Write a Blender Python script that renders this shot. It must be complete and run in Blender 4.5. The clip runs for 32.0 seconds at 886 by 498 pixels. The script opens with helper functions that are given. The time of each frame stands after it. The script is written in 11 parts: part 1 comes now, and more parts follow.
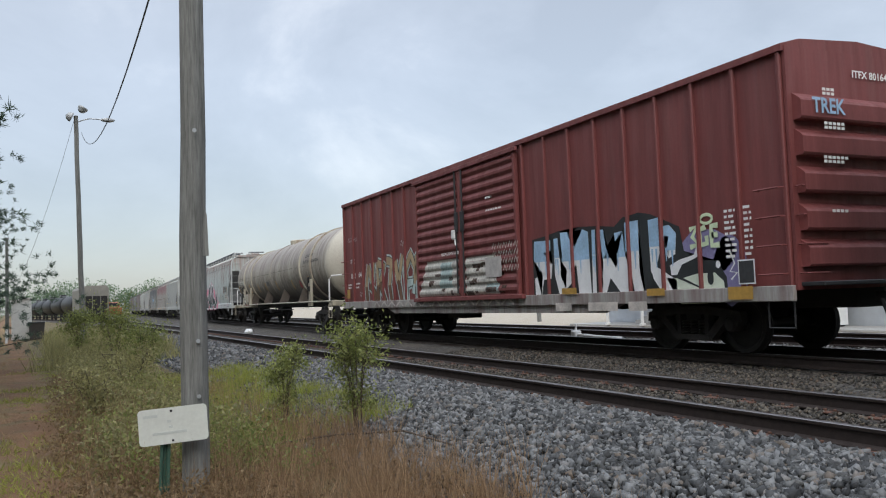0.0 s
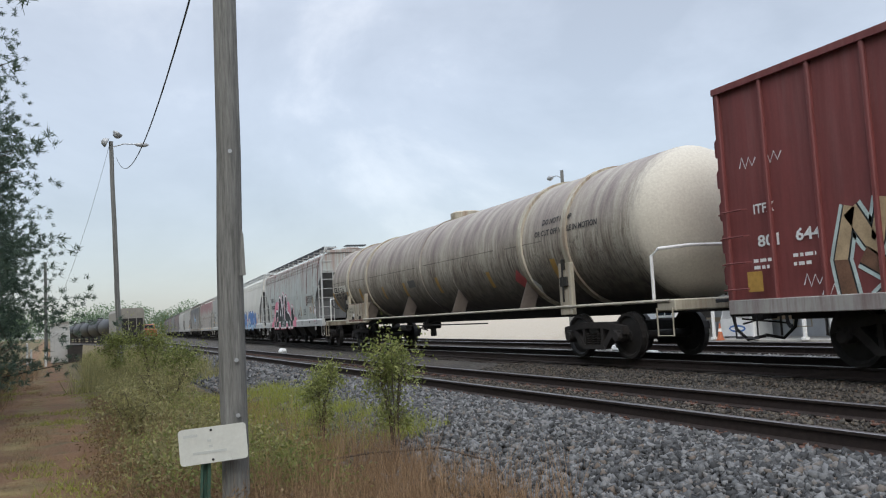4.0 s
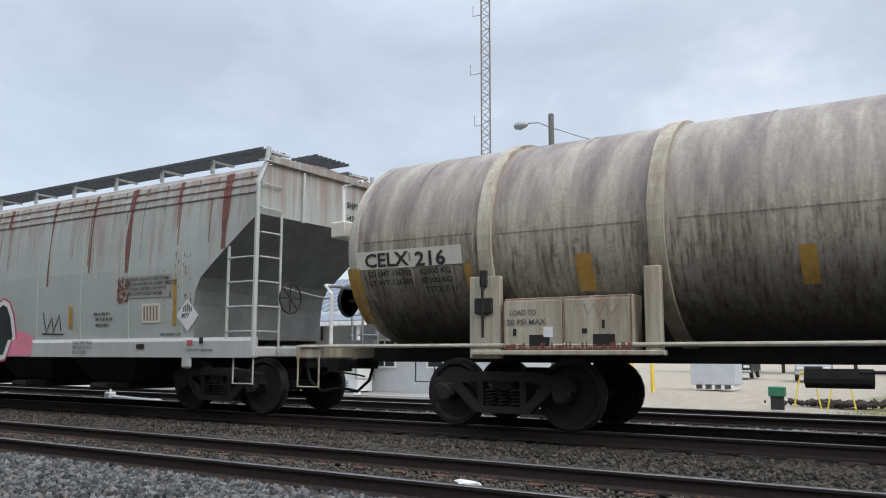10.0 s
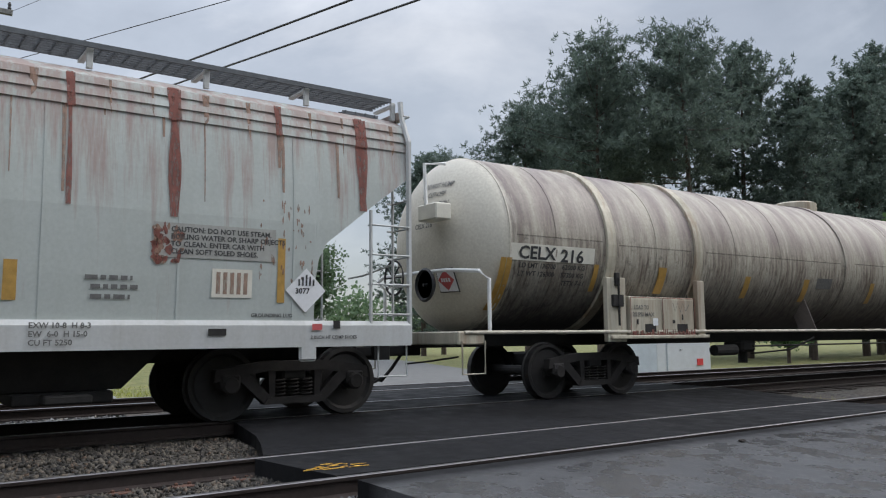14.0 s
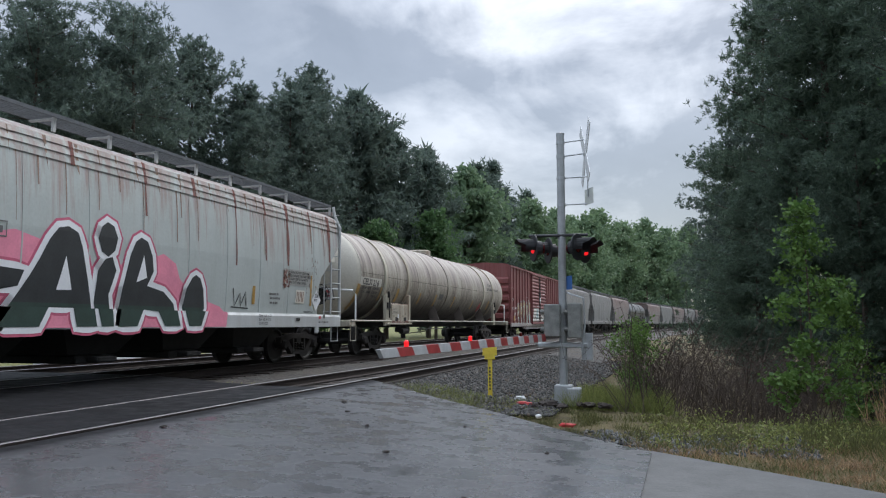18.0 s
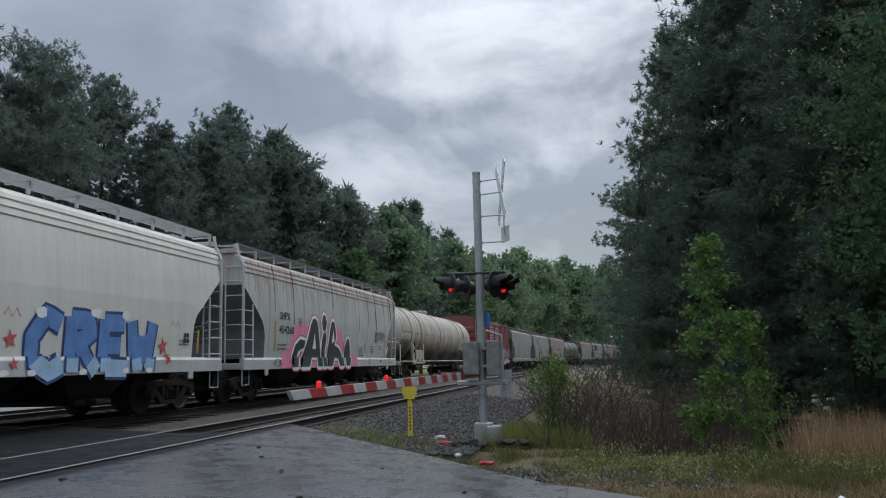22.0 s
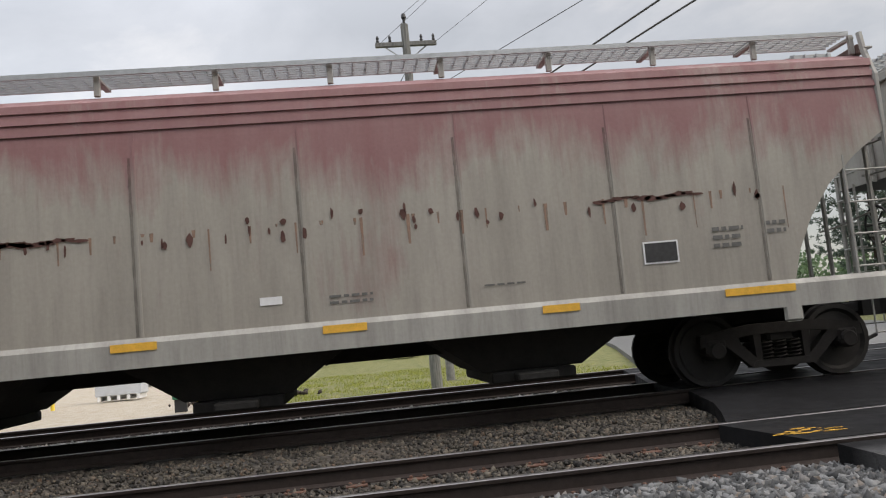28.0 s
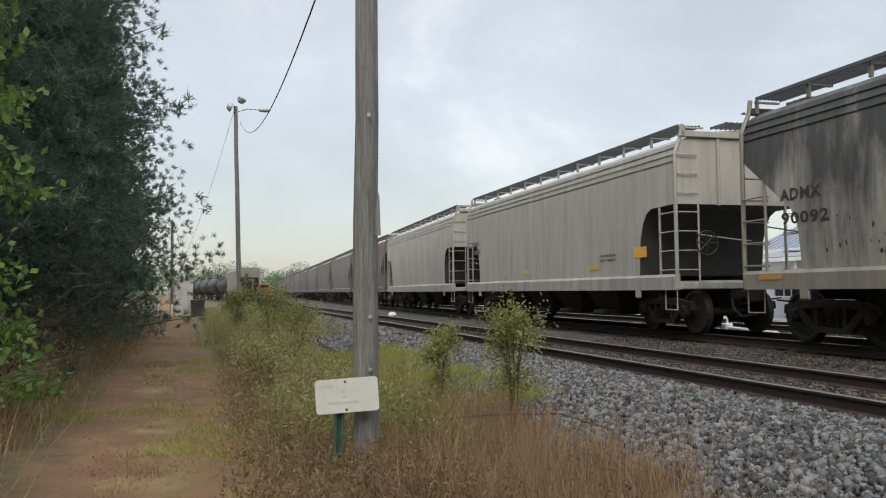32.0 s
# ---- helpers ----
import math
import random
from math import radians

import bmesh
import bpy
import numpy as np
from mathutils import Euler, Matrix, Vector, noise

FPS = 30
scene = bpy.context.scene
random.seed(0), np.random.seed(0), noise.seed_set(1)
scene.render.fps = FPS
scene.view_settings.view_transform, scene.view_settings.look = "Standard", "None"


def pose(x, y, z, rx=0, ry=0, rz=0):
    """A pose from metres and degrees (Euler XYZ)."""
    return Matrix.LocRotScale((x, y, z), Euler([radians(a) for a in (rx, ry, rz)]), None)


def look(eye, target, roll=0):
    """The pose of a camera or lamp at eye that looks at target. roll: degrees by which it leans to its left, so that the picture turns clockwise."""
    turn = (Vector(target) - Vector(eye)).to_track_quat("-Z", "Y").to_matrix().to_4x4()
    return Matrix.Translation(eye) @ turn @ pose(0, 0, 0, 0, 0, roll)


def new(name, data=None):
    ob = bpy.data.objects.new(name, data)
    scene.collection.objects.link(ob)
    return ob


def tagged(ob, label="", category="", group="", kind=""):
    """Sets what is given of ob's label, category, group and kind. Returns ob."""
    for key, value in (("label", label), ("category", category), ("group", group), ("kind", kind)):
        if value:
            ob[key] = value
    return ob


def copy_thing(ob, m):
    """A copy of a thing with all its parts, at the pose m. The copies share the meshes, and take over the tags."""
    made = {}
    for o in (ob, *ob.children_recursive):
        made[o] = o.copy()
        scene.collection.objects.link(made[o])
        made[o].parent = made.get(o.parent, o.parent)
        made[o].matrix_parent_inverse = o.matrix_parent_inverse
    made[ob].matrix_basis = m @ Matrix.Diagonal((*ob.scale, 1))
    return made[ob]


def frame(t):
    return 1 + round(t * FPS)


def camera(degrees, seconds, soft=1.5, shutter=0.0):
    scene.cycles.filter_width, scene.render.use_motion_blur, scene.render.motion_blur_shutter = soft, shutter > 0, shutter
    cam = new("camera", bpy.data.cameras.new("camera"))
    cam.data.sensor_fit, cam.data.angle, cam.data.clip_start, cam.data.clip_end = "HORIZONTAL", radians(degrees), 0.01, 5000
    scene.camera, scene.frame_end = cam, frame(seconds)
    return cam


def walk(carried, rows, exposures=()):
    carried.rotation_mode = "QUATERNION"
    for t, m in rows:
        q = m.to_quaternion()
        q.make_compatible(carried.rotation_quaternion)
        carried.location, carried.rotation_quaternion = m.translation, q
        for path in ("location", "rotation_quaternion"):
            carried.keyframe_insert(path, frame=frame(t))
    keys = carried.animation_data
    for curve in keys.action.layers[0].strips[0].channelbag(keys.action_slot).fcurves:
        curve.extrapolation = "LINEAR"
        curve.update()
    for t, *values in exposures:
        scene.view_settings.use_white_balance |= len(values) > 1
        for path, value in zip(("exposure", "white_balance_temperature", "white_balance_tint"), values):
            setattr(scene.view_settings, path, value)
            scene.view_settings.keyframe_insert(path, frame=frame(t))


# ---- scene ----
# the picture's brightness and tint along the walk
EXPOSURES = [(0.0, 0.15, 6500, 10), (8.0, 0.2, 6550, 11), (9.0, 0.05, 6500, 10), (11.0, 0.35, 6600, 10), (13.0, 0.25, 6650, 11), (15.5, 0.3, 6350, 11), (20.5, 0.28, 6280, 10), (22.0, -0.12, 6300, 10), (23.0, 0.28, 6280, 10), (24.0, 0.35, 6250, 10), (26.5, 0.15, 6250, 10), (28.0, 0.35, 7300, 13), (29.0, 0.52, 6900, 11), (30.0, 0.24, 7000, 11), (31.0, 0.36, 7100, 11), (32.0, 0.26, 7100, 11)]
cam = camera(56.74, 32.0, soft=1.15)
walk(cam, [
    (0.0, pose(0.291, 0.103, 1.021, 93.50, 2.06, -25.55)),
    (0.5, pose(0.286, 0.108, 1.012, 93.69, 2.09, -24.49)),
    (1.0, pose(0.263, 0.118, 0.984, 94.42, 2.08, -23.64)),
    (1.5, pose(0.271, 0.120, 1.011, 94.42, 2.03, -23.22)),
    (2.0, pose(0.270, 0.124, 1.008, 94.36, 1.87, -23.71)),
    (2.5, pose(0.272, 0.139, 1.009, 94.12, 2.40, -23.46)),
    (3.0, pose(0.273, 0.155, 1.012, 94.41, 2.85, -23.10)),
    (3.5, pose(0.265, 0.153, 1.007, 94.83, 2.98, -23.22)),
    (5.5, pose(0.255, 0.075, 1.027, 94.46, 2.70, -24.28)),
    (6.0, pose(0.267, 0.096, 1.019, 94.25, 2.53, -24.69)),
    (6.5, pose(0.267, 0.103, 1.009, 93.74, 2.34, -24.55)),
    (7.0, pose(0.275, 0.131, 1.012, 93.92, 1.82, -24.59)),
    (7.5, pose(0.257, 0.118, 1.015, 94.89, 1.05, -24.48)),
    (8.0, pose(0.220, 0.110, 1.016, 95.90, 0.76, -24.43)),
    (8.5, pose(0.182, 0.145, 1.017, 97.07, 0.96, -28.76)),
    (9.0, pose(0.143, 0.215, 0.987, 98.87, 0.65, -39.45)),
    (9.5, pose(0.094, 0.250, 0.973, 97.97, -0.76, -48.20)),
    (10.0, pose(0.090, 0.150, 0.967, 97.41, -0.11, -56.88)),
    (10.5, pose(0.058, -0.082, 0.986, 96.95, -0.17, -66.02)),
    (11.0, pose(0.015, -0.111, 1.001, 96.65, -0.52, -75.07)),
    (11.5, pose(-0.060, 0.110, 1.009, 96.65, 0.33, -85.88)),
    (12.0, pose(-0.062, 0.130, 1.025, 96.14, -0.02, -94.41)),
    (12.5, pose(-0.058, 0.048, 1.017, 95.70, -0.64, -101.24)),
    (13.0, pose(-0.060, -0.053, 1.008, 95.62, -0.36, -108.30)),
    (13.5, pose(-0.053, -0.106, 1.019, 95.73, 0.35, -116.94)),
    (14.0, pose(-0.032, -0.134, 1.029, 96.17, 0.58, -125.83)),
    (14.5, pose(-0.050, -0.179, 1.017, 96.65, 0.51, -136.52)),
    (15.0, pose(-0.067, -0.225, 1.014, 97.16, 0.28, -150.22)),
    (15.5, pose(-0.096, -0.227, 1.000, 97.15, 0.49, -159.47)),
    (17.5, pose(-0.086, -0.155, 1.006, 95.53, 0.39, -163.20)),
    (18.0, pose(-0.090, -0.138, 1.010, 95.19, 0.09, -163.70)),
    (18.5, pose(-0.112, -0.120, 1.010, 95.12, 0.23, -164.32)),
    (19.0, pose(-0.123, -0.112, 1.002, 95.14, 0.60, -164.76)),
    (19.5, pose(-0.128, -0.113, 0.995, 95.26, 2.36, -165.73)),
    (20.0, pose(-0.086, -0.150, 0.937, 95.93, 2.02, -168.08)),
    (20.5, pose(-0.107, -0.146, 0.922, 96.61, 0.73, -169.92)),
    (21.0, pose(-0.156, -0.136, 0.966, 97.69, -0.22, -170.41)),
    (21.5, pose(-0.171, -0.170, 0.988, 98.28, 0.28, -170.71)),
    (22.0, pose(-0.176, -0.191, 0.993, 97.89, 1.39, -168.96)),
    (22.5, pose(-0.141, -0.208, 0.989, 95.91, 2.09, -166.54)),
    (23.0, pose(-0.126, -0.186, 0.991, 95.34, 1.64, -165.03)),
    (23.5, pose(-0.115, -0.172, 0.993, 95.98, 0.93, -165.10)),
    (24.0, pose(-0.096, -0.173, 0.991, 96.06, 0.48, -164.59)),
    (24.5, pose(-0.080, -0.185, 1.002, 96.00, 0.56, -163.94)),
    (26.5, pose(-0.150, -0.143, 0.993, 96.52, 1.96, -162.44)),
    (27.0, pose(-0.147, -0.118, 0.996, 96.29, 5.05, -150.42)),
    (27.4, pose(-0.107, -0.065, 0.986, 96.70, 5.50, -126.08)),
    (27.5, pose(-0.098, -0.052, 0.986, 96.91, 4.27, -120.86)),
    (28.0, pose(-0.054, 0.013, 0.980, 96.00, 5.36, -96.32)),
    (28.5, pose(-0.012, 0.073, 0.976, 95.38, 2.52, -80.79)),
    (29.0, pose(0.031, 0.135, 0.964, 95.98, 5.59, -54.55)),
    (29.4, pose(0.073, 0.131, 0.990, 94.95, 4.58, -36.57)),
    (29.5, pose(0.084, 0.132, 0.996, 94.32, 4.70, -32.18)),
    (30.0, pose(0.035, 0.157, 0.985, 93.37, 3.85, -17.29)),
    (30.5, pose(-0.045, 0.181, 0.970, 92.80, 3.25, -14.44)),
    (31.0, pose(-0.067, 0.201, 0.946, 92.34, 1.95, -15.57)),
    (31.5, pose(-0.027, 0.177, 0.964, 92.59, 1.87, -15.21)),
    (32.0, pose(0.027, 0.122, 0.966, 92.91, 0.59, -16.14)),
], EXPOSURES)

# ---- sky and sun: a grey, broken overcast ----
world = bpy.data.worlds.new("overcast_sky")
scene.world = world
world.use_nodes = True
wn, wl = world.node_tree.nodes, world.node_tree.links
wn.clear()
w_out = wn.new("ShaderNodeOutputWorld")
w_bg = wn.new("ShaderNodeBackground")
w_sky = wn.new("ShaderNodeTexSky")
w_sky.sky_type, w_sky.sun_disc = "NISHITA", False
w_sky.sun_elevation, w_sky.sun_rotation = radians(42), radians(204)
w_tc = wn.new("ShaderNodeTexCoord")
w_map = wn.new("ShaderNodeMapping")
w_map.inputs["Scale"].default_value = (1.0, 1.0, 1.7)
w_n = wn.new("ShaderNodeTexNoise")
w_n.inputs["Scale"].default_value, w_n.inputs["Detail"].default_value, w_n.inputs["Roughness"].default_value = 2.3, 8.0, 0.58
w_n.inputs["Distortion"].default_value = 0.35
w_r = wn.new("ShaderNodeValToRGB")
w_r.color_ramp.elements[0].position, w_r.color_ramp.elements[0].color = 0.36, (0.42, 0.445, 0.475, 1)
w_r.color_ramp.elements[1].position, w_r.color_ramp.elements[1].color = 0.70, (0.80, 0.815, 0.83, 1)
e = w_r.color_ramp.elements.new(0.52)
e.color = (0.515, 0.545, 0.585, 1)
w_mul = wn.new("ShaderNodeMixRGB")
w_mul.inputs[0].default_value = 0.06
wl.new(w_tc.outputs["Generated"], w_map.inputs["Vector"])
wl.new(w_map.outputs[0], w_n.inputs["Vector"])
wl.new(w_n.outputs["Fac"], w_r.inputs[0])
wl.new(w_r.outputs[0], w_mul.inputs[1])
wl.new(w_sky.outputs[0], w_mul.inputs[2])
# an overcast sky grows brighter towards the zenith
w_sep = wn.new("ShaderNodeSeparateXYZ")
wl.new(w_tc.outputs["Generated"], w_sep.inputs[0])
w_zen = wn.new("ShaderNodeMapRange")
w_zen.inputs[1].default_value, w_zen.inputs[2].default_value = 0.36, 0.95
w_zen.inputs[3].default_value, w_zen.inputs[4].default_value = 1.0, 3.0
wl.new(w_sep.outputs[2], w_zen.inputs[0])
w_up = wn.new("ShaderNodeVectorMath")
w_up.operation = "SCALE"
# the thin place in the cloud before the sun
w_dot = wn.new("ShaderNodeVectorMath")
w_dot.operation = "DOT_PRODUCT"
w_dot.inputs[1].default_value = (0.06, -0.925, 0.375)
wl.new(w_tc.outputs["Generated"], w_dot.inputs[0])
w_halo = wn.new("ShaderNodeMapRange")
w_halo.inputs[1].default_value, w_halo.inputs[2].default_value = 0.90, 0.995
w_halo.inputs[3].default_value, w_halo.inputs[4].default_value = 0.0, 0.40
wl.new(w_dot.outputs["Value"], w_halo.inputs[0])
w_gap = wn.new("ShaderNodeMapRange")
w_gap.inputs[1].default_value, w_gap.inputs[2].default_value = 0.47, 0.60
# smaller billows break up the bright place
w_n2 = wn.new("ShaderNodeTexNoise")
w_n2.inputs["Scale"].default_value, w_n2.inputs["Detail"].default_value, w_n2.inputs["Roughness"].default_value = 5.2, 9.0, 0.55
w_n2.inputs["Distortion"].default_value = 0.5
wl.new(w_map.outputs[0], w_n2.inputs["Vector"])
w_avg = wn.new("ShaderNodeMixRGB")
w_avg.inputs[0].default_value = 0.55
wl.new(w_n.outputs["Fac"], w_avg.inputs[1])
wl.new(w_n2.outputs["Fac"], w_avg.inputs[2])
wl.new(w_avg.outputs[0], w_gap.inputs[0])
w_lift = wn.new("ShaderNodeMath")
w_lift.operation = "MULTIPLY"
wl.new(w_halo.outputs[0], w_lift.inputs[0])
wl.new(w_gap.outputs[0], w_lift.inputs[1])
w_add = wn.new("ShaderNodeMixRGB")
w_add.blend_type, w_add.inputs[0].default_value = "ADD", 1.0
wl.new(w_lift.outputs[0], w_add.inputs[2])
# the cover is thicker and greyer behind the crossing
w_side = wn.new("ShaderNodeMapRange")
w_side.inputs[1].default_value, w_side.inputs[2].default_value = -0.95, 0.1
w_side.inputs[3].default_value, w_side.inputs[4].default_value = 0.58, 1.0
wl.new(w_sep.outputs[1], w_side.inputs[0])
w_grey = wn.new("ShaderNodeVectorMath")
w_grey.operation = "SCALE"
wl.new(w_mul.outputs[0], w_grey.inputs[0])
wl.new(w_side.outputs[0], w_grey.inputs["Scale"])
wl.new(w_grey.outputs[0], w_add.inputs[1])
wl.new(w_add.outputs[0], w_up.inputs[0])
wl.new(w_zen.outputs[0], w_up.inputs["Scale"])
w_low = wn.new("ShaderNodeMapRange")
w_low.inputs[1].default_value, w_low.inputs[2].default_value = 0.02, 0.26
w_low.inputs[3].default_value, w_low.inputs[4].default_value = 0.78, 1.0
wl.new(w_sep.outputs[2], w_low.inputs[0])
w_hor = wn.new("ShaderNodeVectorMath")
w_hor.operation = "SCALE"
wl.new(w_up.outputs[0], w_hor.inputs[0])
wl.new(w_low.outputs[0], w_hor.inputs["Scale"])
wl.new(w_hor.outputs[0], w_bg.inputs["Color"])
w_bg.inputs["Strength"].default_value = 0.9
wl.new(w_bg.outputs[0], w_out.inputs["Surface"])

sun = new("sun", bpy.data.lights.new("sun", "SUN"))
sun.data.energy, sun.data.angle, sun.data.color = 1.5, radians(40), (1.0, 0.97, 0.92)
sun.matrix_world = look((-16, -36, 36), (0, 0, 0))


# ---- materials ----
def mat_new(name):
    m = bpy.data.materials.new(name)
    m.use_nodes = True
    nt = m.node_tree
    return m, nt.nodes, nt.links, nt.nodes["Principled BSDF"]


def coords(n, l, scale=(1, 1, 1), kind="Object"):
    tc, mp = n.new("ShaderNodeTexCoord"), n.new("ShaderNodeMapping")
    mp.inputs["Scale"].default_value = scale
    l.new(tc.outputs[kind], mp.inputs["Vector"])
    return mp.outputs[0]


def noise_tex(n, l, vec, scale, detail=4.0, rough=0.55, dist=0.0):
    t = n.new("ShaderNodeTexNoise")
    t.inputs["Scale"].default_value, t.inputs["Detail"].default_value = scale, detail
    t.inputs["Roughness"].default_value, t.inputs["Distortion"].default_value = rough, dist
    l.new(vec, t.inputs["Vector"])
    return t.outputs["Fac"]


def ramp(n, l, fac, stops):
    r = n.new("ShaderNodeValToRGB")
    els = r.color_ramp.elements
    while len(els) < len(stops):
        els.new(0.5)
    for el, (p, c) in zip(els, stops):
        el.position = p
        el.color = (*c, 1) if len(c) == 3 else c
    l.new(fac, r.inputs[0])
    return r.outputs[0]


def mix(n, l, fac, a, b, mode="MIX"):
    m = n.new("ShaderNodeMixRGB")
    m.blend_type = mode
    for k, v in ((0, fac), (1, a), (2, b)):
        if isinstance(v, (int, float)):
            m.inputs[k].default_value = v
        elif isinstance(v, tuple):
            m.inputs[k].default_value = (*v, 1)
        else:
            l.new(v, m.inputs[k])
    return m.outputs[0]


def math_node(n, l, op, a, b=0.0):
    m = n.new("ShaderNodeMath")
    m.operation = op
    for k, v in ((0, a), (1, b)):
        if isinstance(v, (int, float)):
            m.inputs[k].default_value = v
        else:
            l.new(v, m.inputs[k])
    return m.outputs[0]


def bump(n, l, bsdf, height, strength=0.3, dist=0.02):
    b = n.new("ShaderNodeBump")
    b.inputs["Strength"].default_value, b.inputs["Distance"].default_value = strength, dist
    l.new(height, b.inputs["Height"])
    l.new(b.outputs[0], bsdf.inputs["Normal"])


def simple(name, color, rough=0.6, metal=0.0, var=0.25, scale=6.0, bump_s=0.15, spec=0.5):
    """A plain surface with fine and coarse variation."""
    m, n, l, b = mat_new(name)
    v = coords(n, l)
    f1, f2 = noise_tex(n, l, v, scale, 5), noise_tex(n, l, v, scale * 9, 3)
    lo = tuple(c * (1 - var) for c in color)
    hi = tuple(min(1, c * (1 + var)) for c in color)
    c = mix(n, l, 0.35, ramp(n, l, f1, [(0.3, lo), (0.7, hi)]), ramp(n, l, f2, [(0.3, lo), (0.7, hi)]))
    l.new(c, b.inputs["Base Color"])
    b.inputs["Roughness"].default_value, b.inputs["Metallic"].default_value = rough, metal
    b.inputs["Specular IOR Level"].default_value = spec
    if bump_s:
        bump(n, l, b, f2, bump_s, 0.01)
    return m


def weathered(name, base, dirt, rust, dirt_amt=0.5, rust_amt=0.3, top_rust=0.0, zsplit=3.4, rough=0.55, low_dirt=0.0, zlow=1.6, blotch=None):
    """Old car paint: vertical streaks of dirt, rust runs that start at the roof, grime thrown up from below."""
    m, n, l, b = mat_new(name)
    tc = n.new("ShaderNodeTexCoord")
    mp = n.new("ShaderNodeMapping")
    mp.inputs["Scale"].default_value = (1.0, 1.0, 0.10)
    l.new(tc.outputs["Object"], mp.inputs["Vector"])
    streak = noise_tex(n, l, mp.outputs[0], 3.2, 6, 0.62)
    fine = noise_tex(n, l, mp.outputs[0], 14.0, 4, 0.6)
    cloud = noise_tex(n, l, tc.outputs["Object"], 0.7, 5, 0.55)
    grain = noise_tex(n, l, tc.outputs["Object"], 22.0, 4, 0.6)
    sx = n.new("ShaderNodeSeparateXYZ")
    l.new(tc.outputs["Object"], sx.inputs[0])
    c = mix(n, l, ramp(n, l, cloud, [(0.35, (0, 0, 0)), (0.75, (1, 1, 1))]), base, tuple(min(1, k * 1.12) for k in base))
    s = math_node(n, l, "MULTIPLY", ramp(n, l, streak, [(0.42, (0, 0, 0)), (0.72, (1, 1, 1))]), dirt_amt)
    c = mix(n, l, s, c, dirt)
    s = math_node(n, l, "MULTIPLY", ramp(n, l, fine, [(0.48, (0, 0, 0)), (0.75, (1, 1, 1))]), dirt_amt * 0.6)
    c = mix(n, l, s, c, dirt)
    if rust_amt:
        mp2 = n.new("ShaderNodeMapping")
        mp2.inputs["Scale"].default_value = (1.0, 1.0, 0.05)
        mp2.inputs["Location"].default_value = (3.1, 7.7, 0.0)
        l.new(tc.outputs["Object"], mp2.inputs["Vector"])
        rs = noise_tex(n, l, mp2.outputs[0], 4.5, 5, 0.7)
        up = n.new("ShaderNodeMapRange")
        up.inputs[1].default_value, up.inputs[2].default_value = zsplit - 1.6, zsplit + 0.4
        up.inputs[3].default_value, up.inputs[4].default_value = 0.0, 0.16 + 0.2 * top_rust
        l.new(sx.outputs[2], up.inputs[0])
        rs = math_node(n, l, "ADD", rs, up.outputs[0])
        s = math_node(n, l, "MULTIPLY", ramp(n, l, rs, [(0.62, (0, 0, 0)), (0.78, (1, 1, 1))]), rust_amt)
        c = mix(n, l, s, c, rust)
    if blotch:
        # an overcoat that has weathered away in broad uneven clouds, least under the eave
        colour, z_lo, z_hi, most = blotch
        mp3 = n.new("ShaderNodeMapping")
        mp3.inputs["Scale"].default_value = (1.0, 1.0, 0.45)
        l.new(tc.outputs["Object"], mp3.inputs["Vector"])
        wide_ = noise_tex(n, l, mp3.outputs[0], 0.95, 7, 0.62, 0.4)
        h_ = n.new("ShaderNodeMapRange")
        h_.inputs[1].default_value, h_.inputs[2].default_value = z_lo, z_hi
        l.new(sx.outputs[2], h_.inputs[0])
        q_ = math_node(n, l, "ADD", math_node(n, l, "MULTIPLY", h_.outputs[0], 0.42), math_node(n, l, "ADD", wide_, -0.12))
        q_ = math_node(n, l, "ADD", q_, math_node(n, l, "MULTIPLY", math_node(n, l, "SUBTRACT", fine, 0.5), 0.25))
        c = mix(n, l, math_node(n, l, "MULTIPLY", ramp(n, l, q_, [(0.48, (0, 0, 0)), (0.74, (1, 1, 1))]), most), c, colour)
    if low_dirt:
        lo = n.new("ShaderNodeMapRange")
        lo.inputs[1].default_value, lo.inputs[2].default_value = zlow, zlow - 0.9
        l.new(sx.outputs[2], lo.inputs[0])
        s = math_node(n, l, "MULTIPLY", lo.outputs[0], math_node(n, l, "ADD", streak, 0.3))
        s = math_node(n, l, "MULTIPLY", s, low_dirt)
        s.node.use_clamp = True
        c = mix(n, l, s, c, dirt)
    c = mix(n, l, 0.06, c, ramp(n, l, grain, [(0.3, (0.05, 0.05, 0.05)), (0.7, (0.9, 0.9, 0.9))]), "OVERLAY")
    l.new(c, b.inputs["Base Color"])
    l.new(ramp(n, l, streak, [(0.3, (rough - 0.1,) * 3), (0.8, (min(1, rough + 0.3),) * 3)]), b.inputs["Roughness"])
    bump(n, l, b, grain, 0.12, 0.006)
    return m


def glow(name, color, strength):
    m, n, l, b = mat_new(name)
    b.inputs["Base Color"].default_value = (*[c * 0.4 for c in color], 1)
    b.inputs["Emission Color"].default_value = (*color, 1)
    b.inputs["Emission Strength"].default_value = strength
    b.inputs["Roughness"].default_value = 0.2
    return m


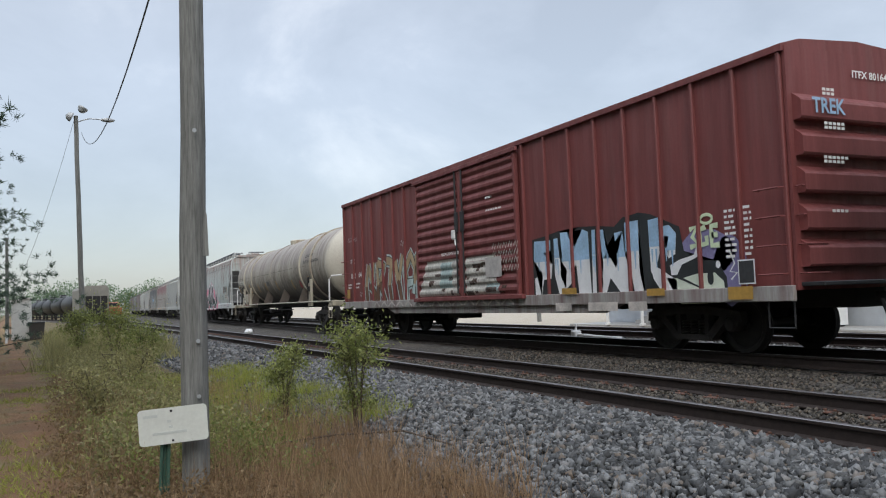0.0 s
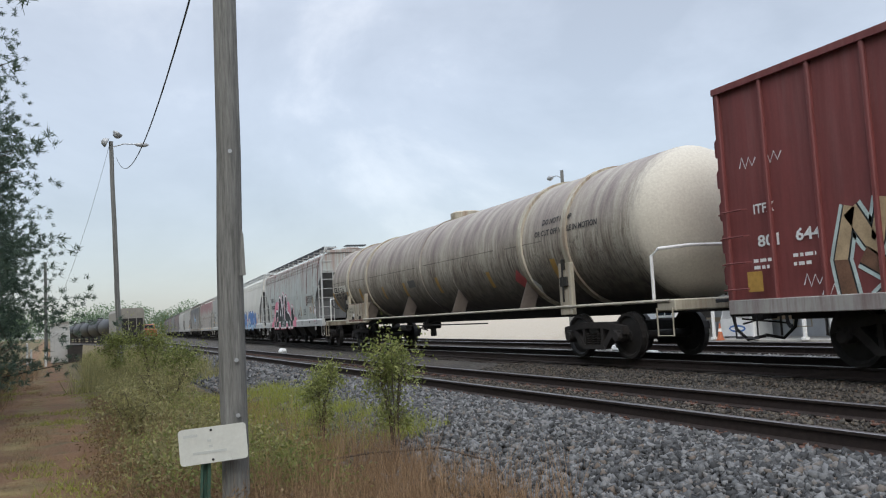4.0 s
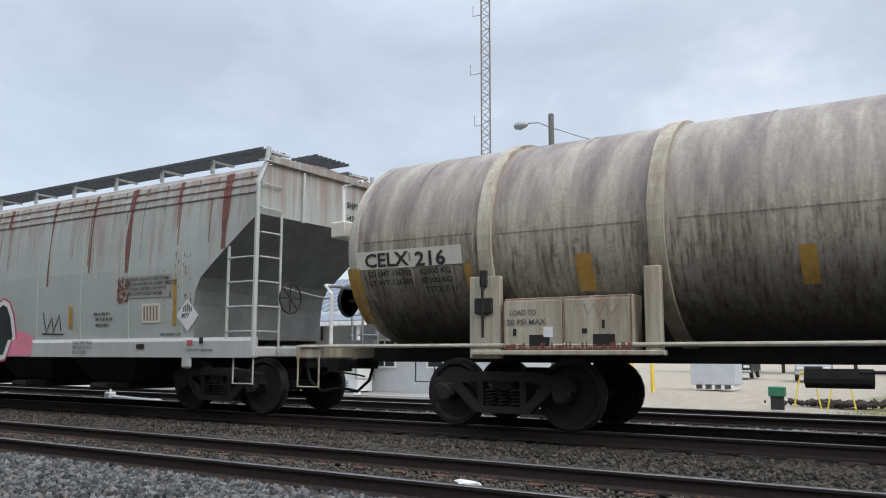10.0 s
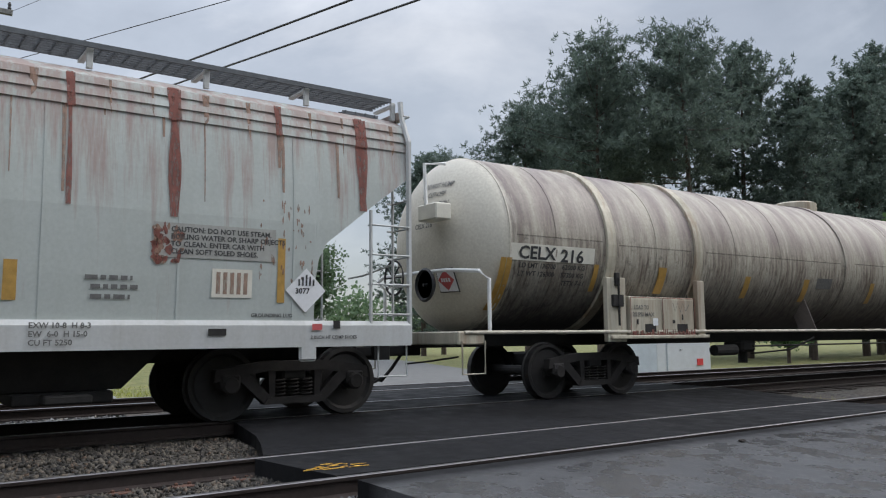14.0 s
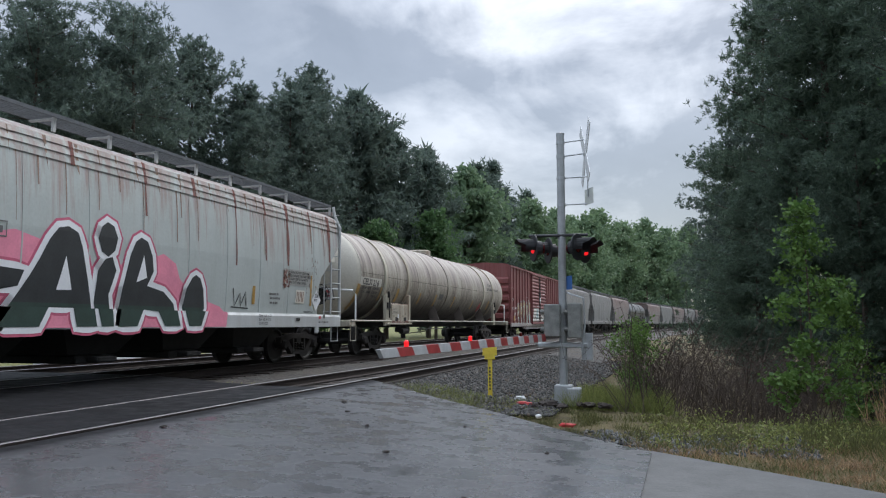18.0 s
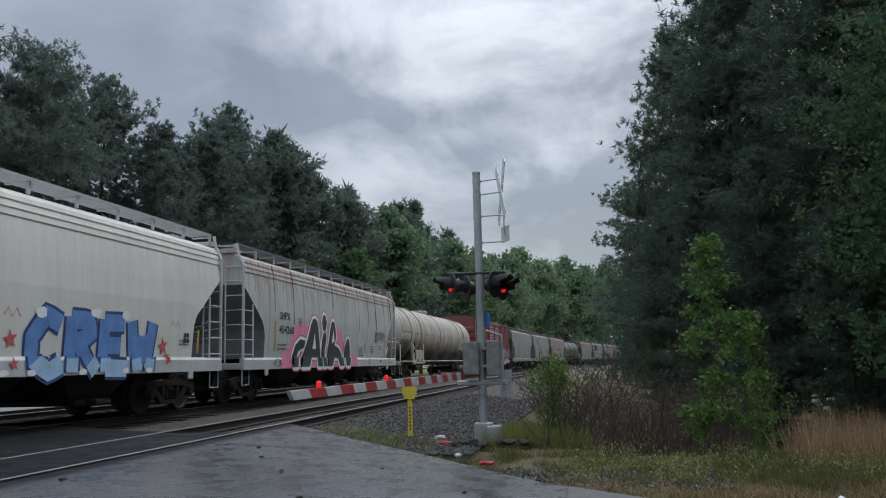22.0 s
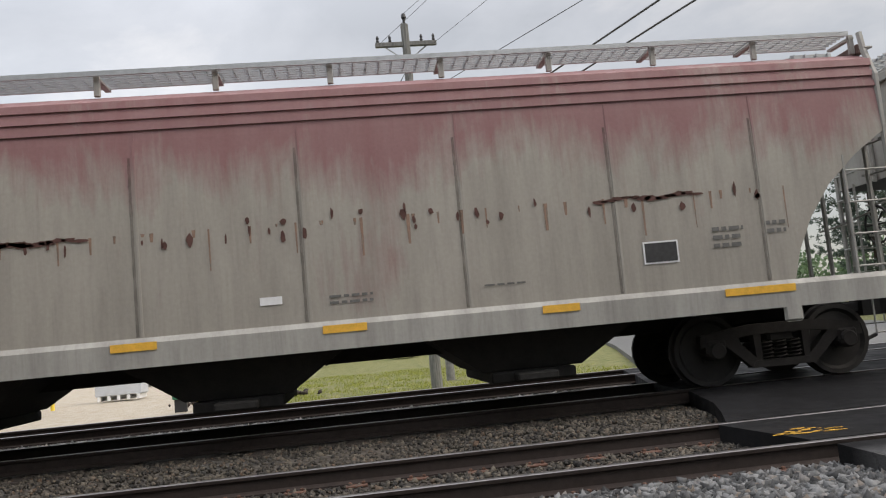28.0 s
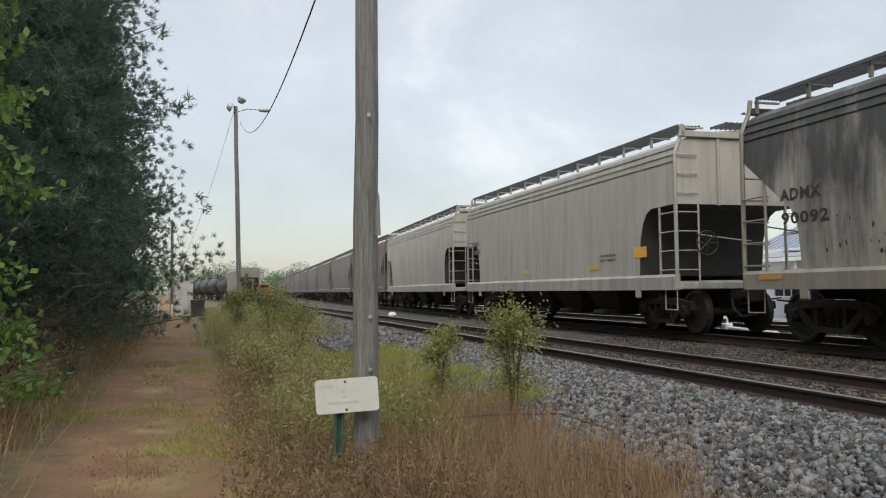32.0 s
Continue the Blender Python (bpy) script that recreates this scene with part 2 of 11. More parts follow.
M = {}
M["wheel"] = simple("wheel_steel", (0.023, 0.021, 0.020), 0.65, 0.05, 0.4, 8)
M["frame"] = simple("truck_casting", (0.027, 0.0235, 0.022), 0.85, 0.0, 0.4, 10, 0.3)
M["under"] = simple("underframe_grime", (0.020, 0.019, 0.018), 0.9, 0.0, 0.4, 6, 0.2)
M["rail"] = simple("rail_rust", (0.030, 0.021, 0.018), 0.8, 0.2, 0.4, 14, 0.3)
M["rail_top"] = simple("rail_worn_top", (0.20, 0.19, 0.19), 0.35, 0.8, 0.3, 10, 0.1)
M["tie"] = simple("tie_wood", (0.040, 0.031, 0.026), 0.9, 0.0, 0.5, 12, 0.5)
M["tie_plate"] = simple("plate_rust", (0.11, 0.055, 0.038), 0.85, 0.1, 0.4, 14, 0.3)
M["rust"] = simple("rust_stain", (0.205, 0.078, 0.062), 0.9, 0.0, 0.35, 9, 0.1)
M["rust_thin"] = simple("rust_run_thin", (0.30, 0.19, 0.14), 0.9, 0.0, 0.3, 9, 0.1)


def thin_out(m, most):
    """Lets the paint below show through a worn film."""
    n, l = m.node_tree.nodes, m.node_tree.links
    mp = n.new("ShaderNodeMapping")
    mp.inputs["Scale"].default_value = (1.0, 1.0, 0.3)
    l.new(coords(n, l), mp.inputs["Vector"])
    f = ramp(n, l, noise_tex(n, l, mp.outputs[0], 22, 5, 0.65), [(0.26, (0.42 * most,) * 3), (0.58, (most,) * 3)])
    tr, mx, out = n.new("ShaderNodeBsdfTransparent"), n.new("ShaderNodeMixShader"), n["Material Output"]
    b = out.inputs["Surface"].links[0].from_socket
    l.new(f, mx.inputs[0])
    l.new(tr.outputs[0], mx.inputs[1])
    l.new(b, mx.inputs[2])
    l.new(mx.outputs[0], out.inputs["Surface"])


M["seam"] = simple("seam_grime", (0.085, 0.075, 0.066), 0.9, 0.0, 0.3, 9, 0)
thin_out(M["seam"], 0.5)
thin_out(M["rust"], 0.9)
thin_out(M["rust_thin"], 0.8)
M["mark_black"] = simple("stencil_black", (0.035, 0.036, 0.038), 0.7, 0.0, 0.3, 20, 0)
M["mark_grey"] = simple("stencil_grey", (0.13, 0.13, 0.125), 0.7, 0.0, 0.3, 20, 0)
M["mark_white"] = simple("stencil_white", (0.72, 0.72, 0.70), 0.7, 0.0, 0.15, 20, 0)
M["reflector"] = simple("reflector_ochre", (0.42, 0.25, 0.06), 0.5, 0.0, 0.25, 12, 0)
M["reflector_new"] = simple("reflector_yellow", (0.75, 0.42, 0.06), 0.45, 0.0, 0.2, 12, 0)
M["wood_pole"] = simple("grey_pole_wood", (0.185, 0.185, 0.175), 0.9, 0.0, 0.38, 7, 0.5)
M["galv"] = simple("galvanised_steel", (0.42, 0.44, 0.45), 0.5, 0.6, 0.15, 8, 0.1)
M["silver"] = simple("aluminium_paint", (0.36, 0.375, 0.38), 0.5, 0.3, 0.15, 6, 0.1)
M["black"] = simple("black_paint", (0.022, 0.023, 0.025), 0.55, 0.0, 0.3, 8, 0.05)
M["white"] = simple("white_paint", (0.72, 0.73, 0.72), 0.55, 0.0, 0.12, 6, 0.05)
M["pipe_cream"] = simple("dull_cream_pipe", (0.44, 0.41, 0.34), 0.6, 0.0, 0.35, 5, 0.05)
M["red"] = simple("red_paint", (0.55, 0.05, 0.05), 0.5, 0.0, 0.2, 6, 0.05)
M["yellow"] = simple("yellow_paint", (0.75, 0.56, 0.06), 0.5, 0.0, 0.15, 6, 0.05)
M["gate_white"] = simple("weathered_white_sheeting", (0.46, 0.47, 0.47), 0.6, 0.0, 0.25, 6, 0.05)
M["gate_red"] = simple("weathered_red_sheeting", (0.36, 0.045, 0.045), 0.55, 0.0, 0.3, 6, 0.05)
M["lamp_red"] = glow("red_lens_lit", (0.90, 0.02, 0.025), 0.7)
M["lens_dark"] = simple("red_lens_dark", (0.10, 0.012, 0.012), 0.15, 0.0, 0.2, 6, 0)
M["blue_sign"] = simple("blue_sign", (0.06, 0.16, 0.42), 0.5, 0.0, 0.15, 6, 0)
M["wire"] = simple("cable", (0.03, 0.03, 0.03), 0.6, 0.0, 0.2, 6, 0)


# ---- mesh helpers ----
def finish(name, me, material, parent=None, label="", smooth=False):
    if material is not None:
        me.materials.append(material)
    if smooth:
        me.polygons.foreach_set("use_smooth", [True] * len(me.polygons))
    ob = new(name, me)
    if parent is not None:
        ob.parent = parent
    if label:
        ob["label"] = label
    return ob


def part(name, bm, material, parent, label="", smooth=False):
    """One mesh object out of a bmesh, under a thing or under a part."""
    me = bpy.data.meshes.new(name)
    bm.to_mesh(me)
    bm.free()
    return finish(name, me, material, parent, label, smooth)


def thing(name, m, label, category, group="", kind=""):
    ob = new(name)
    ob.matrix_world = m
    return tagged(ob, label, category, group, kind)


def again(ob, parent, m=None):
    """A further part on the mesh of ob."""
    o = new(ob.name.split(".")[0], ob.data)
    o.parent = parent
    if m is not None:
        o.matrix_basis = m
    return o


def box(bm, c, s, bevel=0.0, m=None):
    r = bmesh.ops.create_cube(bm, size=1.0)
    vs = r["verts"]
    for v in vs:
        v.co = Vector((v.co.x * s[0] + c[0], v.co.y * s[1] + c[1], v.co.z * s[2] + c[2]))
    if bevel:
        es = list({e for v in vs for e in v.link_edges})
        bmesh.ops.bevel(bm, geom=es, offset=bevel, segments=1, affect="EDGES", profile=0.5)
    if m is not None:
        bmesh.ops.transform(bm, matrix=m, verts=vs if not bevel else [v for v in bm.verts])
    return bm


def tube(bm, pts, r, seg=8, r_end=None):
    """A round bar along a line of points."""
    pts = [Vector(p) for p in pts]
    rings = []
    for i, p in enumerate(pts):
        d = (pts[min(i + 1, len(pts) - 1)] - pts[max(i - 1, 0)]).normalized()
        a = d.cross(Vector((0, 0, 1))) if abs(d.z) < 0.9 else d.cross(Vector((1, 0, 0)))
        a.normalize()
        b = d.cross(a)
        rr = r if r_end is None else r + (r_end - r) * i / max(1, len(pts) - 1)
        rings.append([bm.verts.new(p + (a * math.cos(k * math.tau / seg) + b * math.sin(k * math.tau / seg)) * rr) for k in range(seg)])
    for q0, q1 in zip(rings, rings[1:]):
        for k in range(seg):
            bm.faces.new((q0[k], q0[(k + 1) % seg], q1[(k + 1) % seg], q1[k]))
    bm.faces.new(rings[0][::-1])
    bm.faces.new(rings[-1])
    return bm


def lathe(bm, prof, seg, axis="y", c=(0, 0, 0)):
    """prof: (along, radius) pairs, turned round an axis."""
    rings = []
    for a, r in prof:
        ring = []
        for k in range(seg):
            w = k * math.tau / seg
            u, v = math.cos(w) * r, math.sin(w) * r
            co = {"y": (u, a, v), "x": (a, u, v), "z": (u, v, a)}[axis]
            ring.append(bm.verts.new((co[0] + c[0], co[1] + c[1], co[2] + c[2])))
        rings.append(ring)
    for q0, q1 in zip(rings, rings[1:]):
        for k in range(seg):
            bm.faces.new((q0[k], q0[(k + 1) % seg], q1[(k + 1) % seg], q1[k]))
    bm.faces.new(rings[0][::-1])
    bm.faces.new(rings[-1])
    return bm


def plate(bm, outline, t0, t1, plane="yz"):
    """A flat outline with thickness. plane yz: (y, z) pairs between x = t0 and t1; xz: between y = t0 and t1; xy: between z."""
    def at(p, t):
        return {"yz": (t, p[0], p[1]), "xz": (p[0], t, p[1]), "xy": (p[0], p[1], t)}[plane]
    a = [bm.verts.new(at(p, t0)) for p in outline]
    b = [bm.verts.new(at(p, t1)) for p in outline]
    bm.faces.new(a)
    bm.faces.new(b[::-1])
    k = len(outline)
    for i in range(k):
        bm.faces.new((a[i], a[(i + 1) % k], b[(i + 1) % k], b[i]))
    return bm


def BM():
    return bmesh.new()


def fix(bm):
    bmesh.ops.recalc_face_normals(bm, faces=bm.faces)
    return bm


def soup(name, verts, faces, material, smooth=False):
    """An object out of numpy arrays."""
    me = bpy.data.meshes.new(name)
    k = faces.shape[1]
    me.vertices.add(len(verts))
    me.vertices.foreach_set("co", np.ascontiguousarray(verts, dtype=np.float32).ravel())
    me.loops.add(faces.size)
    me.loops.foreach_set("vertex_index", np.ascontiguousarray(faces, dtype=np.int32).ravel())
    me.polygons.add(len(faces))
    me.polygons.foreach_set("loop_start", np.arange(0, faces.size, k, dtype=np.int32))
    me.polygons.foreach_set("loop_total", np.full(len(faces), k, dtype=np.int32))
    me.update(calc_edges=True)
    return finish(name, me, material, None, "", smooth)


def letters(text, size, spacing=1.0):
    """The flat outline mesh of a text: vertices (x, y) and faces."""
    cu = bpy.data.curves.new("lettering", "FONT")
    cu.body, cu.size, cu.resolution_u, cu.space_character, cu.offset = text, size, 2, spacing, 0.024 * size
    ob = new("lettering", cu)
    bpy.context.view_layer.update()
    me = bpy.data.meshes.new_from_object(ob.evaluated_get(bpy.context.evaluated_depsgraph_get()))
    vs = [(v.co.x, v.co.y) for v in me.vertices]
    fs = [tuple(p.vertices) for p in me.polygons]
    bpy.data.objects.remove(ob)
    bpy.data.curves.remove(cu)
    bpy.data.meshes.remove(me)
    return vs, fs


# ---- the ground ----
RAILS = {"near": (6.075, -0.10), "main": (10.255, 0.0), "far": (14.55, -0.03)}


def smooth01(t):
    t = np.clip(t, 0, 1)
    return t * t * (3 - 2 * t)


def ground_z(x, y):
    x, y = np.asarray(x, float), np.asarray(y, float)
    z = np.full(np.broadcast(x, y).shape, -0.60)
    z = z + 0.20 * smooth01((x - 3.2) / 3.0)
    z = z - 0.12 * smooth01((x - 16.8) / 2.0)
    # the crossing's apron lifts the ground beside the road
    near_road = smooth01((-1.5 - y) / 2.5) * smooth01((y + 22) / 6.0)
    z = z + near_road * 0.04 * smooth01((4.8 - x) / 2) * smooth01((x + 9) / 6)
    # the ditch beyond the signal
    z = z - 0.55 * smooth01((-13.5 - y) / 4.0) * smooth01((1.2 - x) / 3.0)
    return z


def axis_steps(breaks):
    out = []
    for (a, b, n) in breaks:
        out += list(np.linspace(a, b, n, endpoint=False))
    return np.array(out + [breaks[-1][1]])


gx = axis_steps([(-2500, -60, 8), (-60, -10, 20), (-10, 20, 100), (20, 60, 16), (60, 2500, 8)])
gy = axis_steps([(-2500, -80, 8), (-80, -25, 20), (-25, 30, 140), (30, 100, 40), (100, 2500, 8)])
GX, GY = np.meshgrid(gx, gy, indexing="ij")
GZ = ground_z(GX, GY)
rng = np.random.default_rng(3)
GZ = GZ + (rng.random(GZ.shape) - 0.5) * 0.03 * ((np.abs(GX) < 70) & (np.abs(GY) < 110))
gi = np.arange(GX.size).reshape(GX.shape)
gf = np.stack([gi[:-1, :-1], gi[1:, :-1], gi[1:, 1:], gi[:-1, 1:]], -1).reshape(-1, 4)

m, n, l, b = mat_new("ground_soil")
v = coords(n, l)
sx = n.new("ShaderNodeSeparateXYZ")
l.new(v, sx.inputs[0])
big, mid, fin = noise_tex(n, l, v, 0.35, 5), noise_tex(n, l, v, 2.2, 6, 0.65), noise_tex(n, l, v, 30, 4, 0.7)
dirt = mix(n, l, ramp(n, l, mid, [(0.32, (0, 0, 0)), (0.68, (1, 1, 1))]), (0.185, 0.086, 0.038), (0.285, 0.165, 0.080))
dirt = mix(n, l, ramp(n, l, big, [(0.42, (0, 0, 0)), (0.62, (1, 1, 1))]), dirt, (0.155, 0.080, 0.042))
dirt = mix(n, l, 0.35, dirt, ramp(n, l, fin, [(0.3, (0.04, 0.024, 0.015)), (0.75, (0.27, 0.16, 0.08))]))
straw = mix(n, l, ramp(n, l, mid, [(0.4, (0, 0, 0)), (0.65, (1, 1, 1))]), (0.16, 0.135, 0.045), (0.30, 0.235, 0.105))
grass = mix(n, l, ramp(n, l, mid, [(0.35, (0, 0, 0)), (0.7, (1, 1, 1))]), (0.075, 0.060, 0.028), (0.175, 0.140, 0.060))
grass = mix(n, l, ramp(n, l, big, [(0.45, (0, 0, 0)), (0.65, (1, 1, 1))]), grass, (0.115, 0.085, 0.032))
# the worn lane of bare soil beside the trees
wob = math_node(n, l, "MULTIPLY", math_node(n, l, "SUBTRACT", mid, 0.5), 1.5)
ctr = math_node(n, l, "MULTIPLY", sx.outputs[1], -0.041)
off = math_node(n, l, "SUBTRACT", math_node(n, l, "ADD", sx.outputs[0], wob), ctr)
off = math_node(n, l, "ABSOLUTE", math_node(n, l, "ADD", off, 0.05))
lane = n.new("ShaderNodeMapRange")
lane.inputs[1].default_value, lane.inputs[2].default_value = 1.35, 0.75
l.new(off, lane.inputs[0])
fade = n.new("ShaderNodeMapRange")
fade.inputs[1].default_value, fade.inputs[2].default_value = -5.0, -1.5
l.new(sx.outputs[1], fade.inputs[0])
lane_f = math_node(n, l, "MULTIPLY", lane.outputs[0], fade.outputs[0])
tuft = ramp(n, l, noise_tex(n, l, v, 1.3, 5, 0.7), [(0.53, (1, 1, 1)), (0.64, (0.2, 0.2, 0.2))])
lane_f = math_node(n, l, "MULTIPLY", lane_f, tuft)
c = mix(n, l, lane_f, grass, dirt)
# a crown of straw between the two ruts
rut = n.new("ShaderNodeMapRange")
rut.inputs[1].default_value, rut.inputs[2].default_value = 0.42, 0.10
l.new(off, rut.inputs[0])
crown_f = math_node(n, l, "MULTIPLY", rut.outputs[0], ramp(n, l, noise_tex(n, l, v, 0.9, 5, 0.7), [(0.42, (0, 0, 0)), (0.58, (0.85,) * 3)]))
c = mix(n, l, math_node(n, l, "MULTIPLY", crown_f, fade.outputs[0]), c, straw)
# the wide sandy yard and mown verge past the tracks
yard = n.new("ShaderNodeMapRange")
yard.inputs[1].default_value, yard.inputs[2].default_value = 17.2, 18.6
l.new(sx.outputs[0], yard.inputs[0])
sand = mix(n, l, ramp(n, l, mid, [(0.3, (0, 0, 0)), (0.7, (1, 1, 1))]), (0.36, 0.30, 0.22), (0.46, 0.42, 0.35))
mown = mix(n, l, ramp(n, l, mid, [(0.35, (0, 0, 0)), (0.65, (1, 1, 1))]), (0.09, 0.115, 0.03), (0.22, 0.20, 0.08))
turn = n.new("ShaderNodeMapRange")
turn.inputs[1].default_value, turn.inputs[2].default_value = 3.5, 5.5
l.new(math_node(n, l, "ADD", sx.outputs[1], math_node(n, l, "MULTIPLY", big, 3.0)), turn.inputs[0])
c = mix(n, l, yard.outputs[0], c, mix(n, l, turn.outputs[0], mown, sand))
l.new(c, b.inputs["Base Color"])
b.inputs["Roughness"].default_value = 0.95
bump(n, l, b, fin, 0.8, 0.05)
M["soil"] = m
ground = soup("ground", np.stack([GX, GY, GZ], -1).reshape(-1, 3), gf, M["soil"])
tagged(ground, "reddish soil and rough grass with a worn lane", "ground", kind="structure")


# ballast beds
def stone_mat(name, lo, hi, brown):
    m, n, l, b = mat_new(name)
    g = n.new("ShaderNodeNewGeometry")
    v = coords(n, l)
    f = noise_tex(n, l, v, 60, 4, 0.6)
    c = ramp(n, l, g.outputs["Random Per Island"], [(0.0, lo), (0.5, tuple(a * 0.66 + b_ * 0.34 for a, b_ in zip(lo, hi))), (0.88, hi), (1.0, brown)])
    c = mix(n, l, 0.3, c, ramp(n, l, f, [(0.3, (0.08, 0.08, 0.08)), (0.7, (0.7, 0.7, 0.7))]), "OVERLAY")
    l.new(c, b.inputs["Base Color"])
    b.inputs["Roughness"].default_value = 0.75
    return m


M["stone"] = stone_mat("granite_ballast", (0.014, 0.015, 0.016), (0.205, 0.21, 0.21), (0.13, 0.10, 0.075))
M["stone_pale"] = stone_mat("clean_pale_ballast", (0.07, 0.07, 0.068), (0.36, 0.36, 0.345), (0.24, 0.21, 0.17))
M["stone_dull"] = stone_mat("weathered_gravel", (0.016, 0.015, 0.014), (0.13, 0.125, 0.112), (0.10, 0.070, 0.048))
M["stone_brown"] = stone_mat("soiled_ballast", (0.008, 0.007, 0.006), (0.125, 0.108, 0.084), (0.095, 0.058, 0.036))
m, n, l, b = mat_new("ballast_bed")
v = coords(n, l)
vo = n.new("ShaderNodeTexVoronoi")
vo.inputs["Scale"].default_value = 19
l.new(v, vo.inputs["Vector"])
sx = n.new("ShaderNodeSeparateColor")
l.new(vo.outputs["Color"], sx.inputs[0])
c = ramp(n, l, sx.outputs[0], [(0.0, (0.018, 0.017, 0.016)), (0.6, (0.050, 0.047, 0.043)), (1.0, (0.11, 0.105, 0.095))])
c = mix(n, l, ramp(n, l, noise_tex(n, l, v, 0.8, 5), [(0.4, (0, 0, 0)), (0.65, (0.7, 0.7, 0.7))]), c, (0.085, 0.068, 0.052))
l.new(c, b.inputs["Base Color"])
b.inputs["Roughness"].default_value = 0.9
bump(n, l, b, vo.outputs["Distance"], 0.8, 0.03)
M["bed"] = m

bed_prof = [(2.9, -0.62), (4.7, -0.335), (5.0, -0.30), (8.5, -0.30), (8.9, -0.27), (9.3, -0.21), (12.8, -0.21), (13.4, -0.25), (16.6, -0.26), (18.0, -0.52)]
bx = np.array([p[0] for p in bed_prof])
bz = np.array([p[1] for p in bed_prof])


def bed_z(x):
    return np.interp(x, bx, bz)


bxs = axis_steps([(2.9, 18.0, 60)])
bys = axis_steps([(-400, -40, 40), (-40, 60, 120), (60, 420, 36)])
BX, BY = np.meshgrid(bxs, bys, indexing="ij")
BZ = bed_z(BX) + (rng.random(BX.shape) - 0.5) * 0.03
BZ[0], BZ[-1] = -0.75, -0.75
BX = BX - np.minimum(BY + 50.0, 0) ** 2 / 2000.0
bed_bend = 0.05 * np.clip(BY - 19, 0, 20) ** 2 / 40 + 0.05 * np.maximum(BY - 39, 0) + np.maximum(BY - 230, 0) ** 2 / 960
BX = BX + bed_bend * smooth01((BX - 8.2) / 1.0) * (BY > 0)
bi = np.arange(BX.size).reshape(BX.shape)
bfaces = np.stack([bi[:-1, :-1], bi[1:, :-1], bi[1:, 1:], bi[:-1, 1:]], -1).reshape(-1, 4)
bed = soup("ballast_bed", np.stack([BX, BY, BZ], -1).reshape(-1, 3), bfaces, M["bed"])
tagged(bed, "grey crushed stone bed under the rails", "ballast", kind="structure")

ICO = None
OCTA = (np.array([(1, 0, 0), (-1, 0, 0), (0, 1, 0), (0, -1, 0), (0, 0, 1), (0, 0, -1)], float), np.array([(0, 2, 4), (2, 1, 4), (1, 3, 4), (3, 0, 4), (2, 0, 5), (1, 2, 5), (3, 1, 5), (0, 3, 5)]))


def stones(name, xs, ys, zs, size, material, seed, label, fine=False):
    """Loose crushed stones: squashed, turned, angular solids in one mesh."""
    global ICO
    if ICO is None:
        bm = BM()
        bmesh.ops.create_icosphere(bm, subdivisions=1, radius=1.0)
        bm.verts.ensure_lookup_table()
        bm.verts.index_update()
        ICO = (np.array([v.co[:] for v in bm.verts]), np.array([[v.index for v in f.verts] for f in bm.faces]))
        bm.free()
    r = np.random.default_rng(seed)
    k, (iv, fc) = len(xs), ICO if fine else OCTA
    jit = iv[None] * (0.72 + 0.56 * r.random((k, len(iv), 1)))
    jit *= (size * (0.55 + 0.9 * r.random((k, 1, 1)) ** 1.5)) * (0.6 + 0.7 * r.random((k, 1, 3)))
    q = r.normal(size=(k, 4))
    q /= np.linalg.norm(q, axis=1, keepdims=True)
    w, x, y, z = q.T
    rot = np.stack([1 - 2 * (y * y + z * z), 2 * (x * y - w * z), 2 * (x * z + w * y), 2 * (x * y + w * z), 1 - 2 * (x * x + z * z), 2 * (y * z - w * x), 2 * (x * z - w * y), 2 * (y * z + w * x), 1 - 2 * (x * x + y * y)], -1).reshape(k, 3, 3)
    vs = np.einsum("kij,kvj->kvi", rot, jit) + np.stack([xs, ys, zs], -1)[:, None]
    fs = (fc[None] + (np.arange(k) * len(iv))[:, None, None]).reshape(-1, 3)
    ob = soup(name, vs.reshape(-1, 3), fs, material)
    return tagged(ob, label, "ballast", kind="stuff")


r = np.random.default_rng(5)
N = 56000
xs = 2.75 + 3.2 * r.random(N) ** 0.9
ys = -3.6 + 22.0 * r.random(N) ** 1.3
keep = xs > 2.75 + 0.6 * r.random(N) * (1 + np.sin(ys * 1.3) * 0.5)
xs, ys = xs[keep], ys[keep]
stones("ballast_stones", xs, ys, np.minimum(bed_z(np.maximum(xs, 2.9)), -0.29) + 0.012 + 0.022 * r.random(len(xs)), 0.037, M["stone"], 6, "loose grey crushed granite on the near track's shoulder")
N = 9000
xs, ys = 3.2 + 2.8 * r.random(N), 18 + 26 * r.random(N)
stones("ballast_stones", xs, ys, bed_z(xs) + 0.012, 0.055, M["stone"], 7, "loose grey crushed granite farther along the shoulder")
N = 20000
xs, ys = 7.75 + 2.35 * r.random(N), -4.0 + 22 * r.random(N) ** 1.4
stones("ballast_stones", xs, ys, bed_z(xs) + 0.006, 0.027, M["stone_brown"], 8, "soiled brown crushed stone between two tracks")
N = 10000
xs, ys = 6.15 + 1.4 * r.random(N), -3.4 + 20 * r.random(N) ** 1.2
stones("ballast_stones", xs, ys, np.full(N, -0.278), 0.026, M["stone_brown"], 9, "soiled stone between the near rails")
N = 17000
xs, ys = 12.1 + 5.2 * r.random(N), -4.0 + 30 * r.random(N) ** 1.1
stones("ballast_stones", xs, ys, bed_z(xs) + 0.02, 0.040, M["stone_pale"], 10, "pale grey stone about the far track")
N = 16000
xs, ys = 2.0 + 3.9 * r.random(N), -13.6 - 20 * r.random(N) ** 1.4
keep = ys < -10.9 - (xs - 1.2) * 0.95
xs, ys = xs[keep], ys[keep]
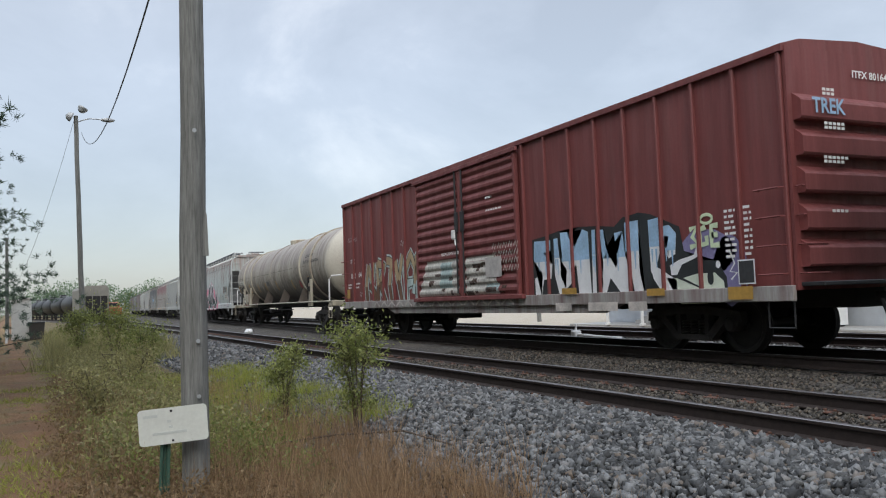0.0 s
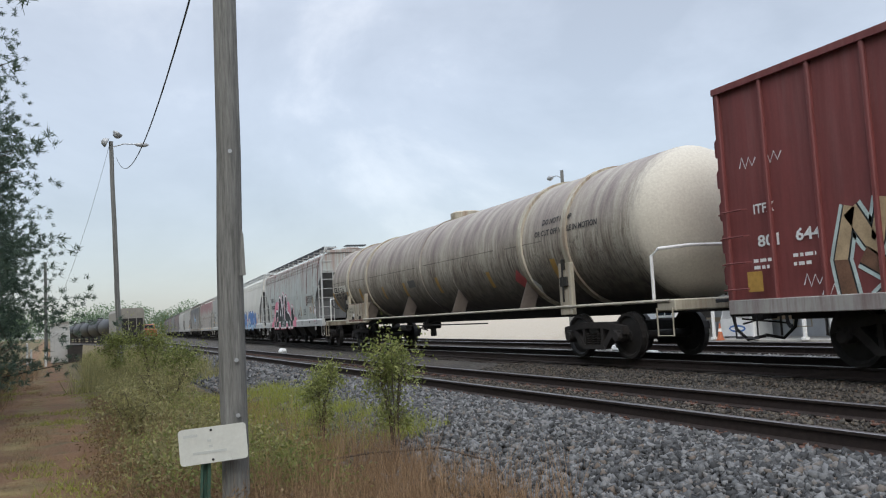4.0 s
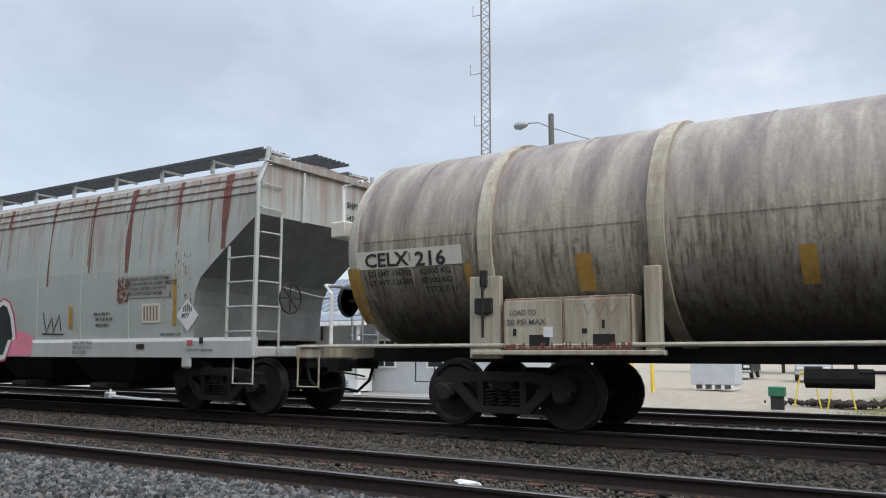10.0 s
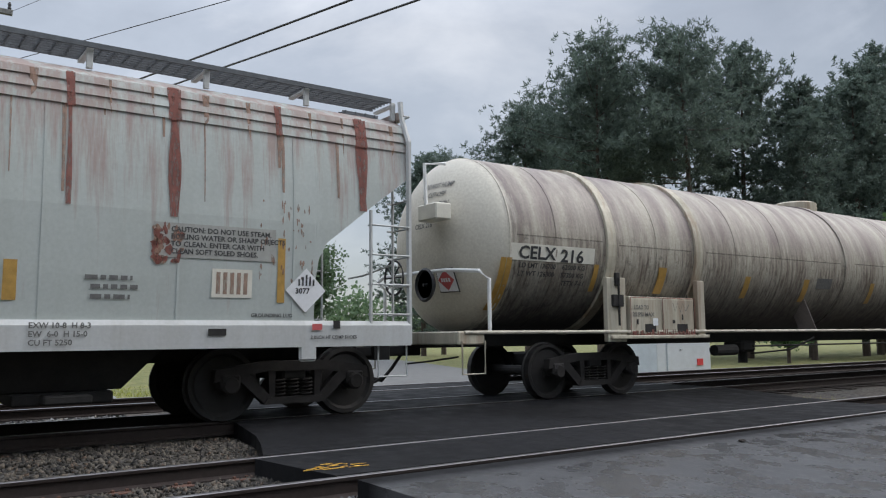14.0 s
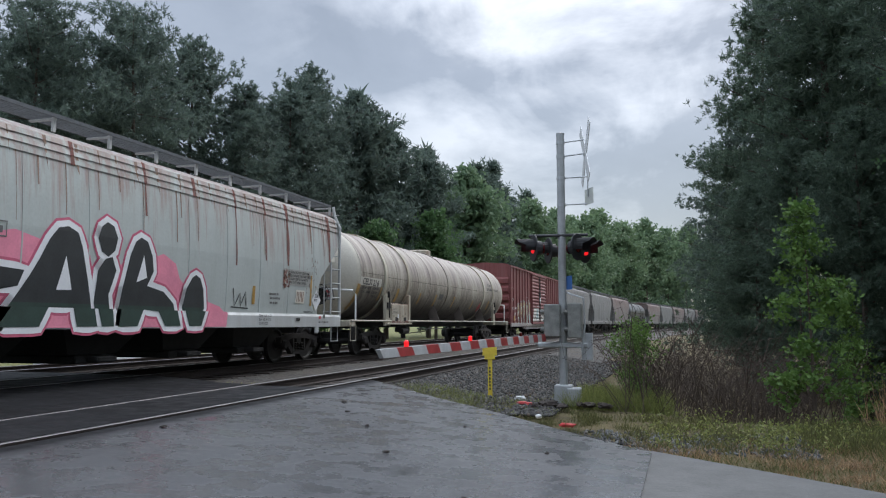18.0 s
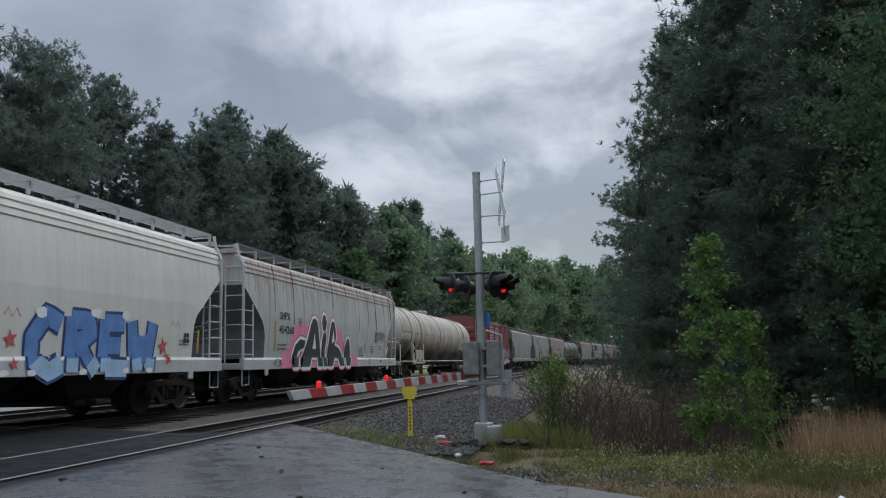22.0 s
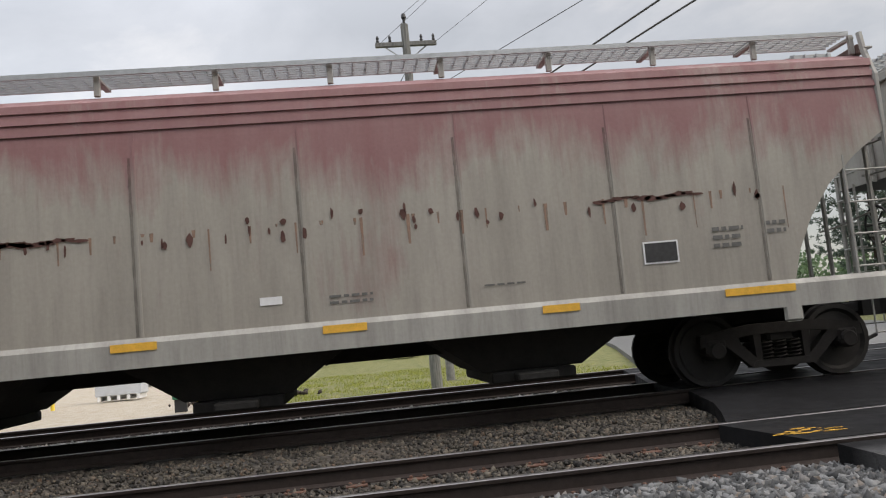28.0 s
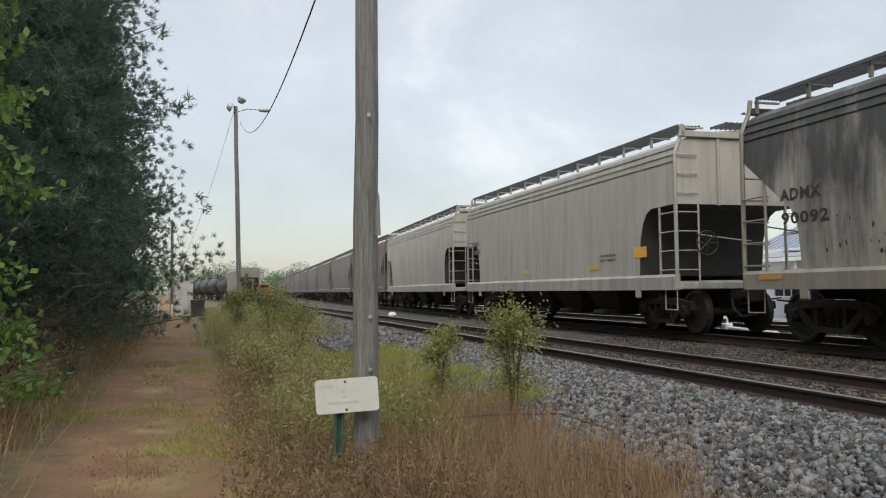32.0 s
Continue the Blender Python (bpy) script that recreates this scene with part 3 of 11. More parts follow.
stones("ballast_stones", xs, ys, bed_z(np.maximum(xs, 2.9)) * (xs > 2.9) + (xs <= 2.9) * -0.5 + 0.012, 0.034, M["stone_dull"], 11, "loose grey stone beyond the crossing")

# the crossing: one asphalt sheet from lane to far side, level with the rails
m, n, l, b = mat_new("wet_asphalt")
v = coords(n, l)
f1, f2, f3 = noise_tex(n, l, v, 0.5, 5, 0.6, 0.6), noise_tex(n, l, v, 90, 3, 0.6), noise_tex(n, l, v, 3.0, 6, 0.6)
c = mix(n, l, ramp(n, l, f1, [(0.4, (0, 0, 0)), (0.62, (1, 1, 1))]), (0.009, 0.0092, 0.0096), (0.019, 0.0195, 0.021))
c = mix(n, l, 0.4, c, ramp(n, l, f2, [(0.35, (0.006, 0.006, 0.007)), (0.7, (0.030, 0.030, 0.032))]))
# the apron on the camera's side is older and paler than the new black strip along the tracks; part of its paleness is
# wet sheen put into the colour
sx = n.new("ShaderNodeSeparateXYZ")
l.new(v, sx.inputs[0])
old = n.new("ShaderNodeMapRange")
old.inputs[1].default_value, old.inputs[2].default_value = 5.75, 5.45
l.new(sx.outputs[0], old.inputs[0])
c2 = mix(n, l, ramp(n, l, f1, [(0.38, (0, 0, 0)), (0.64, (1, 1, 1))]), (0.030, 0.031, 0.033), (0.066, 0.068, 0.071))
c2 = mix(n, l, 0.35, c2, ramp(n, l, f2, [(0.35, (0.03, 0.03, 0.032)), (0.7, (0.19, 0.19, 0.195))]))
c = mix(n, l, old.outputs[0], c, c2)
l.new(c, b.inputs["Base Color"])
l.new(mix(n, l, old.outputs[0], ramp(n, l, f3, [(0.35, (0.50,) * 3), (0.65, (0.78,) * 3)]), ramp(n, l, f3, [(0.36, (0.13,) * 3), (0.60, (0.40,) * 3)])), b.inputs["Roughness"])
l.new(mix(n, l, old.outputs[0], (0.08,) * 3, (0.42,) * 3), b.inputs["Specular IOR Level"])
bump(n, l, b, f2, 0.12, 0.005)
M["asphalt"] = m
M["old_asphalt"] = simple("old_pale_asphalt", (0.115, 0.115, 0.11), 0.8, 0.0, 0.25, 3.0, 0.5)


def road_z(x):
    return np.interp(x, [-12, -0.5, 2.0, 5.2, 6.0, 8.6, 9.8, 12.6, 14.0, 16.4, 19.0, 26.0, 90.0], [-0.56, -0.475, -0.40, -0.13, -0.105, -0.10, -0.012, -0.012, -0.045, -0.045, -0.22, -0.34, -0.34])


def strip(name, rows, material, thick, label, category, dz=0.0):
    """A paved sheet between two edges: rows of (x, y of one edge, y of the other)."""
    bm, tops = BM(), []
    for x, ya, yb in rows:
        line = []
        for k in range(9):
            y = ya + (yb - ya) * k / 8
            line.append(bm.verts.new((x, y, float(road_z(x)) + dz)))
        tops.append(line)
    for q0, q1 in zip(tops, tops[1:]):
        for k in range(8):
            bm.faces.new((q0[k], q1[k], q1[k + 1], q0[k + 1]))
    edge = [e for e in bm.edges if len(e.link_faces) == 1]
    ex = bmesh.ops.extrude_edge_only(bm, edges=edge)
    for q in ex["geom"]:
        if isinstance(q, bmesh.types.BMVert):
            q.co.z -= thick
    ob = part(name, fix(bm), material, None)
    return tagged(ob, label, category, kind="structure")


near_y = [(0.3, -3.2), (1.2, -3.0), (2.5, -3.1), (4.0, -3.4), (5.0, -3.6), (5.9, -3.55)]
far_y = {0.3: -9.9, 1.2: -10.9, 2.5: -12.4, 4.0: -13.6, 5.0: -14.6, 5.9: -15.6}
rows = [(x, y, far_y[x]) for x, y in near_y]
strip("road", rows, M["asphalt"], 0.3, "damp dark asphalt approach to the level crossing", "road")
strip("road_crossing", [(6.16, -3.5, -13.6), (7.50, -3.35, -13.6)], M["asphalt"], 0.25, "dark asphalt between the near rails", "road")
strip("road_crossing", [(7.66, -3.5, -13.9), (8.4, -3.8, -14.1), (9.0, -4.0, -14.3), (10.17, -4.2, -14.4)], M["asphalt"], 0.25, "dark asphalt between two tracks", "road")
strip("road_crossing", [(10.34, -4.2, -14.4), (11.68, -4.3, -14.5)], M["asphalt"], 0.25, "dark asphalt between the main rails", "road")
strip("road_crossing", [(11.85, -4.3, -14.6), (13.0, -4.6, -14.8), (14.46, -5.0, -15.2)], M["asphalt"], 0.25, "dark asphalt between tracks", "road")
strip("road_crossing", [(14.63, -5.0, -15.2), (15.98, -5.3, -15.8)], M["asphalt"], 0.25, "dark asphalt between the far rails", "road")
strip("road", [(16.15, -5.5, -16.0), (19, -7.0, -18.0), (26, -9.0, -21.0), (40, -13.0, -27.0), (90, -26, -44)], M["old_asphalt"], 0.3, "grey road leading away past the tracks", "road")
strip("road", [(-30, -3.4, -7.2), (-12, -3.4, -7.0), (-4, -3.4, -7.2), (-2.2, -3.4, -8.0), (-1.0, -3.4, -9.1), (0.27, -3.25, -10.1), (0.55, -3.25, -10.2)], M["old_asphalt"], 0.25, "older pale asphalt road beside the crossing", "road", -0.016)


# ---- rails ----
def rail_profile(h):
    return [(-0.07, -0.172), (0.07, -0.172), (0.07, -0.158), (0.012, -0.135), (0.009, -0.045), (0.034, -0.032), (0.036, -0.006), (0.026, 0.0), (-0.026, 0.0), (-0.036, -0.006), (-0.034, -0.032), (-0.009, -0.045), (-0.012, -0.135), (-0.07, -0.158)]


BACK_Y, BACK_R = -50.0, 1000.0
KINK_A, KINK_B, KINK = 19.0, 39.0, 0.050
BEND_Y, BEND_R = 230.0, 480.0


def line_at(xc, s):
    """Place and heading on the line: straight by the camera, an easy bend to either side farther off."""
    if s < BACK_Y:
        return xc - (s - BACK_Y) ** 2 / (2 * BACK_R), s, (s - BACK_Y) / BACK_R
    if s <= KINK_A:
        return xc, s, 0.0
    if s <= KINK_B:
        u = s - KINK_A
        return xc + KINK * u * u / (2 * (KINK_B - KINK_A)), s, -KINK * u / (KINK_B - KINK_A)
    x = xc + KINK * (KINK_B - KINK_A) / 2 + KINK * (s - KINK_B)
    if s <= BEND_Y:
        return x, s, -KINK
    return x + (s - BEND_Y) ** 2 / (2 * BEND_R), s, -KINK - (s - BEND_Y) / BEND_R


def rail(name_track, xc, z, parent, bend=True):
    bm = BM()
    prof = rail_profile(0)
    ss = [-420, -380, -340, -300, -260, -230, -200, -175, -150, -130, -110, -90, -75, -62, -50, -14, -3.5, 0, 19, 24, 29, 34, 39, 60, 104] + ([160, 229, 245, 260, 280, 300, 330, 360, 400] if bend else [200, 400])
    rings = []
    for s in ss:
        x, y, a = line_at(xc, s) if bend or s < 0 else (xc, s, 0.0)
        rings.append([bm.verts.new((x + px * math.cos(a), y + px * math.sin(a), z + pz)) for px, pz in prof])
    k = len(prof)
    for q0, q1 in zip(rings, rings[1:]):
        for i in range(k):
            f = bm.faces.new((q0[i], q0[(i + 1) % k], q1[(i + 1) % k], q1[i]))
            f.material_index = 1 if i in (6, 7, 8) else 0
    ob = part("rail", fix(bm), M["rail"], parent)
    ob.data.materials.append(M["rail_top"])
    return ob


bm = BM()
box(bm, (0, 0, -0.09), (2.6, 0.23, 0.18), 0.012)
tie_ob = part("tie", bm, M["tie"], None)
tie_mesh = tie_ob.data
bpy.data.objects.remove(tie_ob)
bm = BM()
box(bm, (0, 0, 0.008), (0.36, 0.19, 0.016), 0.003)
for sx_ in (-1, 1):
    for sy_ in (-1, 1):
        box(bm, (sx_ * 0.095, sy_ * 0.06, 0.024), (0.03, 0.03, 0.03), 0.006)
pl_ob = part("tie_plate", bm, M["tie_plate"], None)
plate_mesh = pl_ob.data
bpy.data.objects.remove(pl_ob)

for tname, (x0, z0) in RAILS.items():
    tr = thing("track_" + tname, Matrix.Identity(4), {"near": "rusty empty railway track on grey ballast", "main": "railway track under the moving freight train", "far": "empty rusty siding track beyond the train"}[tname], "railway track", kind="structure")
    for k in (0, 1):
        rail(tname, x0 + 1.505 * k, z0, tr, bend=tname != "near")
    y = -3.2
    i = 0
    while y < (46 if tname == "near" else 26):
        t = new("tie", tie_mesh)
        t.parent = tr
        t.location = (x0 + 0.7525 + random.uniform(-0.06, 0.06), y, z0 - 0.188 + random.uniform(-0.012, 0.004))
        t.rotation_euler = (0, 0, random.uniform(-0.02, 0.02))
        if tname == "near":
            for k in (0, 1):
                p = new("tie_plate", plate_mesh)
                p.parent = tr
                p.location = (x0 + 1.505 * k, y, z0 - 0.180)
        y += 0.545
    y = -16.2
    while y > (-46 if tname == "near" else -30):
        t = new("tie", tie_mesh)
        t.parent = tr
        t.location = (x0 + 0.7525 + random.uniform(-0.10, 0.06), y, z0 - 0.186 + random.uniform(-0.012, 0.006))
        t.rotation_euler = (0, 0, random.uniform(-0.03, 0.03))
        y -= 0.56

N = 1500
xs, ys = -1.6 + 3.6 * r.random(N), -12.4 + 1.9 * r.random(N)
keep = ys < -10.4 - 0.9 * np.maximum(xs - 0.3, 0)
stones("gravel", xs[keep], ys[keep], ground_z(xs[keep], ys[keep]) + 0.012, 0.030, M["stone"], 13, "scattered gravel along the apron's edge")


# ---- freight cars ----
CT = 10.255 + 0.7525            # centre of the main track
SHIFT = [0.00, 8.63, 17.01, 25.23, 33.84, 42.34, 50.53, 58.55, 66.30, 74.16, 81.98, 89.82, 97.75, 105.84, 113.89, 121.82, 129.62]


def travelled(t):
    """How far the train has come since the start."""
    k = min(int(t / 2), 15)
    p = lambda i: SHIFT[i] if 0 <= i <= 16 else (2 * SHIFT[0] - SHIFT[1] if i < 0 else 2 * SHIFT[16] - SHIFT[15])
    u = t / 2 - k
    a, b_, c_, d_ = p(k - 1), p(k), p(k + 1), p(k + 2)
    return b_ + 0.5 * u * ((c_ - a) + u * (2 * a - 5 * b_ + 4 * c_ - d_ + u * (3 * (b_ - c_) + d_ - a)))


def settled(y):
    """Small change of a car's place along the train."""
    return y + float(np.interp(y, [17, 28, 36, 45, 60, 80, 100, 116, 133, 152, 167], [-0.19, -0.26, -0.42, -0.42, -0.29, -0.24, -0.19, -0.08, 0.12, 0.8, 1.4]))


CARS = []       # (thing, place at the start of the clip)
WHEELS = []     # wheelsets that roll


def wheel_prof():
    return [(-0.070, 0.02), (-0.070, 0.10), (-0.045, 0.13), (-0.030, 0.36), (-0.070, 0.40), (-0.070, 0.457), (0.035, 0.462), (0.045, 0.487), (0.070, 0.487), (0.072, 0.40), (0.030, 0.36), (0.030, 0.13), (0.055, 0.10), (0.055, 0.02)]


def build_wheelset():
    bm = BM()
    for s in (-1, 1):
        pr = [(s * (0.7525 - a), r_) for a, r_ in wheel_prof()]
        lathe(bm, pr, 22, "x")
        for k in range(6):
            w = k * math.tau / 6
            box(bm, (s * 0.835, 0.14 * math.cos(w), 0.14 * math.sin(w)), (0.012, 0.035, 0.035))
    tube(bm, [(-1.02, 0, 0), (1.02, 0, 0)], 0.085, 12)
    return fix(bm)


def build_side_frame():
    bm = BM()
    out = [(-1.10, 0.52), (-1.08, 0.66), (-0.72, 0.70), (-0.42, 0.74), (0.42, 0.74), (0.72, 0.70), (1.08, 0.66), (1.10, 0.52), (0.98, 0.46), (0.80, 0.50), (0.62, 0.44), (0.38, 0.20), (-0.38, 0.20), (-0.62, 0.44), (-0.80, 0.50), (-0.98, 0.46)]
    # ring round the spring opening, as four bars
    plate(bm, [(-1.10, 0.50), (-1.08, 0.66), (-0.72, 0.71), (-0.42, 0.75), (0.42, 0.75), (0.72, 0.71), (1.08, 0.66), (1.10, 0.50), (0.70, 0.58), (0.40, 0.62), (-0.40, 0.62), (-0.70, 0.58)], -0.07, 0.07)
    for s in (-1, 1):
        plate(bm, [(s * 0.86, 0.60), (s * 0.66, 0.62), (s * 0.34, 0.30), (s * 0.30, 0.20), (s * 0.42, 0.20)], -0.065, 0.065)
        plate(bm, [(s * 0.28, 0.64), (s * 0.38, 0.64), (s * 0.36, 0.28), (s * 0.28, 0.28)], -0.06, 0.06)
        box(bm, (0, s * 0.889, 0.50), (0.19, 0.27, 0.20), 0.03)
        lathe(bm, [(-0.13, 0.02), (-0.13, 0.09), (-0.10, 0.115), (0.06, 0.115)], 14, "x", (0, s * 0.889, 0.457))
    plate(bm, [(-0.44, 0.20), (0.44, 0.20), (0.38, 0.29), (-0.38, 0.29)], -0.08, 0.08)
    return fix(bm)


def build_spring():
    """One coil spring."""
    bm = BM()
    tube(bm, [(0.072 * math.cos(k * math.tau / 8), 0.072 * math.sin(k * math.tau / 8), 0.295 + 0.0058 * k) for k in range(41)], 0.017, 3)
    return fix(bm)


def me_of(bm, name, mat, smooth=False):
    me = bpy.data.meshes.new(name)
    bm.to_mesh(me)
    bm.free()
    me.materials.append(mat)
    if smooth:
        me.polygons.foreach_set("use_smooth", [True] * len(me.polygons))
    return me


ME_WHEEL = me_of(build_wheelset(), "wheelset", M["wheel"])
ME_FRAME = me_of(build_side_frame(), "side_frame", M["frame"])
ME_SPRING = me_of(build_spring(), "spring", M["frame"])
bm = BM()
box(bm, (0, 0, 0.62), (2.1, 0.34, 0.24), 0.03)
lathe(bm, [(0.74, 0.2), (0.80, 0.2), (0.80, 0.1)], 16, "z")
for s in (-1, 1):
    box(bm, (0, s * 0.45, 0.40), (1.5, 0.10, 0.12), 0.02)
ME_BOLSTER = me_of(fix(bm), "truck", M["under"])


def add_truck(car, y):
    t = new("truck", ME_BOLSTER)
    t.parent = car
    t.location = (0, y, 0)
    for s in (-1, 1):
        o = new("side_frame", ME_FRAME)
        o.parent, o.location = t, (s * 1.0, 0, 0)
        for y_ in (-0.19, 0.0, 0.19):
            o = new("spring", ME_SPRING)
            o.parent, o.location = t, (s * 1.0, y_, 0)
    for s in (-1, 1):
        o = new("wheelset", ME_WHEEL)
        o.parent, o.location = t, (0, s * 0.889, 0.457)
        WHEELS.append(o)
    return t


def build_coupler():
    bm = BM()
    box(bm, (0, 0.30, 0.83), (0.14, 0.7, 0.16), 0.02)
    plate(bm, [(-0.14, 0.60), (0.16, 0.60), (0.18, 0.86), (0.06, 0.94), (-0.02, 0.80), (-0.16, 0.84)], 0.70, 0.98, "xy")
    tube(bm, [(0.18, 0.15, 0.80), (0.26, 0.30, 0.55), (0.22, 0.52, 0.36), (0.08, 0.80, 0.42)], 0.028, 7)
    tube(bm, [(-1.15, 0.02, 0.74), (-0.4, 0.06, 0.66), (0.0, 0.20, 0.62)], 0.016, 6)
    return fix(bm)


ME_COUPLER = me_of(build_coupler(), "coupler", M["under"])


def add_coupler(car, y, s):
    o = new("coupler", ME_COUPLER)
    o.parent = car
    o.matrix_basis = pose(0, y, 0, 0, 0, 0 if s > 0 else 180)


# slope sheets: a darker second colour for the body's underside faces
M["slope_grey"] = simple("grimy_slope_sheet", (0.16, 0.165, 0.165), 0.75, 0.0, 0.3, 3, 0.1)
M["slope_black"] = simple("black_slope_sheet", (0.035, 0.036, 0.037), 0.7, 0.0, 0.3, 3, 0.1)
RUNG_ME = {}


def add_rungs(car, x, y, turn, z0, z1, w, mat, step=0.40, back=0.10):
    """Bent rungs one above another, w wide."""
    if (w, mat.name) not in RUNG_ME:
        bm = BM()
        tube(bm, [(back, -w / 2, 0), (0, -w / 2, 0), (0, w / 2, 0), (back, w / 2, 0)], 0.014, 6)
        RUNG_ME[(w, mat.name)] = me_of(fix(bm), "ladder_rung", mat)
    z = z0 + 0.1
    while z < z1 - 0.05:
        o = new("ladder_rung", RUNG_ME[(w, mat.name)])
        o.parent, o.matrix_basis = car, pose(x, y, z, 0, 0, turn)
        z += step


def hop_x(z, flow=True):
    """Half width of a hopper's side at a height."""
    zz = [0.9, 1.25, 1.8, 2.5, 3.1, 3.5, 3.75, 4.0, 4.12]
    xx = [1.565, 1.57, 1.605, 1.622, 1.60, 1.565, 1.53, 1.47, 1.40] if flow else [1.575, 1.59, 1.60, 1.60, 1.595, 1.58, 1.56, 1.52, 1.44]
    return float(np.interp(z, zz, xx))


CUT_STEP = [(0.0, 3.25), (0.6, 2.80), (1.28, 2.27), (1.40, 2.05), (1.44, 1.80), (1.45, 1.25)]
CUT_ARCH = [(0.0, 2.72), (0.95, 2.70), (1.15, 2.60), (1.30, 2.40), (1.42, 2.05), (1.50, 1.25)]
CUT_CURVE = [(0.0, 3.05), (0.45, 2.75), (0.85, 2.40), (1.15, 2.00), (1.35, 1.60), (1.45, 1.25)]


def build_hopper_body(half, cut, flow, top):
    bm = BM()
    ds = sorted({0.0, 0.2, 0.4, 0.6, 0.8, 1.0, 1.15, 1.28, 1.36, 1.40, 1.43, 1.44, 1.452, 1.501, 2.2} | {c[0] for c in cut})
    cd, cz = [c[0] for c in cut], [c[1] for c in cut]
    st = [(-half + d, float(np.interp(d, cd, cz))) for d in ds]
    mid = np.linspace(-half + 3.2, half - 3.2, 9)
    st = st + [(y, 1.25) for y in mid] + [(-y, z) for y, z in st[::-1]]
    rings = []
    us = np.linspace(0, 1, 12)
    for y, zb in st:
        side = [(hop_x(zb + (top - 0.12 - zb) * u, flow), zb + (top - 0.12 - zb) * u) for u in us]
        roof = [(1.22, top + 0.02), (0.75, top + 0.14), (0.0, top + 0.20)]
        ring = [(-x, z) for x, z in side] + [(-x, z) for x, z in roof] + [(x, z) for x, z in roof[:-1][::-1]] + [(x, z) for x, z in side[::-1]]
        rings.append([bm.verts.new((x, y, z)) for x, z in ring])
    k = len(rings[0])
    for q0, q1 in zip(rings, rings[1:]):
        for i in range(k):
            f = bm.faces.new((q0[i], q0[(i + 1) % k], q1[(i + 1) % k], q1[i]))
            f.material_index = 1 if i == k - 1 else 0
    bm.faces.new(rings[0])
    bm.faces.new(rings[-1][::-1])
    return fix(bm)


def side_band(bm, y0, y1, z0, z1, out, flow, s=-1, nz=3):
    """A thin strip that lies on the bulged side."""
    vs = []
    for y in (y0, y1):
        for k in range(nz + 1):
            z = z0 + (z1 - z0) * k / nz
            vs.append((bm.verts.new((s * (hop_x(z, flow) - 0.01), y, z)), bm.verts.new((s * (hop_x(z, flow) + out), y, z))))
    h = nz + 1
    for k in range(nz):
        bm.faces.new((vs[k][1], vs[k + 1][1], vs[h + k + 1][1], vs[h + k][1]))
        bm.faces.new((vs[k][0], vs[k + 1][0], vs[k + 1][1], vs[k][1]))
        bm.faces.new((vs[h + k][0], vs[h + k + 1][0], vs[h + k + 1][1], vs[h + k][1]))
    bm.faces.new((vs[0][0], vs[0][1], vs[h][1], vs[h][0]))
    bm.faces.new((vs[nz][0], vs[nz][1], vs[h + nz][1], vs[h + nz][0]))
    return bm


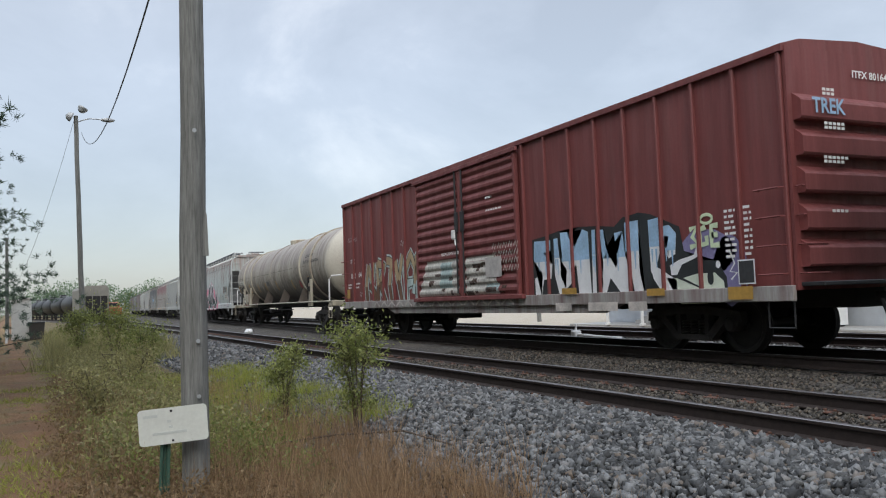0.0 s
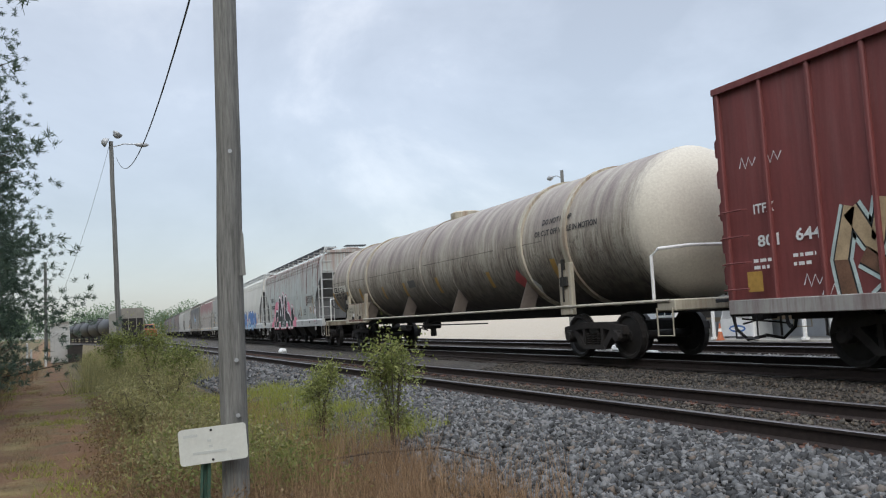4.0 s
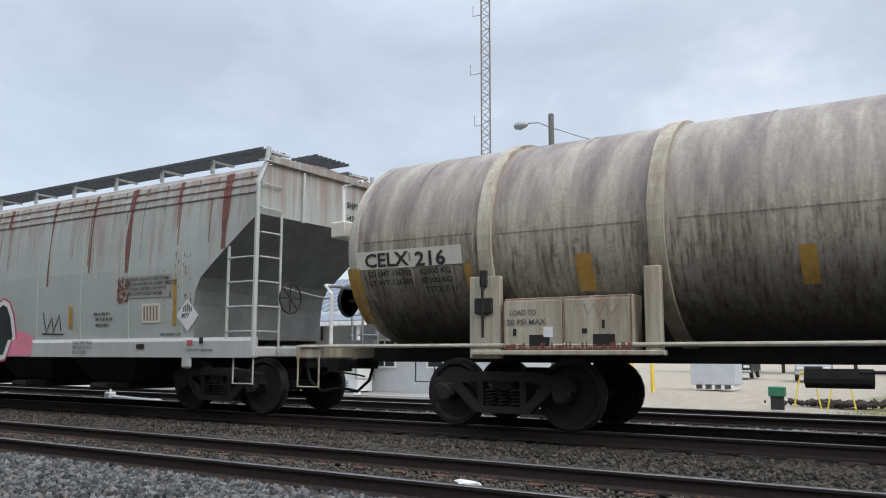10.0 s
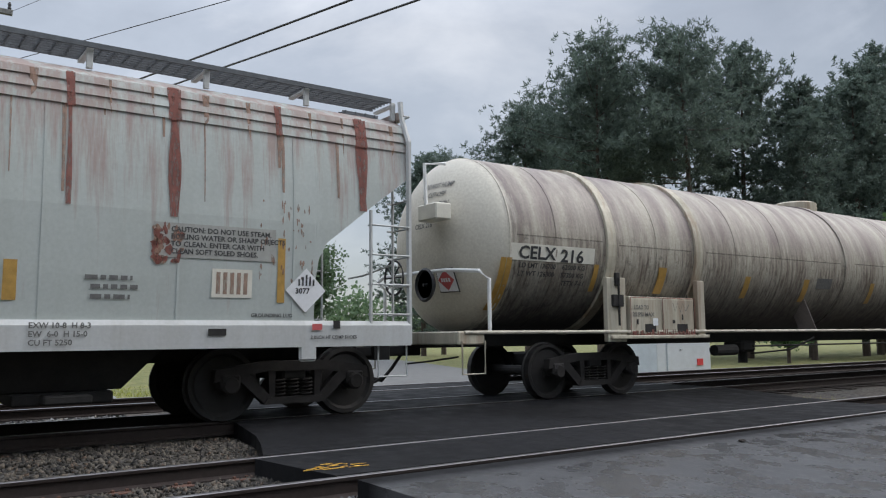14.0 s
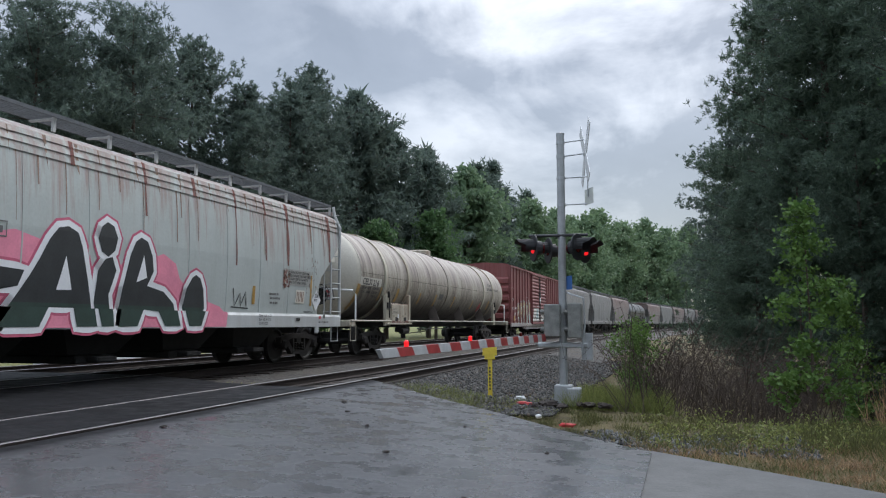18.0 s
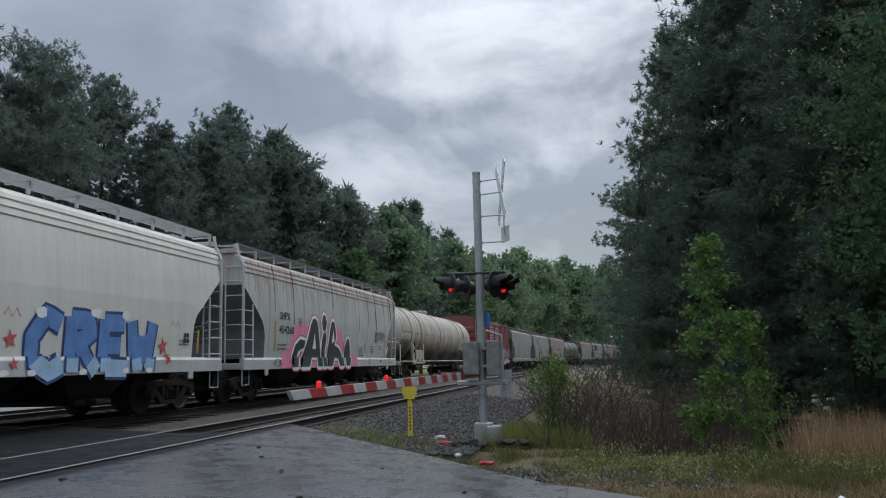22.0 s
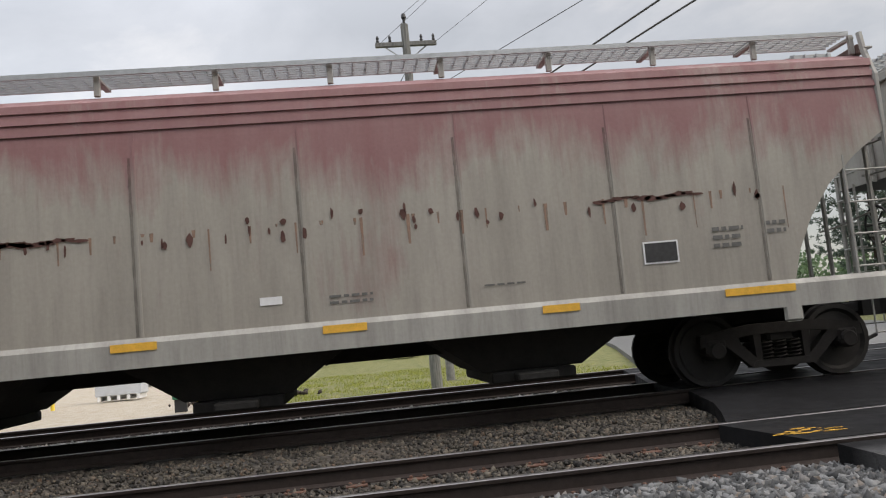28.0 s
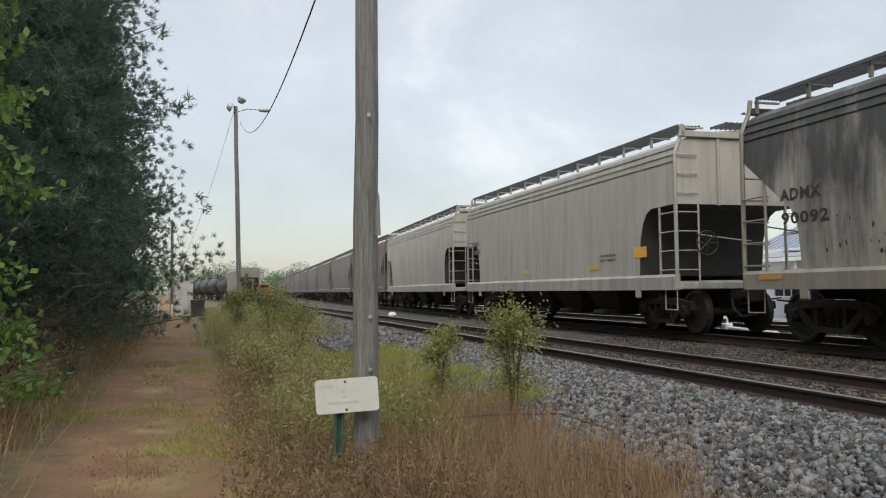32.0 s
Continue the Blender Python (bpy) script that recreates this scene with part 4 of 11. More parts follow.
def hopper_car(y0, y1, mats, label, cut=CUT_STEP, flow=True, top=4.12, bays=3, seams=10, bracket=1.35, plain=False, group="freight cars", truck_d=1.45):
    """A covered hopper car between two ends (places at the start)."""
    half, yc = (y1 - y0) / 2, (y0 + y1) / 2
    car = thing("covered_hopper_car", pose(CT, yc, 0), label, "freight car", group)
    body, trim, roofm, dark = mats
    shell = part("body", build_hopper_body(half, cut, flow, top), body, car, smooth=False)
    shell.data.materials.append(M["slope_black"] if cut is CUT_ARCH else M["slope_grey"])
    for s in (-1, 1):
        bm = BM()
        plate(bm, [(s * 1.50, 0.93), (s * 1.635, 0.93), (s * 1.64, 1.20), (s * 1.60, 1.26), (s * 1.50, 1.26)], -half, half, "xz")
        part("side_sill", fix(bm), trim, car)
        for k in range(3):
            bm = BM()
            zz = top - 0.50 + 0.14 * k
            side_band(bm, -half + 0.02, half - 0.02, zz, zz + 0.075, 0.022, flow, s, 1)
            part("eave_rib", fix(bm), body, car)
        bm = BM()
        side_band(bm, -0.014, 0.014, 1.26, top - 0.52, 0.008, flow, s, 6)
        me = me_of(fix(bm), "seam", body)
        for y in np.linspace(-half + 1.75, half - 1.75, seams):
            o = new("seam", me)
            o.parent, o.location = car, (0, float(y), 0)
        # roof walk: grating on brackets
        bm = BM()
        nb = 7
        for k in range(nb):
            box(bm, (s * (0.86 + 0.085 * k), 0, top + 0.27), (0.012 if 0 < k < nb - 1 else 0.03, 2 * half - 0.3, 0.045 if 0 < k < nb - 1 else 0.06))
        y = -half + 0.2
        while y < half - 0.15 and not plain:
            box(bm, (s * 1.115, y, top + 0.275), (0.51, 0.012, 0.018))
            y += 0.16
        part("roof_walk", bm, dark, car)
        y = -half + 0.15
        bm = BM()
        box(bm, (s * 1.30, 0, top + 0.14), (0.05, 0.07, 0.26), 0.006)
        box(bm, (s * 1.08, 0, top + 0.225), (0.5, 0.07, 0.03))
        me = me_of(bm, "walk_bracket", trim)
        for y in np.arange(-half + 0.08, half, (2 * half - 0.16) / round(2 * half / bracket)):
            o = new("walk_bracket", me)
            o.parent, o.location = car, (0, float(y), 0)
    bm = BM()
    box(bm, (0, 0, top + 0.24), (0.62, 2 * half - 1.4, 0.12), 0.02)
    part("roof_hatch", bm, roofm, car)
    # centre sill, end platforms, bolsters
    bm = BM()
    box(bm, (0, 0, 0.92), (0.5, 2 * half - 0.1, 0.36), 0.02)
    part("centre_sill", bm, M["under"], car)
    for e in (-1, 1):
        ye = e * half
        bm = BM()
        box(bm, (0, ye - e * 0.10, 1.02), (3.2, 0.22, 0.16), 0.02)
        box(bm, (0, ye - e * 0.8, 1.10), (1.7, 1.5, 0.05), 0.01)
        part("end_platform", bm, trim, car)
        # end frame: corner stiles from sill to roof
        for s in (-1, 1):
            bm = BM()
            xs_ = hop_x(2.5, flow)
            tube(bm, [(s * (xs_ - 0.03), ye, 0.95), (s * (xs_ - 0.03), ye, top - 0.35), (s * 1.42, ye, top + 0.02), (s * 1.38, ye, top + 0.27)], 0.042, 6)
            part("corner_stile", fix(bm), trim, car)
            bm = BM()
            tube(bm, [(s * (xs_ - 0.02), ye - e * 0.62, 1.2), (s * (xs_ - 0.02), ye - e * 0.62, 2.75)], 0.026, 6)
            part("ladder_stile", fix(bm), trim, car)
            add_rungs(car, s * xs_, ye - e * 0.31, 0 if s < 0 else 180, 1.25, 2.75 if cut is not CUT_ARCH else 2.6, 0.60, trim)
            add_rungs(car, s * (xs_ - 0.30), ye + e * 0.05, -90 if e > 0 else 90, 1.25, top + 0.1, 0.44, trim)
            bm = BM()
            tube(bm, [(s * 1.56, ye - e * 0.03, 0.98), (s * 1.56, ye - e * 0.03, 0.52), (s * 1.56, ye - e * 0.48, 0.52), (s * 1.56, ye - e * 0.48, 0.98)], 0.016, 6)
            part("sill_step", fix(bm), trim, car)
            bm = BM()
            box(bm, (s * 1.61, ye - e * 1.55, 0.90), (0.05, 0.24, 0.30), 0.03)
            part("jacking_pad", bm, trim, car)
        for x in ((-1.1, -0.55, 0.0, 0.55, 1.1) if cut is CUT_CURVE else (-0.55, 0.55)):
            bm = BM()
            tube(bm, [(x, ye + e * 0.03, 1.05 if cut is CUT_CURVE else cut[0][1] - 0.02), (x, ye + e * 0.03, top - 0.02)], 0.035, 6)
            part("end_post", fix(bm), trim, car)
        for s in (-1, 1):
            bm = BM()
            tube(bm, [(s * (hop_x(2.5, flow) - 0.53), ye + e * 0.05, 1.0), (s * (hop_x(2.5, flow) - 0.53), ye + e * 0.05, cut[0][1] + 0.05)], 0.022, 6)
            part("end_stile", fix(bm), trim, car)
        bm = BM()
        tube(bm, [(-1.05, ye + e * 0.06, 2.08), (-0.2, ye + e * 0.08, 1.98), (0.2, ye + e * 0.05, 1.96)], 0.014, 6)
        part("grab_bar", fix(bm), trim, car)
        bm = BM()
        box(bm, (0, ye + e * 0.02, top + 0.07), (2.7, 0.10, 0.13), 0.01)
        part("end_beam", bm, roofm, car)
        bm = BM()
        for k in range(8):
            box(bm, (-0.42 + 0.12 * k, ye - e * 0.10, top + 0.30), (0.016, 0.62, 0.05))
        for k in range(4):
            box(bm, (0, ye - e * (0.36 - 0.17 * k), top + 0.31), (0.90, 0.016, 0.035))
        part("end_walk", bm, dark, car)
        # slope sheet stiffeners
        bm = BM()
        box(bm, (0, ye - e * 0.03, top - 0.45), (2.5, 0.05, 0.10), 0.01)
        part("end_brace", bm, trim, car)
        # brake wheel on one end only
        if e < 0:
            bm = BM()
            tube(bm, [(-0.95 + 0.25 * math.cos(k * math.tau / 20), ye - 0.16, 1.9 + 0.25 * math.sin(k * math.tau / 20)) for k in range(21)], 0.016, 6)
            for k in range(4):
                w = k * math.pi / 4
                tube(bm, [(-0.95 - 0.22 * math.cos(w), ye - 0.15, 1.9 - 0.22 * math.sin(w)), (-0.95 + 0.22 * math.cos(w), ye - 0.15, 1.9 + 0.22 * math.sin(w))], 0.012, 5)
            part("brake_wheel", fix(bm), M["black"], car)
        add_truck(car, e * (half - truck_d))
        add_coupler(car, ye - e * 0.30, e)
    # bays under the sill
    span = 2 * half - 2 * (truck_d + 1.5)
    bm = BM()
    w = span / bays
    for s in (-1, 1):
        pass
    plate(bm, [(-w / 2 + 0.02, 1.27), (w / 2 - 0.02, 1.27), (0.62, 0.48), (-0.62, 0.48)], -1.50, 1.50)
    for vtx in bm.verts:
        if vtx.co.z < 0.6:
            vtx.co.x *= 0.72
    box(bm, (0, 0, 0.40), (2.3, 1.05, 0.14), 0.02)
    box(bm, (-1.15, 0.0, 0.40), (0.5, 0.5, 0.10), 0.02)
    me = me_of(fix(bm), "discharge_bay", M["under"])
    for k in range(bays):
        o = new("discharge_bay", me)
        o.parent, o.location = car, (0, -span / 2 + w * (k + 0.5), 0)
    CARS.append((car, yc))
    return car


HOP = lambda z: hop_x(z, True)
FLAT = lambda z: hop_x(z, False)


def clip_z(poly, zc, up=True):
    """The part of an outline over (or under) a height."""
    out = []
    for (ya, za), (yb, zb) in zip(poly, poly[1:] + poly[:1]):
        ina, inb = (za >= zc, zb >= zc) if up else (za <= zc, zb <= zc)
        if ina:
            out.append((ya, za))
        if ina != inb:
            k_ = (zc - za) / (zb - za)
            out.append((ya + (yb - ya) * k_, zc))
    return out


def in_rows(polys):
    """Outlines cut at the sill's top edge and in rows above it."""
    cuts, out = [-9.0, 1.269, 1.271, 1.5, 1.75, 2.0, 2.25, 2.5, 2.75, 3.0, 3.3, 9.0], []
    for poly in polys:
        zs = [p_[1] for p_ in poly]
        for za, zb in zip(cuts, cuts[1:]):
            if max(zs) <= za or min(zs) >= zb or (za, zb) == (1.269, 1.271):
                continue
            q_ = clip_z(clip_z(poly, za, True), zb, False) if za > min(zs) or zb < max(zs) else poly
            if len(q_) > 2:
                out.append(q_)
    return out


def decal_mesh(name, polys, mat, car, xf, yc, out=0.006, label="", each=0):
    if name in ("soot_patch", "graffiti_outline", "graffiti_foot", "graffiti_letter", "graffiti_shine", "graffiti_snow", "graffiti_star"):
        groups = []
        for poly in polys:
            keys = {(round(a, 3), round(b_, 3)) for a, b_ in poly}
            hit = [g for g in groups if g[0] & keys]
            merged = (keys.union(*[g[0] for g in hit]), sum((g[1] for g in hit), []) + [poly])
            groups = [g for g in groups if g not in hit] + [merged]
        if len(groups) > 1:
            for k_, g in enumerate(groups):
                decal_poly(name, g[1], mat, car, xf, yc, out + 0.0004 * (k_ % 6), label)
            return None
    if each:
        for i in range(0, len(polys), each):
            decal_poly(name, polys[i:i + each], mat, car, xf, yc, out, label)
        return None
    return decal_poly(name, polys, mat, car, xf, yc, out, label)


def decal_poly(name, polys, mat, car, xf, yc, out, label):
    """Flat paint on the camera's side: polygons of (place along the train at the start, height)."""
    if abs(xf(1.2695) - xf(1.2705)) > 0.01:
        polys = in_rows(polys)
    bm = BM()
    for poly in polys:
        vs = [bm.verts.new((-(xf(z) + out), y - yc, z)) for y, z in poly]
        try:
            bm.faces.new(vs)
        except ValueError:
            pass
    bmesh.ops.triangulate(bm, faces=bm.faces)
    for f in bm.faces:
        if f.normal.x > 0:
            f.normal_flip()
    return part(name, bm, mat, car, label)


def decal_text(text, y, z, size, mat, car, xf, yc, out=0.008, name="lettering", spacing=1.0, width=None):
    """Lettering on the camera's side; y, z is where its lower left corner stands."""
    vs, fs = letters(text, size, spacing)
    k = 1.0
    if width:
        k = width / max(v[0] for v in vs)
    bm = BM()
    bv = [bm.verts.new((-(xf(z + b_) + out), y - yc - a * k, z + b_)) for a, b_ in vs]
    for f in fs:
        try:
            bm.faces.new([bv[i] for i in f])
        except ValueError:
            pass
    for f in bm.faces:
        if f.normal.x > 0:
            f.normal_flip()
    return part(name, bm, mat, car)


def stroke(pts, w0, w1=None, step=0.12):
    """A brush stroke as quads: a polyline in (place, height) with a width that may change."""
    w1 = w0 if w1 is None else w1
    fine = [pts[0]]
    for a, b_ in zip(pts, pts[1:]):
        k = max(1, int(math.hypot(b_[0] - a[0], b_[1] - a[1]) / step))
        fine += [(a[0] + (b_[0] - a[0]) * i / k, a[1] + (b_[1] - a[1]) * i / k) for i in range(1, k + 1)]
    left, right = [], []
    for i, p in enumerate(fine):
        a, b_ = fine[max(0, i - 1)], fine[min(len(fine) - 1, i + 1)]
        d = math.hypot(b_[0] - a[0], b_[1] - a[1]) or 1.0
        nx, nz = -(b_[1] - a[1]) / d, (b_[0] - a[0]) / d
        w = (w0 + (w1 - w0) * i / (len(fine) - 1)) / 2
        left.append((p[0] + nx * w, p[1] + nz * w))
        right.append((p[0] - nx * w, p[1] - nz * w))
    return [[left[i], left[i + 1], right[i + 1], right[i]] for i in range(len(fine) - 1)]


def blob(cy, cz, ry, rz, k=18, seed=0, rough=0.08):
    r_ = random.Random(seed)
    ring = [(cy + ry * math.cos(i * math.tau / k) * (1 + r_.uniform(-rough, rough)), cz + rz * math.sin(i * math.tau / k) * (1 + r_.uniform(-rough, rough))) for i in range(k)]
    return [[(cy, cz), ring[i], ring[(i + 1) % k]] for i in range(k)]


def bar(y, z, w, h):
    return [(y, z), (y - w, z), (y - w, z + h), (y, z + h)]


def runs(y0, y1, ztop, seed, count, lmax, w=0.06):
    """Rust runs that start under the eave."""
    r_ = random.Random(seed)
    out = []
    for k in range(count):
        y = y0 + (y1 - y0) * (k + r_.random()) / count
        ln, ww = lmax * r_.uniform(0.15, 1.0) ** 1.5, w * r_.uniform(0.4, 1.6)
        zs = np.linspace(ztop, ztop - ln, 6)
        for a, b_ in zip(zs, zs[1:]):
            fa, fb = (ztop - a) / ln, (ztop - b_) / ln
            out.append([(y - ww * (1 - 0.4 * fa), a), (y + ww * (1 - 0.4 * fa), a), (y + ww * (1 - 0.4 * fb), b_), (y - ww * (1 - 0.4 * fb), b_)])
    return out


grey_dark = simple("roof_walk_steel", (0.10, 0.11, 0.12), 0.7, 0.2, 0.3, 8)
paint = {
    "green_grey": weathered("pale_green_grey_paint", (0.40, 0.435, 0.415), (0.30, 0.30, 0.26), (0.27, 0.125, 0.095), 0.14, 0.55, 0.55, 3.75),
    "cream": weathered("pale_cream_paint", (0.60, 0.60, 0.55), (0.42, 0.40, 0.34), (0.30, 0.2, 0.15), 0.22, 0.10),
    "grey": weathered("mid_grey_paint", (0.345, 0.35, 0.325), (0.20, 0.195, 0.178), (0.2, 0.14, 0.1), 0.45, 0.12),
    # darker copy of the mid grey: shade of far backlit sides in the colour
    "lead": weathered("dull_lead_grey_paint", (0.175, 0.175, 0.168), (0.10, 0.098, 0.094), (0.15, 0.09, 0.07), 0.5, 0.2),
    "faded_red": weathered("grey_paint_with_faded_red", (0.335, 0.315, 0.28), (0.18, 0.165, 0.145), (0.20, 0.12, 0.09), 0.42, 0.2, 0.1, 3.5, blotch=((0.245, 0.095, 0.105), 2.55, 3.55, 0.80)),
    "soot": weathered("sooty_grey_paint", (0.32, 0.31, 0.275), (0.06, 0.06, 0.058), (0.16, 0.13, 0.10), 0.55, 0.1, blotch=((0.048, 0.050, 0.052), 1.3, 3.9, 0.92)),
    "soot_trim": weathered("dirty_tan_sill_paint", (0.24, 0.225, 0.19), (0.10, 0.095, 0.085), (0.2, 0.12, 0.09), 0.6, 0.0),
    "light": weathered("light_grey_paint", (0.40, 0.395, 0.36), (0.22, 0.21, 0.185), (0.25, 0.16, 0.1), 0.4, 0.10),
    # brown paint, darkened further by the shade of far backlit sides
    "brown": weathered("brown_grey_paint", (0.18, 0.155, 0.145), (0.10, 0.088, 0.082), (0.15, 0.07, 0.055), 0.45, 0.5, 0.6),
    "trim_light": weathered("pale_sill_paint", (0.46, 0.475, 0.47), (0.34, 0.32, 0.28), (0.26, 0.13, 0.09), 0.3, 0.0),
    "trim_dull": weathered("dull_sill_paint", (0.365, 0.37, 0.34), (0.22, 0.21, 0.19), (0.2, 0.12, 0.09), 0.45, 0.0),
    # sill colour of the same far cars, backlight shade included
    "trim_backlit": weathered("dark_sill_paint", (0.15, 0.145, 0.135), (0.09, 0.085, 0.08), (0.14, 0.09, 0.07), 0.45, 0.0),
    "trim_grey": weathered("grey_sill_paint", (0.36, 0.355, 0.33), (0.16, 0.15, 0.14), (0.2, 0.12, 0.09), 0.5, 0.0),
}

# the cars behind the tank car, then those ahead of it
C_AIR = hopper_car(52.45, 69.0, (paint["green_grey"], paint["trim_light"], paint["green_grey"], grey_dark), "pale green-grey covered hopper with pink and black graffiti", bays=4)
C_SR = hopper_car(70.3, 89.7, (paint["cream"], paint["trim_light"], paint["cream"], M["galv"]), "cream covered hopper with large blue graffiti letters", bays=4, seams=0)
C_CB = hopper_car(90.9, 105.9, (paint["grey"], paint["trim_dull"], paint["grey"], M["galv"]), "mid-grey covered hopper with black stencilled lettering", cut=CUT_ARCH, flow=False, bays=3, seams=9)
C_CE = hopper_car(107.1, 123.6, (paint["faded_red"], paint["trim_grey"], paint["brown"], M["galv"]), "grey covered hopper with faded red roof and rust", cut=CUT_CURVE, flow=False, bays=3, seams=8)
C_AD = hopper_car(124.75, 142.35, (paint["soot"], paint["soot_trim"], paint["soot"], grey_dark), "sooty dark grey covered hopper with a blue diamond emblem", bays=3, seams=0)
C_LG = hopper_car(143.9, 158.3, (paint["light"], paint["trim_grey"], paint["light"], grey_dark), "light grey covered hopper with black end openings", cut=CUT_ARCH, flow=False, bays=4, seams=9)
C_X = hopper_car(159.6, 175.4, (paint["light"], paint["trim_grey"], paint["light"], grey_dark), "stained light grey covered hopper", cut=CUT_ARCH, bays=3, seams=9)
C_Y = hopper_car(176.7, 192.5, (paint["brown"], paint["trim_backlit"], paint["brown"], grey_dark), "brownish weathered covered hopper", bays=3, seams=8, plain=True)
C_Z = hopper_car(193.8, 209.6, (paint["lead"], paint["trim_backlit"], paint["lead"], grey_dark), "plain grey covered hopper", bays=3, seams=8, plain=True)


def more(base, y0, label):
    yb = [p for c_, p in CARS if c_ is base][0]
    half = 7.9
    c_ = copy_thing(base, pose(CT, y0 + half, 0))
    c_["label"] = label
    CARS.append((c_, y0 + half))
    WHEELS.extend(o for o in c_.children_recursive if o.name.startswith("wheelset"))
    return c_


for y0 in (210.9, 244.9, 278.9, 312.9, 346.9):
    more(C_Y, y0, "brownish weathered covered hopper far down the train")
for y0 in (227.9, 261.9, 295.9, 329.9):
    more(C_Z, y0, "plain grey covered hopper far down the train")
for y0, base in ((-9.15, C_Z), (-26.1, C_Z), (-43.1, C_Y), (-80.6, C_Y), (-97.6, C_Z), (-114.6, C_Y), (-131.6, C_Z), (-148.6, C_Y)):
    more(base, y0, "grey covered hopper ahead of the red boxcar")


# -- tank cars --
def tank_car(y0, y1, zc, rad, mat_shell, mat_end, mat_trim, label, saddles, detail=True):
    half, yc = (y1 - y0) / 2, (y0 + y1) / 2
    car = thing("tank_car", pose(CT, yc, 0), label, "freight car", "freight cars")
    bm = BM()
    head = [(-half, 0.02), (-half + 0.05, 0.50), (-half + 0.16, 0.88), (-half + 0.34, 1.18), (-half + 0.56, rad * 0.955), (-half + 0.72, rad)]
    prof = head + [(y, rad) for y in np.linspace(-half + 1.4, half - 1.4, 9)] + [(-a, r_) for a, r_ in head[::-1]]
    lathe(bm, prof, 48, "y", (0, 0, zc))
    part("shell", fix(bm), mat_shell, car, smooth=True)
    for y, wdt, pro in saddles:
        bm = BM()
        lathe(bm, [(y - yc - wdt / 2, rad - 0.02), (y - yc - wdt / 2, rad + pro), (y - yc + wdt / 2, rad + pro), (y - yc + wdt / 2, rad - 0.02)], 48, "y", (0, 0, zc))
        part("band", fix(bm), mat_trim if pro > 0.03 else mat_shell, car)
    bm = BM()
    box(bm, (0, 0, 0.99), (0.45, 2 * half + 0.5, 0.24), 0.02)
    part("centre_sill", bm, M["under"], car)
    for s in (-1, 1):
        bm = BM()
        tube(bm, [(s * 1.55, -half - 0.25, 1.10), (s * 1.55, half + 0.25, 1.10)], 0.028, 8)
        part("running_rail", fix(bm), M["pipe_cream"] if detail else mat_trim, car, "thin cream pipe along the sill")
        for y in np.linspace(-half + 5.2, half - 5.2, 4):
            bm = BM()
            plate(bm, [(s * 1.54, 1.09), (s * 1.28, 1.78), (s * 1.02, 1.42), (s * 1.15, 1.07)], y, y + 0.018, "xz")
            part("brace", fix(bm), M["dull_steel"], car)
    for e in (-1, 1):
        bm = BM()
        box(bm, (0, e * (half + 0.12), 1.02), (3.1, 0.50, 0.20), 0.02)
        part("end_platform", bm, mat_trim, car)
        for s in (-1, 1):
            bm = BM()
            tube(bm, [(s * 1.48, e * (half - 0.28), 1.1), (s * 1.48, e * (half - 0.28), 1.90), (s * 1.44, e * (half - 0.12), 2.02), (s * 0.9, e * (half + 0.1), 2.06), (0, e * (half + 0.16), 2.06)], 0.03, 8)
            part("handrail", fix(bm), M["white"], car, "white bent handrail")
            bm = BM()
            tube(bm, [(s * 1.56, e * (half + 0.3), 0.98), (s * 1.56, e * (half + 0.3), 0.5), (s * 1.56, e * (half - 0.12), 0.5), (s * 1.56, e * (half - 0.12), 0.98)], 0.016, 6)
            part("sill_step", fix(bm), mat_trim, car)
        add_truck(car, e * (half - 2.95))
        add_coupler(car, e * (half + 0.05), e)
    # fittings at mid length
    bm = BM()
    lathe(bm, [(zc + rad - 0.1, 0.5), (zc + rad + 0.12, 0.5), (zc + rad + 0.16, 0.42)], 20, "z")
    part("manway", fix(bm), mat_trim, car)
    bm = BM()
    box(bm, (-0.2, 2.8, 0.78), (0.5, 0.5, 0.24), 0.05)
    lathe(bm, [(0.42, 0.10), (0.75, 0.10)], 12, "z", (-0.2, 2.7, 0))
    tube(bm, [(-1.0, 1.2, 0.95), (-0.9, 2.0, 0.70), (-0.4, 2.7, 0.62)], 0.02, 6)
    part("outlet_valve", fix(bm), M["under"], car)
    bm = BM()
    tube(bm, [(-1.2, -3.5, 0.80), (-1.2, 3.8, 0.80)], 0.02, 6)
    tube(bm, [(-0.7, 3.7, 0.72), (-0.7, 4.4, 0.72)], 0.11, 12)
    part("brake_gear", fix(bm), M["under"], car)
    CARS.append((car, yc))
    return car


M["dull_steel"] = simple("dull_tan_steel", (0.12, 0.10, 0.085), 0.7, 0.0, 0.3, 5, 0.1)


